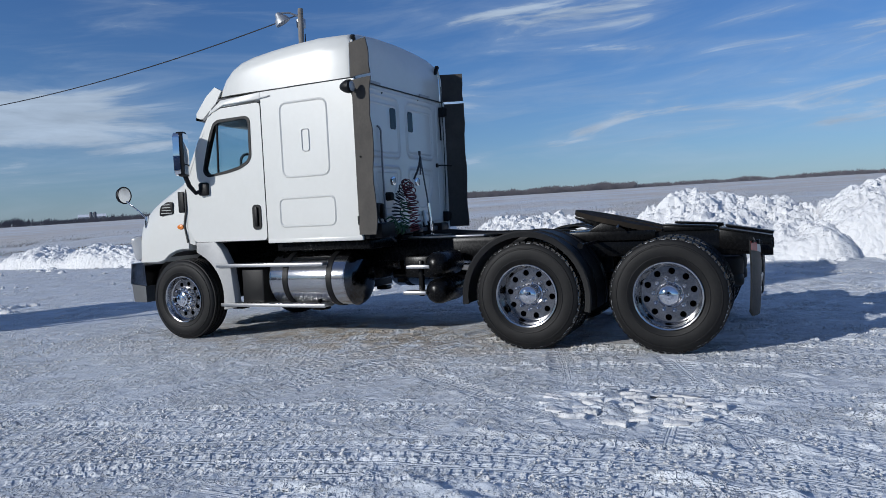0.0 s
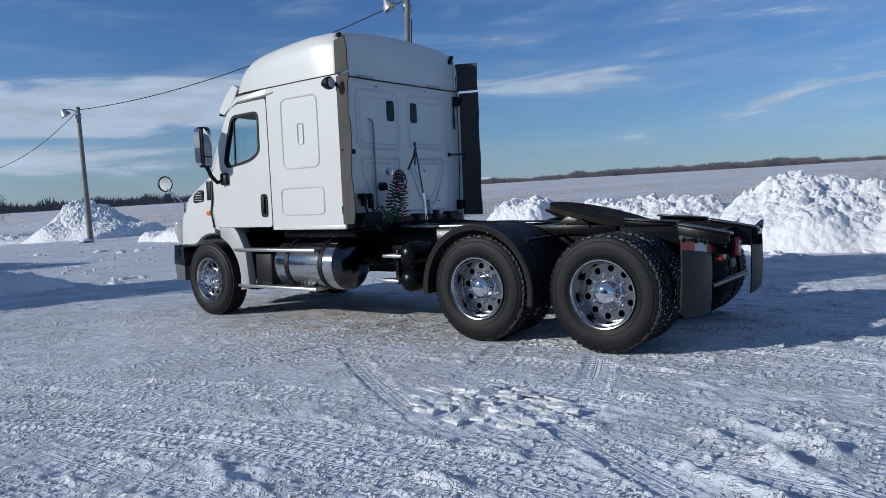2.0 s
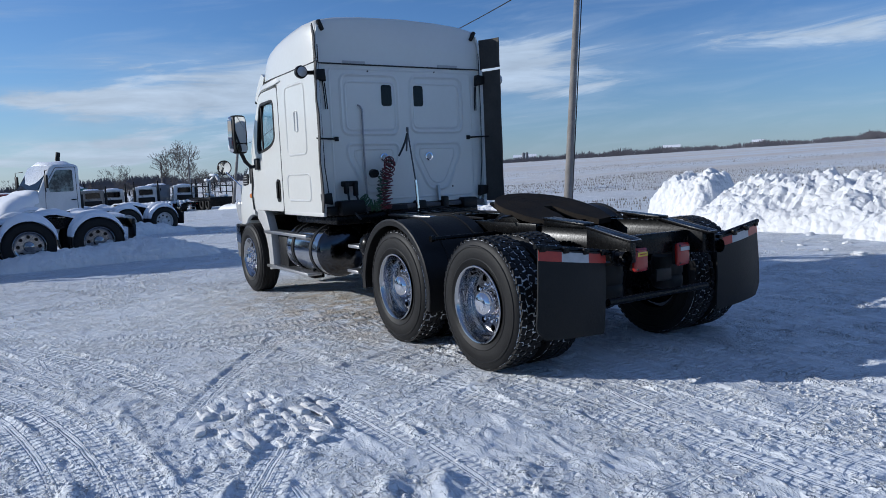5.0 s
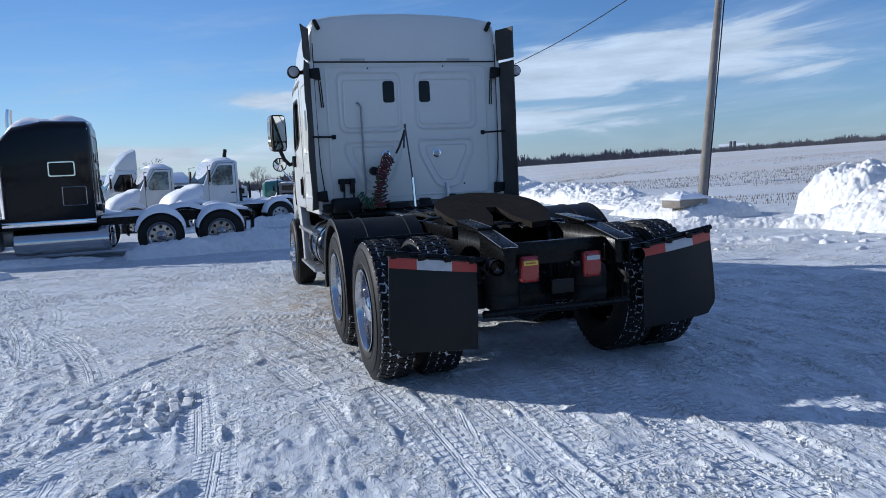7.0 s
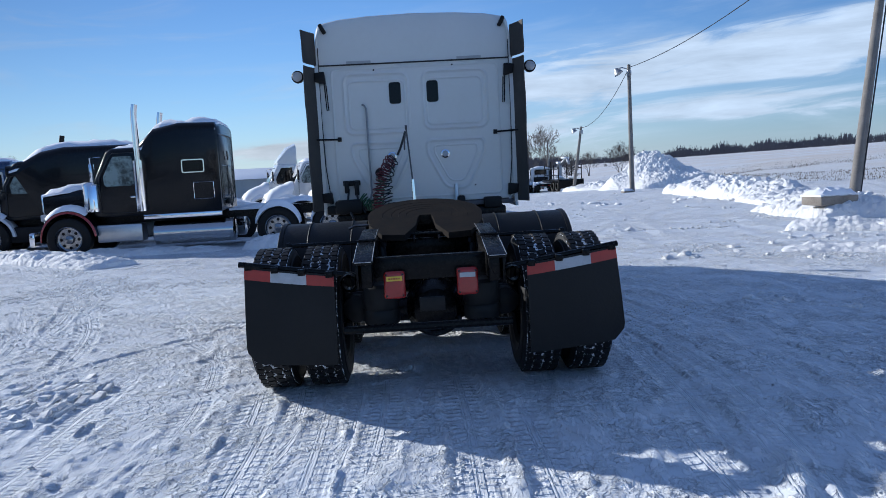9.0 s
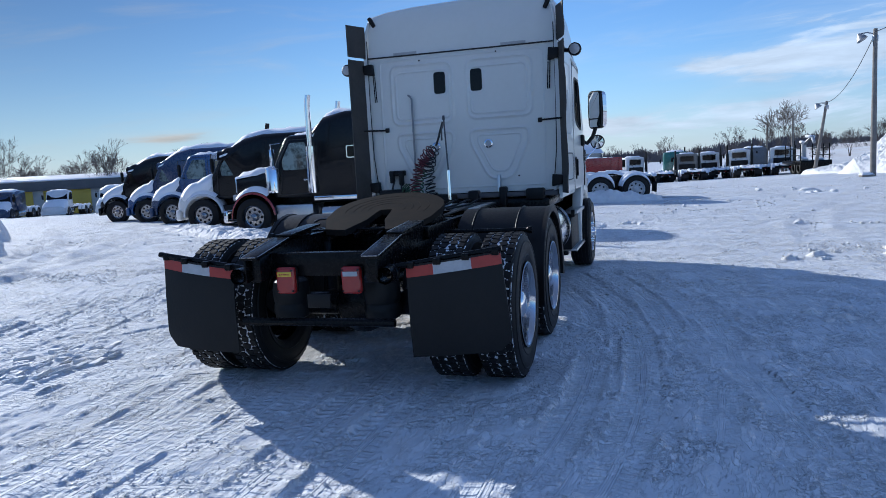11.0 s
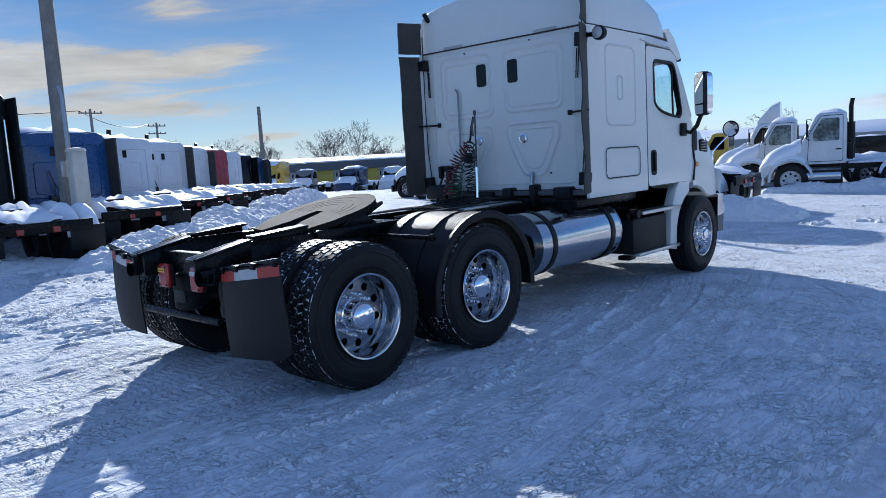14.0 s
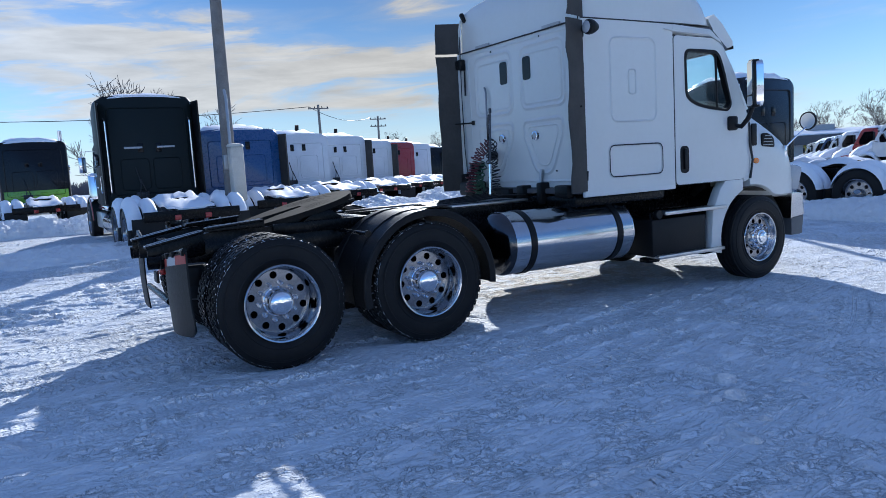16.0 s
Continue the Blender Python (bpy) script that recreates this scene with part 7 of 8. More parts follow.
for az, d in ((38.84, 540), (39.10, 540), (31.40, 540), (31.66, 540)):
    x, y = d * math.sin(radians(az)), d * math.cos(radians(az))
    bm = bmesh.new()
    lathe(bm, [(-1, 1.05), (6.0, 1.05), (6.5, 0.7), (6.7, 0.0)], "z", (0, 0, 0), 20, cap=False)
    si = part("silo", bm, farm_grey)
    si.matrix_basis = pose(x, y, height(x, y))
    tagged(si, "far grey farm silo with a domed top", "silo", "far silos")

# stubble poking through the snow in the field
def stubble():
    rnd = random.Random(3)
    bm = bmesh.new()
    for k in range(24000):
        x, y = (rnd.uniform(16, 75), rnd.uniform(-20, 95)) if k < 11000 else (rnd.uniform(14.5, 40), rnd.uniform(0, 62))
        row = round((x * 0.5 + y * 0.86) / 1.5) * 1.5
        off = row - (x * 0.5 + y * 0.86)
        x, y = x + 0.5 * off, y + 0.86 * off
        if hnoise(x, y, 0.05, 2) < -0.02:
            continue
        z = height(x, y)
        h, w = rnd.uniform(0.05, 0.15), 0.014
        l = rnd.uniform(-0.08, 0.08)
        a = [bm.verts.new((x + w, y, z - 0.02)), bm.verts.new((x - w, y + w, z - 0.02)), bm.verts.new((x - w, y - w, z - 0.02)), bm.verts.new((x + l, y + l, z + h))]
        for i, j in ((0, 1), (1, 2), (2, 0)):
            bm.faces.new((a[i], a[j], a[3]))
    ob = part("corn_stubble", bm, straw)
    tagged(ob, "rows of dry corn stubble in the snowy field", "stubble", kind="stuff")


straw = material("dry_straw", (0.15, 0.125, 0.09), 0.9, col2=(0.09, 0.075, 0.055))
stubble()


# ---- the other parked trucks ----
def far_wheel_meshes():
    bm = bmesh.new()
    lathe(bm, TYRE[::3] + [(-a, r) for a, r in reversed(TYRE[::3])], "x", n=28, cap=False)
    lathe(bm, [(-0.10, 0.30), (-0.02, 0.26), (0.0, 0.0)], "x", n=24, cap=False)
    t = part("wheel", bm, rubber)
    bm = bmesh.new()
    lathe(bm, [(0.13, 0.312), (0.138, 0.30), (0.10, 0.286), (0.03, 0.276), (0.02, 0.245)], "x", n=32, cap=False)
    holes = [circle(0.2 * math.cos(k * math.tau / 8), 0.2 * math.sin(k * math.tau / 8), 0.038, 10) for k in range(8)]
    plate(bm, circle(0, 0, 0.25, 32), holes, "x", 0.0, 0.02)
    lathe(bm, [(0.02, 0.11), (0.10, 0.095), (0.13, 0.0)], "x", n=20, cap=False)
    r = part("rim", bm, machined)
    return t, r


W_TYRE, W_RIM = far_wheel_meshes()
white_rim = material("white_rim", (0.6, 0.6, 0.6), 0.5)
W_RIM_W = W_RIM.data.copy()
W_RIM_W.materials.clear(); W_RIM_W.materials.append(white_rim)


def paint(name, col):
    return material(name, col, 0.28, coat=0.5, col2=tuple(c * 0.75 + 0.004 for c in col), var=0.5, scale=2.5)


P_BLACK = material("black_lacquer", (0.003, 0.0038, 0.0052), 0.24, col2=(0.005, 0.006, 0.008), spec=0.24, coat=0.15, var=0.5, scale=2.5)
P_LIME = paint("lime_stripe", (0.20, 0.42, 0.03))
P_GREEN = material("dark_green_lacquer", (0.004, 0.010, 0.010), 0.5, col2=(0.008, 0.011, 0.010), spec=0.25, var=0.5, scale=2.5)
P_BLUE = paint("blue_lacquer", (0.022, 0.075, 0.21))
P_NAVY = paint("navy_lacquer", (0.016, 0.042, 0.11))
P_WHITE = paint("white_lacquer", (0.72, 0.73, 0.73))
P_CREAM = paint("cream_lacquer", (0.62, 0.58, 0.47))
P_RED = paint("red_lacquer", (0.33, 0.03, 0.025))
P_YELLOW = paint("yellow_lacquer", (0.62, 0.38, 0.03))
P_TEAL = paint("teal_lacquer", (0.03, 0.16, 0.14))
P_GREY = paint("grey_lacquer", (0.16, 0.165, 0.17))


def shell(bm, stations, n_round=4):
    """A rounded body: stations of (y, half width, bottom, top, corner radius, crown)."""
    rings = []
    for y, w, zb, zt, r, crown in stations:
        half = [(w - 0.02, zb), (w, zb + 0.04)]
        for k in range(n_round + 1):
            a = k / n_round * math.pi / 2
            half.append((w - r + r * math.cos(a), zt - r + r * math.sin(a)))
        half += [((w - r) * 0.5, zt + crown * 0.8), (0, zt + crown)]
        rings.append([(x, y, z) for x, z in half] + [(-x, y, z) for x, z in reversed(half[:-1])])
    return loft(bm, rings)


def parked(label, x, y, yaw, col, kind, seed, lean=0.0, fender_col=None, sleeper=None, roof=3.0, wb=5.6, stacks=0, ext=False, sink=0.10, rims=True, deflect=False, simple=False, stripe=None, rails=False):
    """A parked highway tractor under snow: nose along +Y, origin under the middle of its tandem."""
    T = thing("parked_truck", label, "truck", pose(x, y, height(x, y) - sink, lean, 0, yaw), "parked trucks in the lot")
    def P(name, bm, mat, par=None, lab="", sharp=40):
        return part(name, bm, mat, par or T, lab, sharp)
    cab0 = wb - 1.75 if kind == "classic" else wb - 1.55
    cab1 = wb - 0.55 if kind == "classic" else wb - 0.30
    back = sleeper if sleeper is not None else cab0 - 0.05
    # frame and tail
    for s in (-1, 1):
        bm = bmesh.new()
        prism(bm, [(-1.45, 0.80), (wb + 0.4, 0.80), (wb + 0.4, 1.02), (-0.7, 1.02), (-1.45, 0.93)], "x", s * 0.36, s * 0.44)
        P("frame_rail", bm, black_paint)
    bm = bmesh.new()
    box(bm, (0, -1.43, 0.84), (1.9, 0.07, 0.20), 0.01)
    P("tail_beam", bm, black_paint)
    for s in (-1, 1):
        bm = bmesh.new()
        box(bm, (s * 0.86, -1.40, 0.60), (0.62, 0.02, 0.44), 0.004, (4, 0, 0))
        P("mudflap", bm, flap_rubber)
        bm = bmesh.new()
        box(bm, (s * 0.30, -1.475, 0.80), (0.13, 0.03, 0.11), 0.02)
        P("tail_lamp", bm, red_lens)
    bm = bmesh.new()
    lathe(bm, [(1.05, 0.36), (1.12, 0.44), (1.16, 0.43)], "z", (0, 0.1, 0), 24)
    P("fifth_wheel", bm, greasy)
    bm = bmesh.new()
    drift(bm, -1.38, back - 0.05, 0.46, lambda yy, xx: 1.03 + 0.15 * math.exp(-((yy - 0.1) / 0.38) ** 2) + 0.05 * math.exp(-((yy + 0.9) / 0.25) ** 2) - 0.05 * (abs(xx) < 0.2), 0.13 if rails else 0.09, seed, 20, 8)
    P("snow_on_frame", bm, cap_snow, None, "thick snow lying on the frame", 60)
    # wheels and the snow on them
    for i, yy in enumerate((-0.66, 0.66)):
        for s in (-1, 1):
            for xx in (1.07, 0.73):
                o = new("wheel", W_TYRE.data)
                o.parent = T
                o.matrix_basis = pose(s * xx, yy, 0.515, 0, 0, 180 if s < 0 else 0)
                if xx > 1:
                    r = new("rim", W_RIM.data if rims else W_RIM_W)
                    r.parent = o
                    r.matrix_basis = Matrix()
            arc = [radians(a) for a in range(14, 172, 12)]
            for xc in (0.74, 1.07):
                bm = bmesh.new()
                hump = (0.16 if rails else 0.11) + 0.08 * ((seed * 7 + i * 3 + int(xc * 10) + s) % 5) / 5
                rings = []
                for q in (-0.15, -0.12, -0.06, 0.0, 0.06, 0.12, 0.15):
                    t = hump * max(0.0, 1 - (q / 0.15) ** 2) ** 0.5
                    rings.append([(s * (xc + q), yy + (0.525 + t * math.sin(a)) * math.cos(a), 0.515 + (0.525 + t * math.sin(a) ** 1.5) * math.sin(a)) for a in arc])
                loft(bm, rings, cap=False, closed=False)
                P("snow_on_wheel", bm, cap_snow, None, "arched snow cap over the wheel", 60)
    # front axle
    for s in (-1, 1):
        o = new("wheel", W_TYRE.data); o.parent = T
        o.matrix_basis = pose(s * 1.04, wb, 0.515, 0, 0, 180 if s < 0 else 0)
        r = new("rim", W_RIM.data if rims else W_RIM_W); r.parent = o
    # sleeper
    if sleeper is not None:
        bm = bmesh.new()
        if kind == "classic":
            st = [(back, 1.06, 1.0, roof - 0.10, 0.16, 0.03), (back + 0.06, 1.10, 0.98, roof - 0.02, 0.2, 0.05), (back + 0.9, 1.10, 0.98, roof, 0.2, 0.05), (cab0 - 0.35, 1.10, 0.98, roof - 0.12, 0.2, 0.05), (cab0, 1.06, 0.98, roof - 0.45, 0.2, 0.05)]
        else:
            st = [(back, 1.12, 1.0, roof - 0.06, 0.16, 0.04), (back + 0.06, 1.15, 0.98, roof, 0.2, 0.05), (cab0 - 0.5, 1.15, 0.98, roof, 0.22, 0.06), (cab0 + 0.1, 1.13, 0.98, roof - 0.10, 0.25, 0.06), (cab0 + 0.75, 1.08, 2.2, roof - 0.45, 0.25, 0.05), (cab1 - 0.25, 1.02, 2.2, 2.50, 0.15, 0.04)]
        shell(bm, st)
        sl = P("sleeper", bm, col, None, "", 50)
        bm = bmesh.new()
        if kind == "classic":
            ry, rv, rend = (back, cab0 - 0.35, cab0), (roof + 0.03, roof - 0.08, roof - 0.42), cab0 - 0.05
        else:
            ry, rv, rend = (back, cab0 - 0.5, cab0 + 0.1, cab0 + 0.75, cab1 - 0.25), (roof + 0.04, roof + 0.04, roof - 0.05, roof - 0.40, 2.54), cab1 - 0.35
        rz = lambda yy, xx: float(np.interp(yy, ry, rv)) - 0.15 * (abs(xx) / 1.0) ** 4
        drift(bm, back + 0.02, rend, 1.07, rz, 0.07 if rails else 0.14, seed + 1, 12, 9)
        P("snow_on_roof", bm, cap_snow, None, "snow lying on the roof", 60)
        if not simple:
            for s in (-1, 1):
                bm = bmesh.new()
                plate(bm, rounded(rect(back + 0.32, 1.95, back + 0.85, 2.27), 0.05, 4), [rounded(rect(back + 0.345, 1.975, back + 0.825, 2.245), 0.04, 4)], "x", s * 1.10, s * 1.165)
                P("window_frame", bm, chrome, sl)
                bm = bmesh.new()
                plate(bm, rounded(rect(back + 0.34, 1.97, back + 0.83, 2.25), 0.04, 4), [], "x", s * 1.09, s * 1.158)
                P("sleeper_window", bm, dark_glass, sl)
                bm = bmesh.new()
                ring_bead(bm, rounded(rect(back + 0.15, 1.32, back + 0.62, 1.72), 0.03, 3), "x", s * (1.101 if kind == "classic" else 1.151), s, 0.01, 0.012)
                P("locker_door", bm, col if kind != "classic" else chrome, sl)
        # rear face details
        for xx in (-0.30, 0.12):
            bm = bmesh.new()
            box(bm, (xx + 0.09, back - 0.006, 2.36), (0.13, 0.02, 0.22), 0.01)
            P("rear_window", bm, dark_glass, sl)
        bm = bmesh.new()
        ring_bead(bm, rounded(rect(-0.9, 1.25, 0.9, roof - 0.3), 0.1, 4), "y", back - 0.002, -1, 0.015, 0.015)
        ring_bead(bm, rounded(rect(-0.7, 1.35, -0.05, 2.1), 0.1, 4), "y", back - 0.002, -1, 0.012, 0.010)
        ring_bead(bm, rounded(rect(0.05, 1.35, 0.7, 2.1), 0.1, 4), "y", back - 0.002, -1, 0.012, 0.010)
        P("pressed_bead", bm, col, sl)
        bm = bmesh.new()
        tube(bm, [(-0.35, back - 0.1, 1.1), (-0.3, back - 0.12, 1.5), (-0.38, back - 0.06, 1.9)], 0.014, 6)
        tube(bm, [(-0.22, back - 0.1, 1.08), (-0.2, back - 0.14, 1.3), (-0.3, back - 0.1, 1.6)], 0.014, 6)
        box(bm, (-0.28, back - 0.06, 1.22), (0.3, 0.1, 0.16), 0.03)
        P("hose_set", bm, black_hose, sl)
        if stripe:
            bm = bmesh.new()
            box(bm, (0, back - 0.004, 1.22), (2.0, 0.012, 0.42), 0.004)
            P("paint_stripe", bm, stripe, sl, "lime green lower stripe")
        if rails:
            for s in (-1, 1):
                bm = bmesh.new()
                tube(bm, [(s * 0.98, back + 0.02, 1.25), (s * 0.98, back - 0.10, 1.32), (s * 0.98, back - 0.10, roof - 0.62), (s * 0.98, back + 0.02, roof - 0.55)], 0.03, 10)
                P("grab_rail", bm, chrome, sl, "long chrome grab rail")
                bm = bmesh.new()
                box(bm, (s * 0.38, back - 0.01, roof - 1.25), (0.42, 0.03, 0.05), 0.008)
                P("load_lamp", bm, clear_lens, sl, "narrow white load lamp")
        if ext:
            for s in (-1, 1):
                bm = bmesh.new()
                prism(bm, [(1.13, 0), (1.19, 0), (1.22, -0.42), (1.18, -0.42)], "z", 1.05, roof - 0.16)
                bmesh.ops.transform(bm, matrix=Matrix.Translation((0, back + 0.05, 0)) @ Matrix.Diagonal((s * (0.955 if kind == "classic" else 1.0), 1, 1, 1)), verts=bm.verts)
                P("side_extender", bm, black_plastic if kind == "classic" else fairing_rubber, None, "dark gap fairing")
    # cab
    croof = 2.62 if kind == "classic" else 2.60
    bm = bmesh.new()
    shell(bm, [(cab0 - 0.02, 1.0, 1.02, croof - 0.05, 0.12, 0.04), (cab0 + 0.08, 1.02, 1.0, croof, 0.14, 0.05), (cab1 - 0.55, 1.02, 1.0, croof, 0.14, 0.05), (cab1 - 0.42, 1.0, 1.0, croof - 0.06, 0.12, 0.05), (cab1 - 0.05, 0.98, 1.0, 1.80, 0.08, 0.04), (cab1, 0.96, 1.0, 1.68, 0.06, 0.03)])
    cb = P("cab", bm, col, None, "", 45)
    for s in (-1, 1):
        bm = bmesh.new()
        plate(bm, rounded([(cab0 + 0.18, 1.72), (cab0 + 0.18, 2.42), (cab1 - 0.58, 2.42), (cab1 - 0.32, 1.95), (cab1 - 0.35, 1.72)], 0.06, 4), [], "x", s * 1.0, s * 1.032)
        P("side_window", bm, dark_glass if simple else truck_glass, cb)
        if not simple:
            bm = bmesh.new()
            ring_bead(bm, rounded([(cab0 + 0.08, 1.08), (cab0 + 0.08, 2.50), (cab1 - 0.56, 2.50), (cab1 - 0.22, 1.95), (cab1 - 0.18, 1.08)], 0.05, 3), "x", s * 1.021, s, 0.008, 0.006)
            P("door_gap", bm, seam_dark, cb)
            bm = bmesh.new()
            box(bm, (s * 1.04, cab0 + 0.2, 1.45), (0.03, 0.16, 0.04), 0.008)
            P("door_handle", bm, chrome if kind == "classic" else black_plastic, cb)
        bm = bmesh.new()
        tube(bm, [(s * 1.0, cab1 - 0.25, 1.75), (s * 1.24, cab1 - 0.15, 1.80), (s * 1.28, cab1 - 0.15, 2.4), (s * 1.02, cab1 - 0.3, 2.42)], 0.014, 6)
        box(bm, (s * 1.27, cab1 - 0.17, 2.06), (0.18, 0.07, 0.42), 0.02)
        P("mirror", bm, chrome if kind == "classic" else black_plastic)
    bm = bmesh.new()
    loft(bm, [[(0.85 * u, cab1 - 0.40, croof - 0.12), (0.92 * u, cab1 - 0.02, 1.80), (0.92 * u, cab1 - 0.05, 1.78), (0.85 * u, cab1 - 0.43, croof - 0.14)] for u in (-1, -0.5, 0, 0.5, 1)])
    P("windscreen", bm, dark_glass, cb)
    if sleeper is None:
        bm = bmesh.new()
        plate(bm, rounded(rect(-0.62, 1.86, 0.62, 2.36), 0.07, 4), [], "y", cab0 - 0.035, cab0 + 0.02)
        P("rear_window", bm, dark_glass, cb, "wide dark rear cab window")
        bm = bmesh.new()
        ring_bead(bm, rounded(rect(-0.66, 1.82, 0.66, 2.40), 0.08, 4), "y", cab0 - 0.036, -1, 0.012, 0.016)
        P("window_seal", bm, seam_dark, cb)
        bm = bmesh.new()
        box(bm, (0, cab0 - 0.14, 1.36), (1.5, 0.16, 0.5), 0.03)
        tube(bm, [(-0.35, cab0 - 0.2, 1.1), (-0.3, cab0 - 0.3, 1.5), (-0.38, cab0 - 0.1, 1.8)], 0.018, 6)
        P("rear_locker", bm, black_plastic, cb)
    if sleeper is None or kind == "classic":
        bm = bmesh.new()
        drift(bm, cab0, cab1 - 0.45, 0.88, lambda yy, xx: croof + 0.03 - 0.1 * (abs(xx) / 0.9) ** 4, 0.09, seed + 2, 6, 6)
        P("snow_on_cab", bm, cap_snow, None, "snow lying on the cab roof", 60)
    # hood, fenders, bumper
    nose = wb + (0.75 if kind == "classic" else 0.95)
    bm = bmesh.new()
    if kind == "classic":
        shell(bm, [(cab1 - 0.02, 0.86, 0.95, 1.72, 0.12, 0.03), (wb + 0.2, 0.66, 0.95, 1.66, 0.12, 0.03), (nose - 0.04, 0.60, 0.80, 1.60, 0.1, 0.02)])
    else:
        shell(bm, [(cab1 - 0.02, 1.0, 1.05, 1.72, 0.14, 0.06), (wb - 0.05, 1.02, 1.10, 1.56, 0.16, 0.06), (wb + 0.45, 1.02, 0.95, 1.38, 0.18, 0.05), (nose - 0.12, 0.96, 0.55, 1.12, 0.16, 0.04), (nose, 0.80, 0.55, 0.95, 0.12, 0.03)])
    hd = P("hood", bm, fender_col or col, None, "", 45)
    bm = bmesh.new()
    if kind == "classic":
        hs, hv = (cab1, wb + 0.2, nose), (1.76, 1.70, 1.63)
    else:
        hs, hv = (cab1, wb - 0.05, wb + 0.45, nose - 0.12, nose), (1.79, 1.63, 1.44, 1.17, 1.0)
    hz = lambda yy, xx: float(np.interp(yy, hs, hv)) + 0.01 - 0.13 * (abs(xx) / 0.9) ** 4
    if kind == "classic":
        drift(bm, cab1, nose - 0.05, 0.68, hz, 0.10, seed + 3, 10, 7)
    else:
        rnd = random.Random(seed + 3)
        rings = []
        hw = (1.0, 1.02, 1.02, 0.96, 0.80)
        for k in range(11):
            yy = cab1 + (nose - 0.10 - cab1) * k / 10
            w_, zt_ = float(np.interp(yy, hs, hw)), float(np.interp(yy, hs, hv)) - 0.06
            drop = rnd.uniform(0.22, 0.42) * (1.0 if k < 9 else 0.5)
            th = 0.0 if k in (0, 10) else rnd.uniform(0.05, 0.10)
            half = [(w_ + 0.012, zt_ - drop), (w_ + 0.015 + th * 0.4, zt_ - drop + 0.08), (w_ - 0.02 + th * 0.3, zt_ - 0.06), (w_ - 0.16, zt_ + 0.06 + th), (w_ * 0.5, zt_ + 0.08 + th), (0, zt_ + 0.09 + th)]
            rings.append([(x_, yy, z_) for x_, z_ in half] + [(-x_, yy, z_) for x_, z_ in reversed(half[:-1])])
        loft(bm, rings, cap=False, closed=False)
    P("snow_on_hood", bm, cap_snow, None, "snow sheet on the hood", 60)
    for s in (-1, 1):
        bm = bmesh.new()
        arc = [radians(a) for a in range(-4, 185, 12)]
        def fa(x, r):
            return [(s * x, wb + r * math.cos(a), 0.52 + r * 1.02 * math.sin(a)) for a in arc]
        loft(bm, [fa(0.62, 0.60), fa(0.62, 0.67), fa(1.0, 0.69), fa(1.13, 0.66), fa(1.15, 0.60), fa(1.12, 0.585)], cap=False, closed=False)
        fd = P("front_fender", bm, fender_col or col)
        if kind == "classic":
            bm = bmesh.new()
            loft(bm, [fa(1.135, 0.605), fa(1.158, 0.60), fa(1.150, 0.635), fa(1.130, 0.655)], cap=False, closed=False)
            P("fender_trim", bm, P_RED, fd, "red edge stripe")
        bm = bmesh.new()
        def fs(x, r0, t):
            return [(s * x, wb + (r0 + t * max(0, math.sin(a))) * math.cos(a), 0.52 + (r0 + t * max(0, math.sin(a))) * 1.02 * math.sin(a)) for a in arc[4:-4]]
        loft(bm, [fs(0.64, 0.67, 0.0), fs(0.70, 0.68, 0.08), fs(0.9, 0.69, 0.12), fs(1.05, 0.68, 0.09), fs(1.12, 0.665, 0.0)], cap=False, closed=False)
        P("snow_on_fender", bm, cap_snow, fd, "snow on the front fender", 60)
        bm = bmesh.new()
        box(bm, (s * 0.80, wb + 0.62, 1.05), (0.24, 0.14, 0.17), 0.04)
        P("headlamp", bm, clear_lens, fd)
    bm = bmesh.new()
    box(bm, (0, nose + (0.10 if kind == "classic" else -0.10), 0.55), (2.2, 0.14, 0.34), 0.05, seg=3)
    P("bumper", bm, chrome if kind == "classic" else (fender_col or col))
    if kind == "classic":
        bm = bmesh.new()
        box(bm, (0, nose - 0.01, 1.2), (1.1, 0.08, 0.85), 0.05)
        P("grille", bm, chrome, hd)
        for s in (-1, 1):
            bm = bmesh.new()
            lathe(bm, [(1.12, 0.10), (1.14, 0.19), (1.75, 0.19), (1.80, 0.17), (1.84, 0.08)], "z", (s * 0.98, cab1 - 0.02, 0), 24)
            P("air_cleaner", bm, chrome, None, "polished round air cleaner")
    # tanks and steps
    for s in (-1, 1):
        bm = bmesh.new()
        y0, y1 = (back + 0.05, cab0 - 0.15) if sleeper is not None else (cab0 + 0.1, cab1 - 0.1)
        y0 = max(y0, 1.3) - (0.3 if kind == "classic" else 0.0)
        zt = 0.54 if kind == "classic" else 0.62
        lathe(bm, [(y0, 0.0), (y0 + 0.01, 0.25), (y0 + 0.03, 0.285), (y1 - 0.03, 0.285), (y1 - 0.01, 0.25), (y1, 0.0)], "y", (s * 0.80, 0, zt), 28, cap=False)
        P("fuel_tank", bm, polished)
        bm = bmesh.new()
        box(bm, (s * 0.85, (cab0 + cab1) / 2, 0.60), (0.42, cab1 - cab0 - 0.15, 0.42), 0.03)
        P("step_box", bm, brushed if kind == "classic" else black_plastic)
        if sleeper is not None:
            bm = bmesh.new()
            box(bm, (s * 1.09, (back + cab0) / 2, 0.95), (0.04, cab0 - back, 0.11), 0.01)
            P("side_skirt", bm, chrome if kind == "classic" else col)
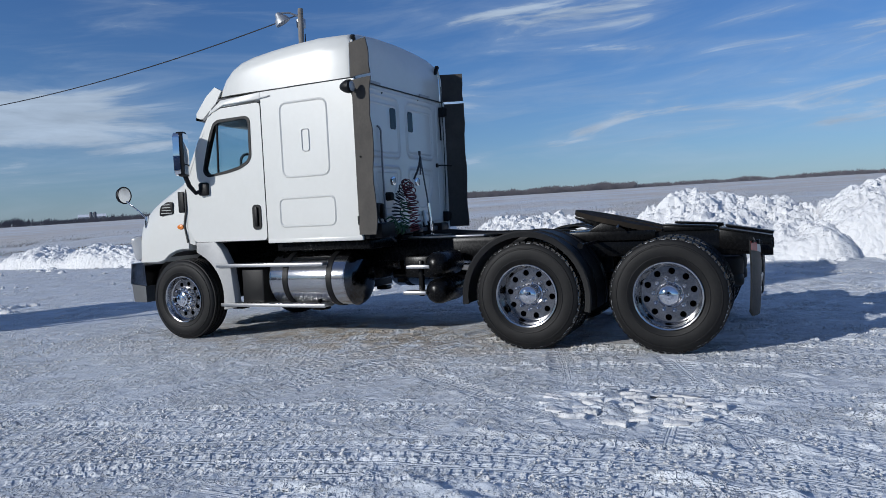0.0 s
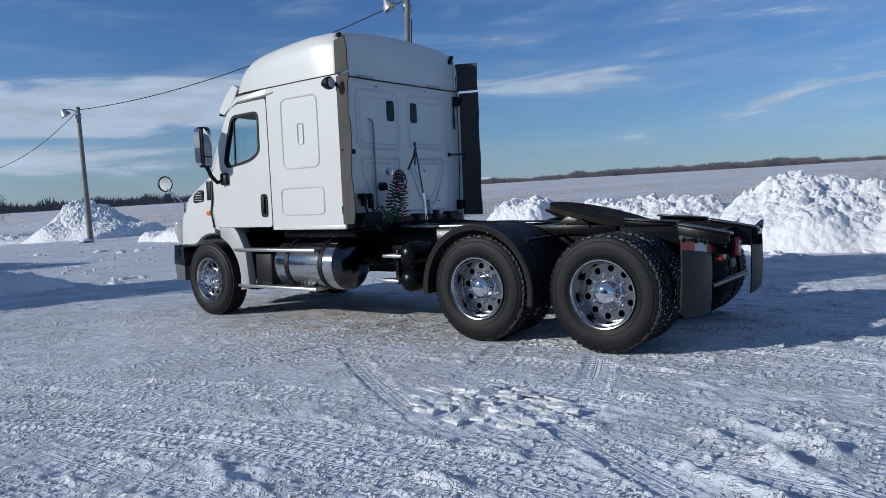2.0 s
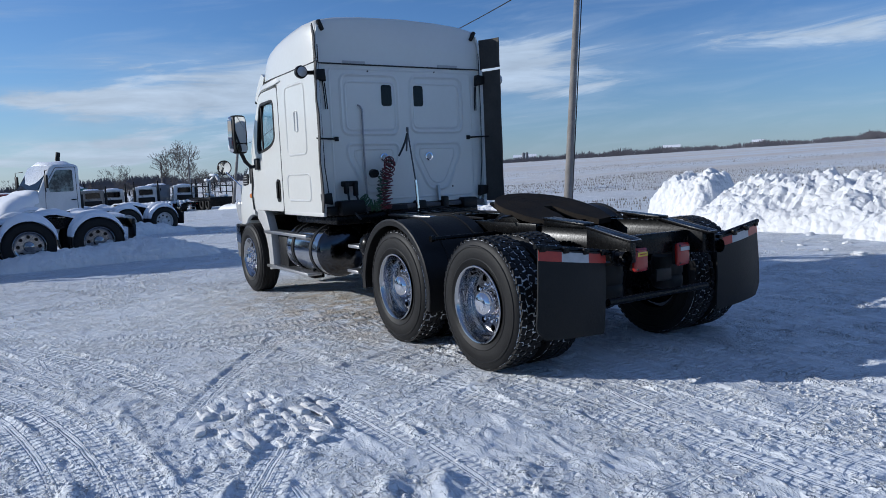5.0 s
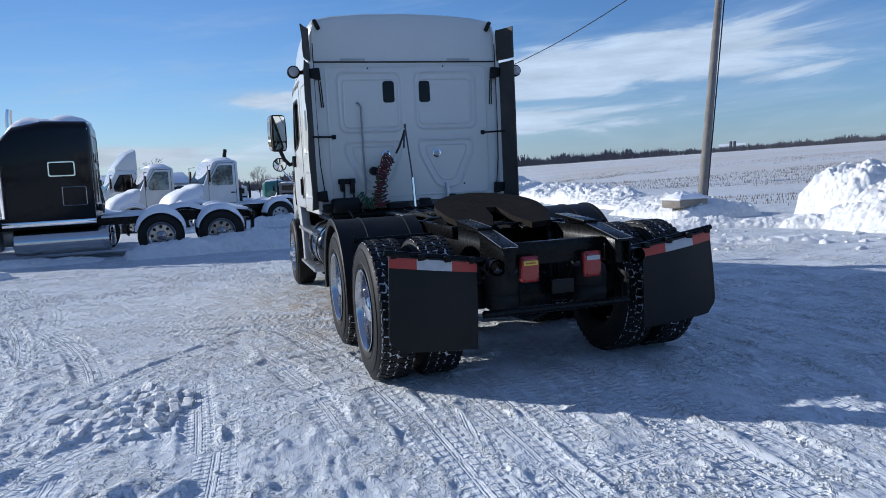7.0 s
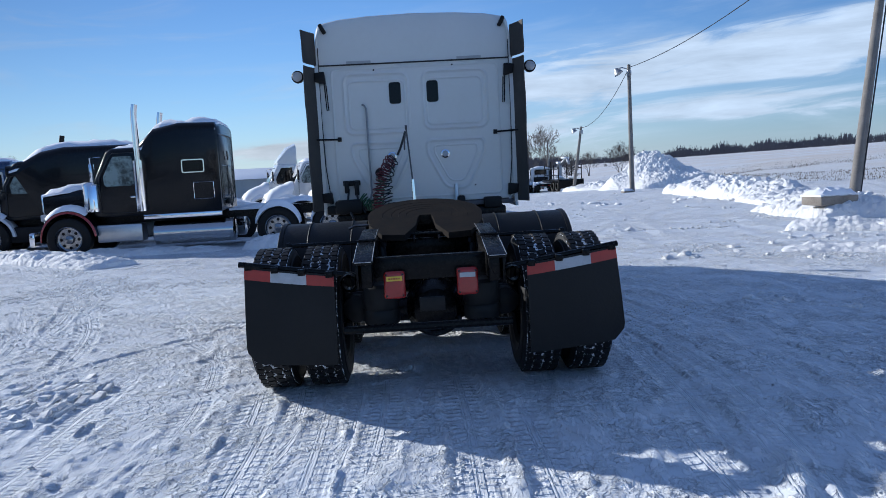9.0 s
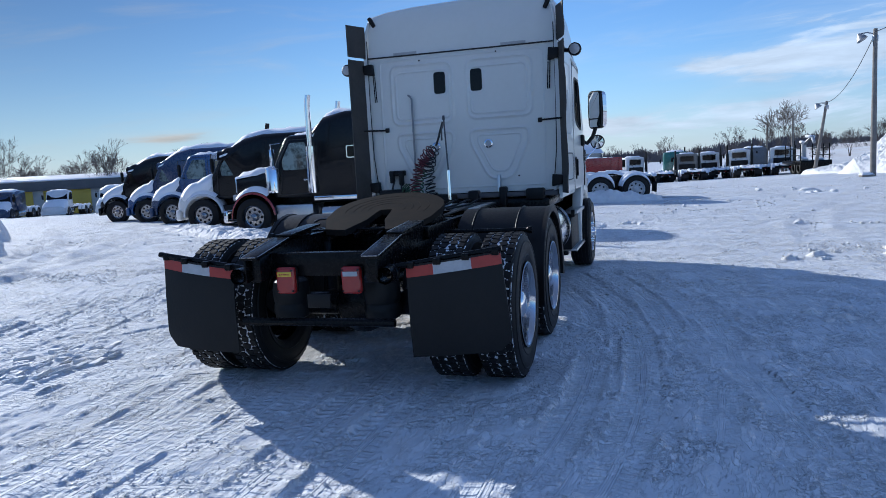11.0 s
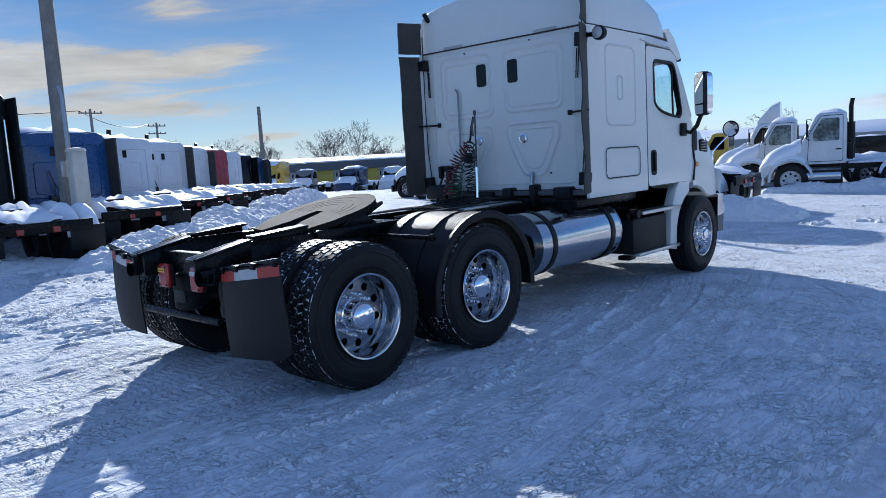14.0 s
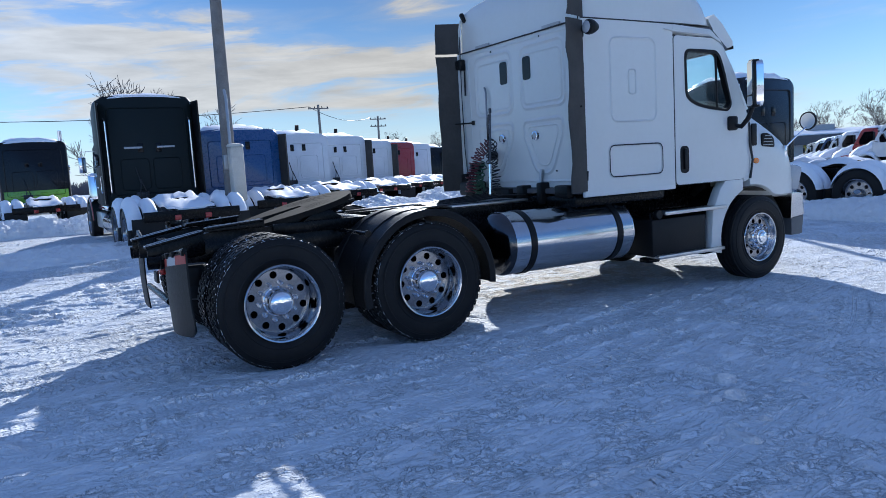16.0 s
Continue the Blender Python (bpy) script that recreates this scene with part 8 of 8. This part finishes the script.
    for k in range(stacks):
        s = (-1, 1)[k] if stacks > 1 else 1
        ys = cab0 + 0.02 if sleeper is not None else cab0 - 0.22
        bm = bmesh.new()
        tube(bm, [(s * 1.10, ys, 1.10), (s * 1.10, ys, 2.3)], 0.13, 16)
        P("stack_shield", bm, chrome if kind == "classic" else black_plastic, None, "round stack shield")
        bm = bmesh.new()
        tube(bm, [(s * 1.10, ys, 2.2), (s * 1.10, ys, roof + 0.22), (s * 1.10, ys - 0.04, roof + 0.45)], [0.075, 0.075, 0.07], 14)
        P("exhaust_pipe", bm, chrome if kind == "classic" else black_plastic, None, "tall exhaust stack")
    if deflect:
        bm = bmesh.new()
        shell(bm, [(cab0 - 0.05, 0.95, 2.55, 3.45, 0.25, 0.05), (cab0 + 0.3, 0.95, 2.55, 3.30, 0.25, 0.05), (cab1 - 0.45, 0.85, 2.55, 2.72, 0.1, 0.03)])
        P("wind_deflector", bm, col, None, "tall curved roof deflector")
    return T


# pale patches paint the light seen through the cab, whose shell is solid
truck_glass = material("side_glass_painted_light", (0.03, 0.045, 0.05), 0.04, col2=(0.22, 0.29, 0.29), var=1.0, scale=1.6, edge=(0.42, 0.58))
HEAD = 102.0


def along(x, y, yaw, d):
    """The point d metres behind a front axle at (x, y)."""
    a = radians(yaw)
    return x + math.sin(a) * d, y - math.cos(a) * d


# row across the yard, noses to the lane
parked("black long-nosed sleeper truck with chrome stacks under snow", -2.86, 13.22, 94, P_BLACK, "classic", 201, sleeper=1.97, roof=3.16, wb=5.55, stacks=2, sink=0.08)
fx, fy = along(-11.9, 15.4, HEAD, 5.9)
parked("black aero sleeper truck with a snow-covered hood", fx, fy, HEAD, P_BLACK, "aero", 202, sleeper=2.0, roof=2.95, wb=5.9, fender_col=P_WHITE, stacks=1)
fx, fy = along(-15.6, 18.8, HEAD, 5.6)
parked("blue day-cab truck with snow on its hood", fx, fy, HEAD, P_BLUE, "aero", 203, wb=5.6, fender_col=P_NAVY)
fx, fy = along(-18.5, 21.0, HEAD, 6.0)
parked("dark blue aero sleeper truck dusted with snow", fx, fy, HEAD, P_NAVY, "aero", 204, sleeper=2.0, roof=3.0, wb=6.0, fender_col=P_BLUE)
fx, fy = along(-21.6, 22.9, HEAD, 6.0)
parked("black aero sleeper truck in a row under snow", fx, fy, HEAD, P_BLACK, "aero", 205, sleeper=2.0, roof=2.9, wb=6.0, simple=True)
# white trucks beyond the black one
parked("white day-cab truck with a chrome stack and snowy frame", 0.31, 23.07, 106, P_WHITE, "aero", 211, roof=2.62, wb=3.65, stacks=1, rims=False, sink=0.12)
parked("white day-cab truck parked in a snowy row", -1.2, 26.2, 106, P_WHITE, "aero", 212, wb=4.5, sink=0.15)
parked("white truck with a tall roof deflector under snow", -2.3, 29.3, 106, P_WHITE, "aero", 213, wb=5.0, deflect=True, simple=True)
parked("yellow truck half hidden in the parked row", -7.5, 37.4, HEAD, P_YELLOW, "aero", 214, wb=5.0, simple=True)
for i, (bx, by, c, lab) in enumerate(((-10.6, 37.0, P_WHITE, "white truck"), (-13.1, 39.5, P_RED, "red truck"), (-15.6, 42.0, P_WHITE, "white truck"), (-18.1, 45.0, P_WHITE, "white truck"), (-20.6, 48.0, P_NAVY, "dark blue truck"), (-23.5, 51.5, P_WHITE, "white truck"), (-26.5, 55.0, P_CREAM, "cream truck"))):
    parked(lab + " under snow in the parked row", bx, by, HEAD, c, "aero", 215 + i, wb=5.0, sleeper=2.2 if i % 3 == 0 else None, roof=2.8, simple=True)
# row with its tails to the lane
TAIL = 96.0
rowb = [(-10.4, 0.65, P_GREEN, "dark green high sleeper truck with a snow-covered tail", 3.62, 2.45, 0, 1),
        (-12.2, 3.3, P_BLUE, "bright blue sleeper truck with black side fairings", 2.80, 1.9, 0, 1),
        (-15.3, 6.0, P_WHITE, "white sleeper truck with its tail under snow", 2.80, 1.9, 1, 0),
        (-18.3, 8.7, P_WHITE, "white sleeper truck with its tail under snow", 2.84, 1.9, 1, 1),
        (-21.3, 11.3, P_WHITE, "white sleeper truck with dark fairings under snow", 2.78, 1.9, 0, 1),
        (-24.3, 14.0, P_RED, "red sleeper truck with its tail under snow", 2.85, 1.9, 1, 0),
        (-27.3, 16.6, P_WHITE, "white sleeper truck far along the parked row", 2.9, 1.9, 1, 0),
        (-30.5, 19.4, P_BLACK, "black sleeper truck far along the parked row", 2.9, 1.9, 0, 1),
        (-33.7, 22.2, P_NAVY, "dark blue sleeper truck far along the parked row", 2.9, 1.9, 0, 1),
        (-37.0, 25.0, P_BLACK, "black sleeper truck far along the parked row", 2.9, 1.9, 0, 0)]
for i, (bx, by, c, lab, rf, sl, stk, ex) in enumerate(rowb):
    parked(lab, bx, by, TAIL - (4 if i == 0 else 0), c, "classic" if i in (0, 7) else "aero", 230 + i, sleeper=sl, roof=rf, wb=5.8, stacks=stk, ext=ex, sink=0.12, simple=i > 1, rails=i == 0)
parked("black sleeper truck with a lime green stripe", -21.0, -1.75, 93, P_BLACK, "classic", 250, sleeper=2.0, roof=3.15, wb=5.6, stacks=1, stripe=P_LIME)
parked("yellow sleeper truck beside the long building", -58.0, 40.5, 215, P_YELLOW, "aero", 251, sleeper=2.0, roof=3.4, wb=5.8, simple=True)
for i, (bx, by, c, rf) in enumerate(((-60.0, 47.0, P_GREY, 2.6), (-57.0, 50.5, P_NAVY, 2.7), (-54.5, 54.5, P_WHITE, 2.8), (-51.5, 58.0, P_WHITE, 2.8), (-48.5, 61.5, P_RED, 2.7), (-45.0, 65.0, P_WHITE, 2.8))):
    parked("snowy truck parked before the long building", bx, by, 205, c, "aero", 260 + i, sleeper=2.0 if i % 2 else None, roof=rf, wb=5.2, simple=True)
# far row across the end of the yard
def away(x, y):
    return 0.3 + (x - 0.3) * 1.15, -6.5 + (y + 6.5) * 1.15


for i, (bx, by, c, yaw, st, sl, rf) in enumerate(((1.6, 56.5, P_WHITE, 35, 1, None, 2.6), (3.4, 61.5, P_TEAL, 5, 1, 1.9, 3.0), (4.4, 56.5, P_GREY, 6, 2, None, 2.5), (6.5, 59.0, P_WHITE, 10, 1, None, 2.7), (8.4, 57.0, P_WHITE, 3, 2, None, 2.7), (9.8, 60.5, P_GREY, 4, 0, 1.9, 2.8), (11.5, 58.5, P_WHITE, -4, 1, None, 2.7), (-1.0, 58.0, P_WHITE, 100, 0, 2.2, 2.7), (-4.0, 60.0, P_GREY, 170, 1, None, 2.6))):
    parked("work truck parked across the end of the yard", *away(bx, by), yaw, c, "aero", 280 + i, wb=5.0, sleeper=sl, roof=rf, stacks=st, simple=True)


# dump bodies, a box van and a crane truck
def dump_body(label, x, y, yaw, col, half=2.4):
    t = thing("dump_trailer", label, "dump body", pose(x, y, height(x, y) - 0.25, 0, 0, yaw), "dump bodies")
    bm = bmesh.new()
    prism(bm, [(-1.1, 1.25), (1.1, 1.25), (1.2, 2.45), (1.12, 2.45), (1.02, 1.33), (-1.02, 1.33), (-1.12, 2.45), (-1.2, 2.45)], "y", -half, half, 0.01)
    part("tub", bm, col, t)
    for y0 in (-half, half):
        bm = bmesh.new()
        box(bm, (0, y0, 1.85), (2.3, 0.08, 1.2), 0.02)
        part("end_gate", bm, col, t)
    for k in range(6):
        for s in (-1, 1):
            bm = bmesh.new()
            prism(bm, [(s * 1.10, 1.25), (s * 1.20, 2.45), (s * 1.26, 2.45), (s * 1.16, 1.25)], "y", (k - 2.5) * half * 0.36 - 0.05, (k - 2.5) * half * 0.36 + 0.05)
            part("side_rib", bm, col, t)
    bm = bmesh.new()
    drift(bm, 0.1 - half, half - 0.1, 1.0, 2.2, 0.25, 5)
    part("snow_load", bm, cap_snow, t, "", 60)
    for y0 in (-1.4, -0.1):
        for s in (-1, 1):
            o = new("wheel", W_TYRE.data); o.parent = t
            o.matrix_basis = pose(s * 0.95, y0, 0.5, 0, 0, 180 if s < 0 else 0)
    bm = bmesh.new()
    box(bm, (0, 0, 1.05), (0.9, 2 * half - 0.2, 0.35), 0.02)
    part("frame_rail", bm, black_paint, t)
    return t


dump_body("red dump body with snow in it", -2.3, 50.0, 97, P_RED, 1.65)
dump_body("black dump body with snow in it", -5.5, 46.0, 97, P_BLACK, 2.0)


def crane_truck(x, y, yaw):
    t = thing("crane_truck", "dark service truck with a snowy crane and rack", "crane truck", pose(x, y, height(x, y), 0, 0, yaw))
    bm = bmesh.new()
    box(bm, (0, 0, 1.0), (2.4, 5.2, 0.30), 0.03)
    part("deck", bm, black_paint, t)
    bm = bmesh.new()
    box(bm, (0, -2.5, 0.75), (2.5, 0.15, 0.85), 0.03)
    part("tail_panel", bm, black_paint, t)
    for s in (-1, 1):
        for k in range(4):
            bm = bmesh.new()
            box(bm, (s * 1.15, -2.2 + 1.35 * k, 1.8), (0.08, 0.08, 1.5), 0.01)
            part("stake", bm, black_paint, t)
        bm = bmesh.new()
        box(bm, (s * 1.15, -0.2, 2.2), (0.06, 4.2, 0.10), 0.01)
        box(bm, (s * 1.15, -0.2, 1.6), (0.06, 4.2, 0.08), 0.01)
        part("rail", bm, black_paint, t)
        for y0 in (-1.5, -0.2):
            o = new("wheel", W_TYRE.data); o.parent = t
            o.matrix_basis = pose(s * 1.0, y0, 0.5, 0, 0, 180 if s < 0 else 0)
    bm = bmesh.new()
    tube(bm, [(0, 0.6, 1.1), (0, 0.6, 2.6)], 0.22, 12)
    tube(bm, [(0, 0.6, 2.5), (0.3, -0.6, 3.2), (0.1, -1.7, 2.7)], 0.14, 10)
    part("crane", bm, galv, t, "folded grey crane")
    for k, (xx, yy, zz) in enumerate(((0, 0.6, 2.75), (0.2, -0.4, 3.2), (0.5, -1.6, 1.3), (-0.5, -1.0, 1.35), (-0.2, 0.5, 1.4))):
        bm = bmesh.new()
        box(bm, (xx, yy, zz), (0.6, 0.7, 0.24), 0.1, (5 * k, 7, 20 * k), 3)
        part("snow_cap", bm, cap_snow, t, "", 60)
    return t


crane_truck(*away(12.6, 56.0), 8)

# ---- long building with yellow doors ----
roof_metal = material("dark_roof_metal", (0.075, 0.08, 0.085), 0.6, col2=(0.12, 0.12, 0.125), var=0.6, scale=0.8)
yellow_wall = material("yellow_cladding", (0.50, 0.36, 0.04), 0.55, col2=(0.40, 0.29, 0.05), var=0.6, scale=0.6)
pale_wall = material("pale_cladding", (0.42, 0.42, 0.40), 0.6, var=0.4, scale=0.6)
ax, ay, bx, by = -80.0, 50.0, -38.0, 84.0
ang = math.degrees(math.atan2(by - ay, bx - ax))
blen = math.hypot(bx - ax, by - ay)
shed = thing("service_building", "long low service building with yellow doors and dark roof band", "building", pose((ax + bx) / 2, (ay + by) / 2, height(-60, 66) + 0.2, 0, 0, ang))
bm = bmesh.new()
box(bm, (0, 8, 1.6), (blen, 15.8, 3.2))
part("wall", bm, pale_wall, shed)
bm = bmesh.new()
prism(bm, [(-0.5, 2.7), (-0.5, 3.75), (8, 4.3), (16.5, 3.75), (16.5, 2.9)], "x", -blen / 2 - 0.5, blen / 2 + 0.5, 0.04)
part("roof", bm, roof_metal, shed, "dark metal fascia and roof")
bm = bmesh.new()
prism(bm, [(-0.3, 3.78), (8, 4.33), (16.4, 3.78), (16.4, 3.95), (8, 4.5), (-0.3, 3.92)], "x", -blen / 2 - 0.3, blen / 2 + 0.3, 0.04)
part("snow_on_roof", bm, cap_snow, shed, "", 60)
n_doors = 9
for k in range(n_doors):
    u = -blen / 2 + (k + 0.5) * blen / n_doors
    bm = bmesh.new()
    box(bm, (u, -0.04, 1.30), (blen / n_doors - 1.1, 0.10, 2.75), 0.02)
    for q in range(4):
        box(bm, (u, -0.10, 0.35 + 0.62 * q), (blen / n_doors - 1.2, 0.03, 0.05))
    part("bay_door", bm, yellow_wall, shed, "yellow sectional bay door")
bm = bmesh.new()
box(bm, (blen / 2 - 9, 7, 4.6), (3, 3, 0.9), 0.1)
part("roof_unit", bm, pale_wall, shed)
second = thing("service_building", "long pale shed with a snow-covered roof behind parked trucks", "building", pose(-24, 92, height(-24, 92), 0, 0, 14))
bm = bmesh.new()
box(bm, (0, 6, 1.9), (38, 12, 3.8))
part("wall", bm, pale_wall, second)
bm = bmesh.new()
prism(bm, [(-0.5, 3.7), (6, 5.2), (12.5, 3.7)], "x", -19.4, 19.4, 0.05)
part("roof", bm, cap_snow, second)
for o in (W_TYRE, W_RIM):
    bpy.data.objects.remove(o)
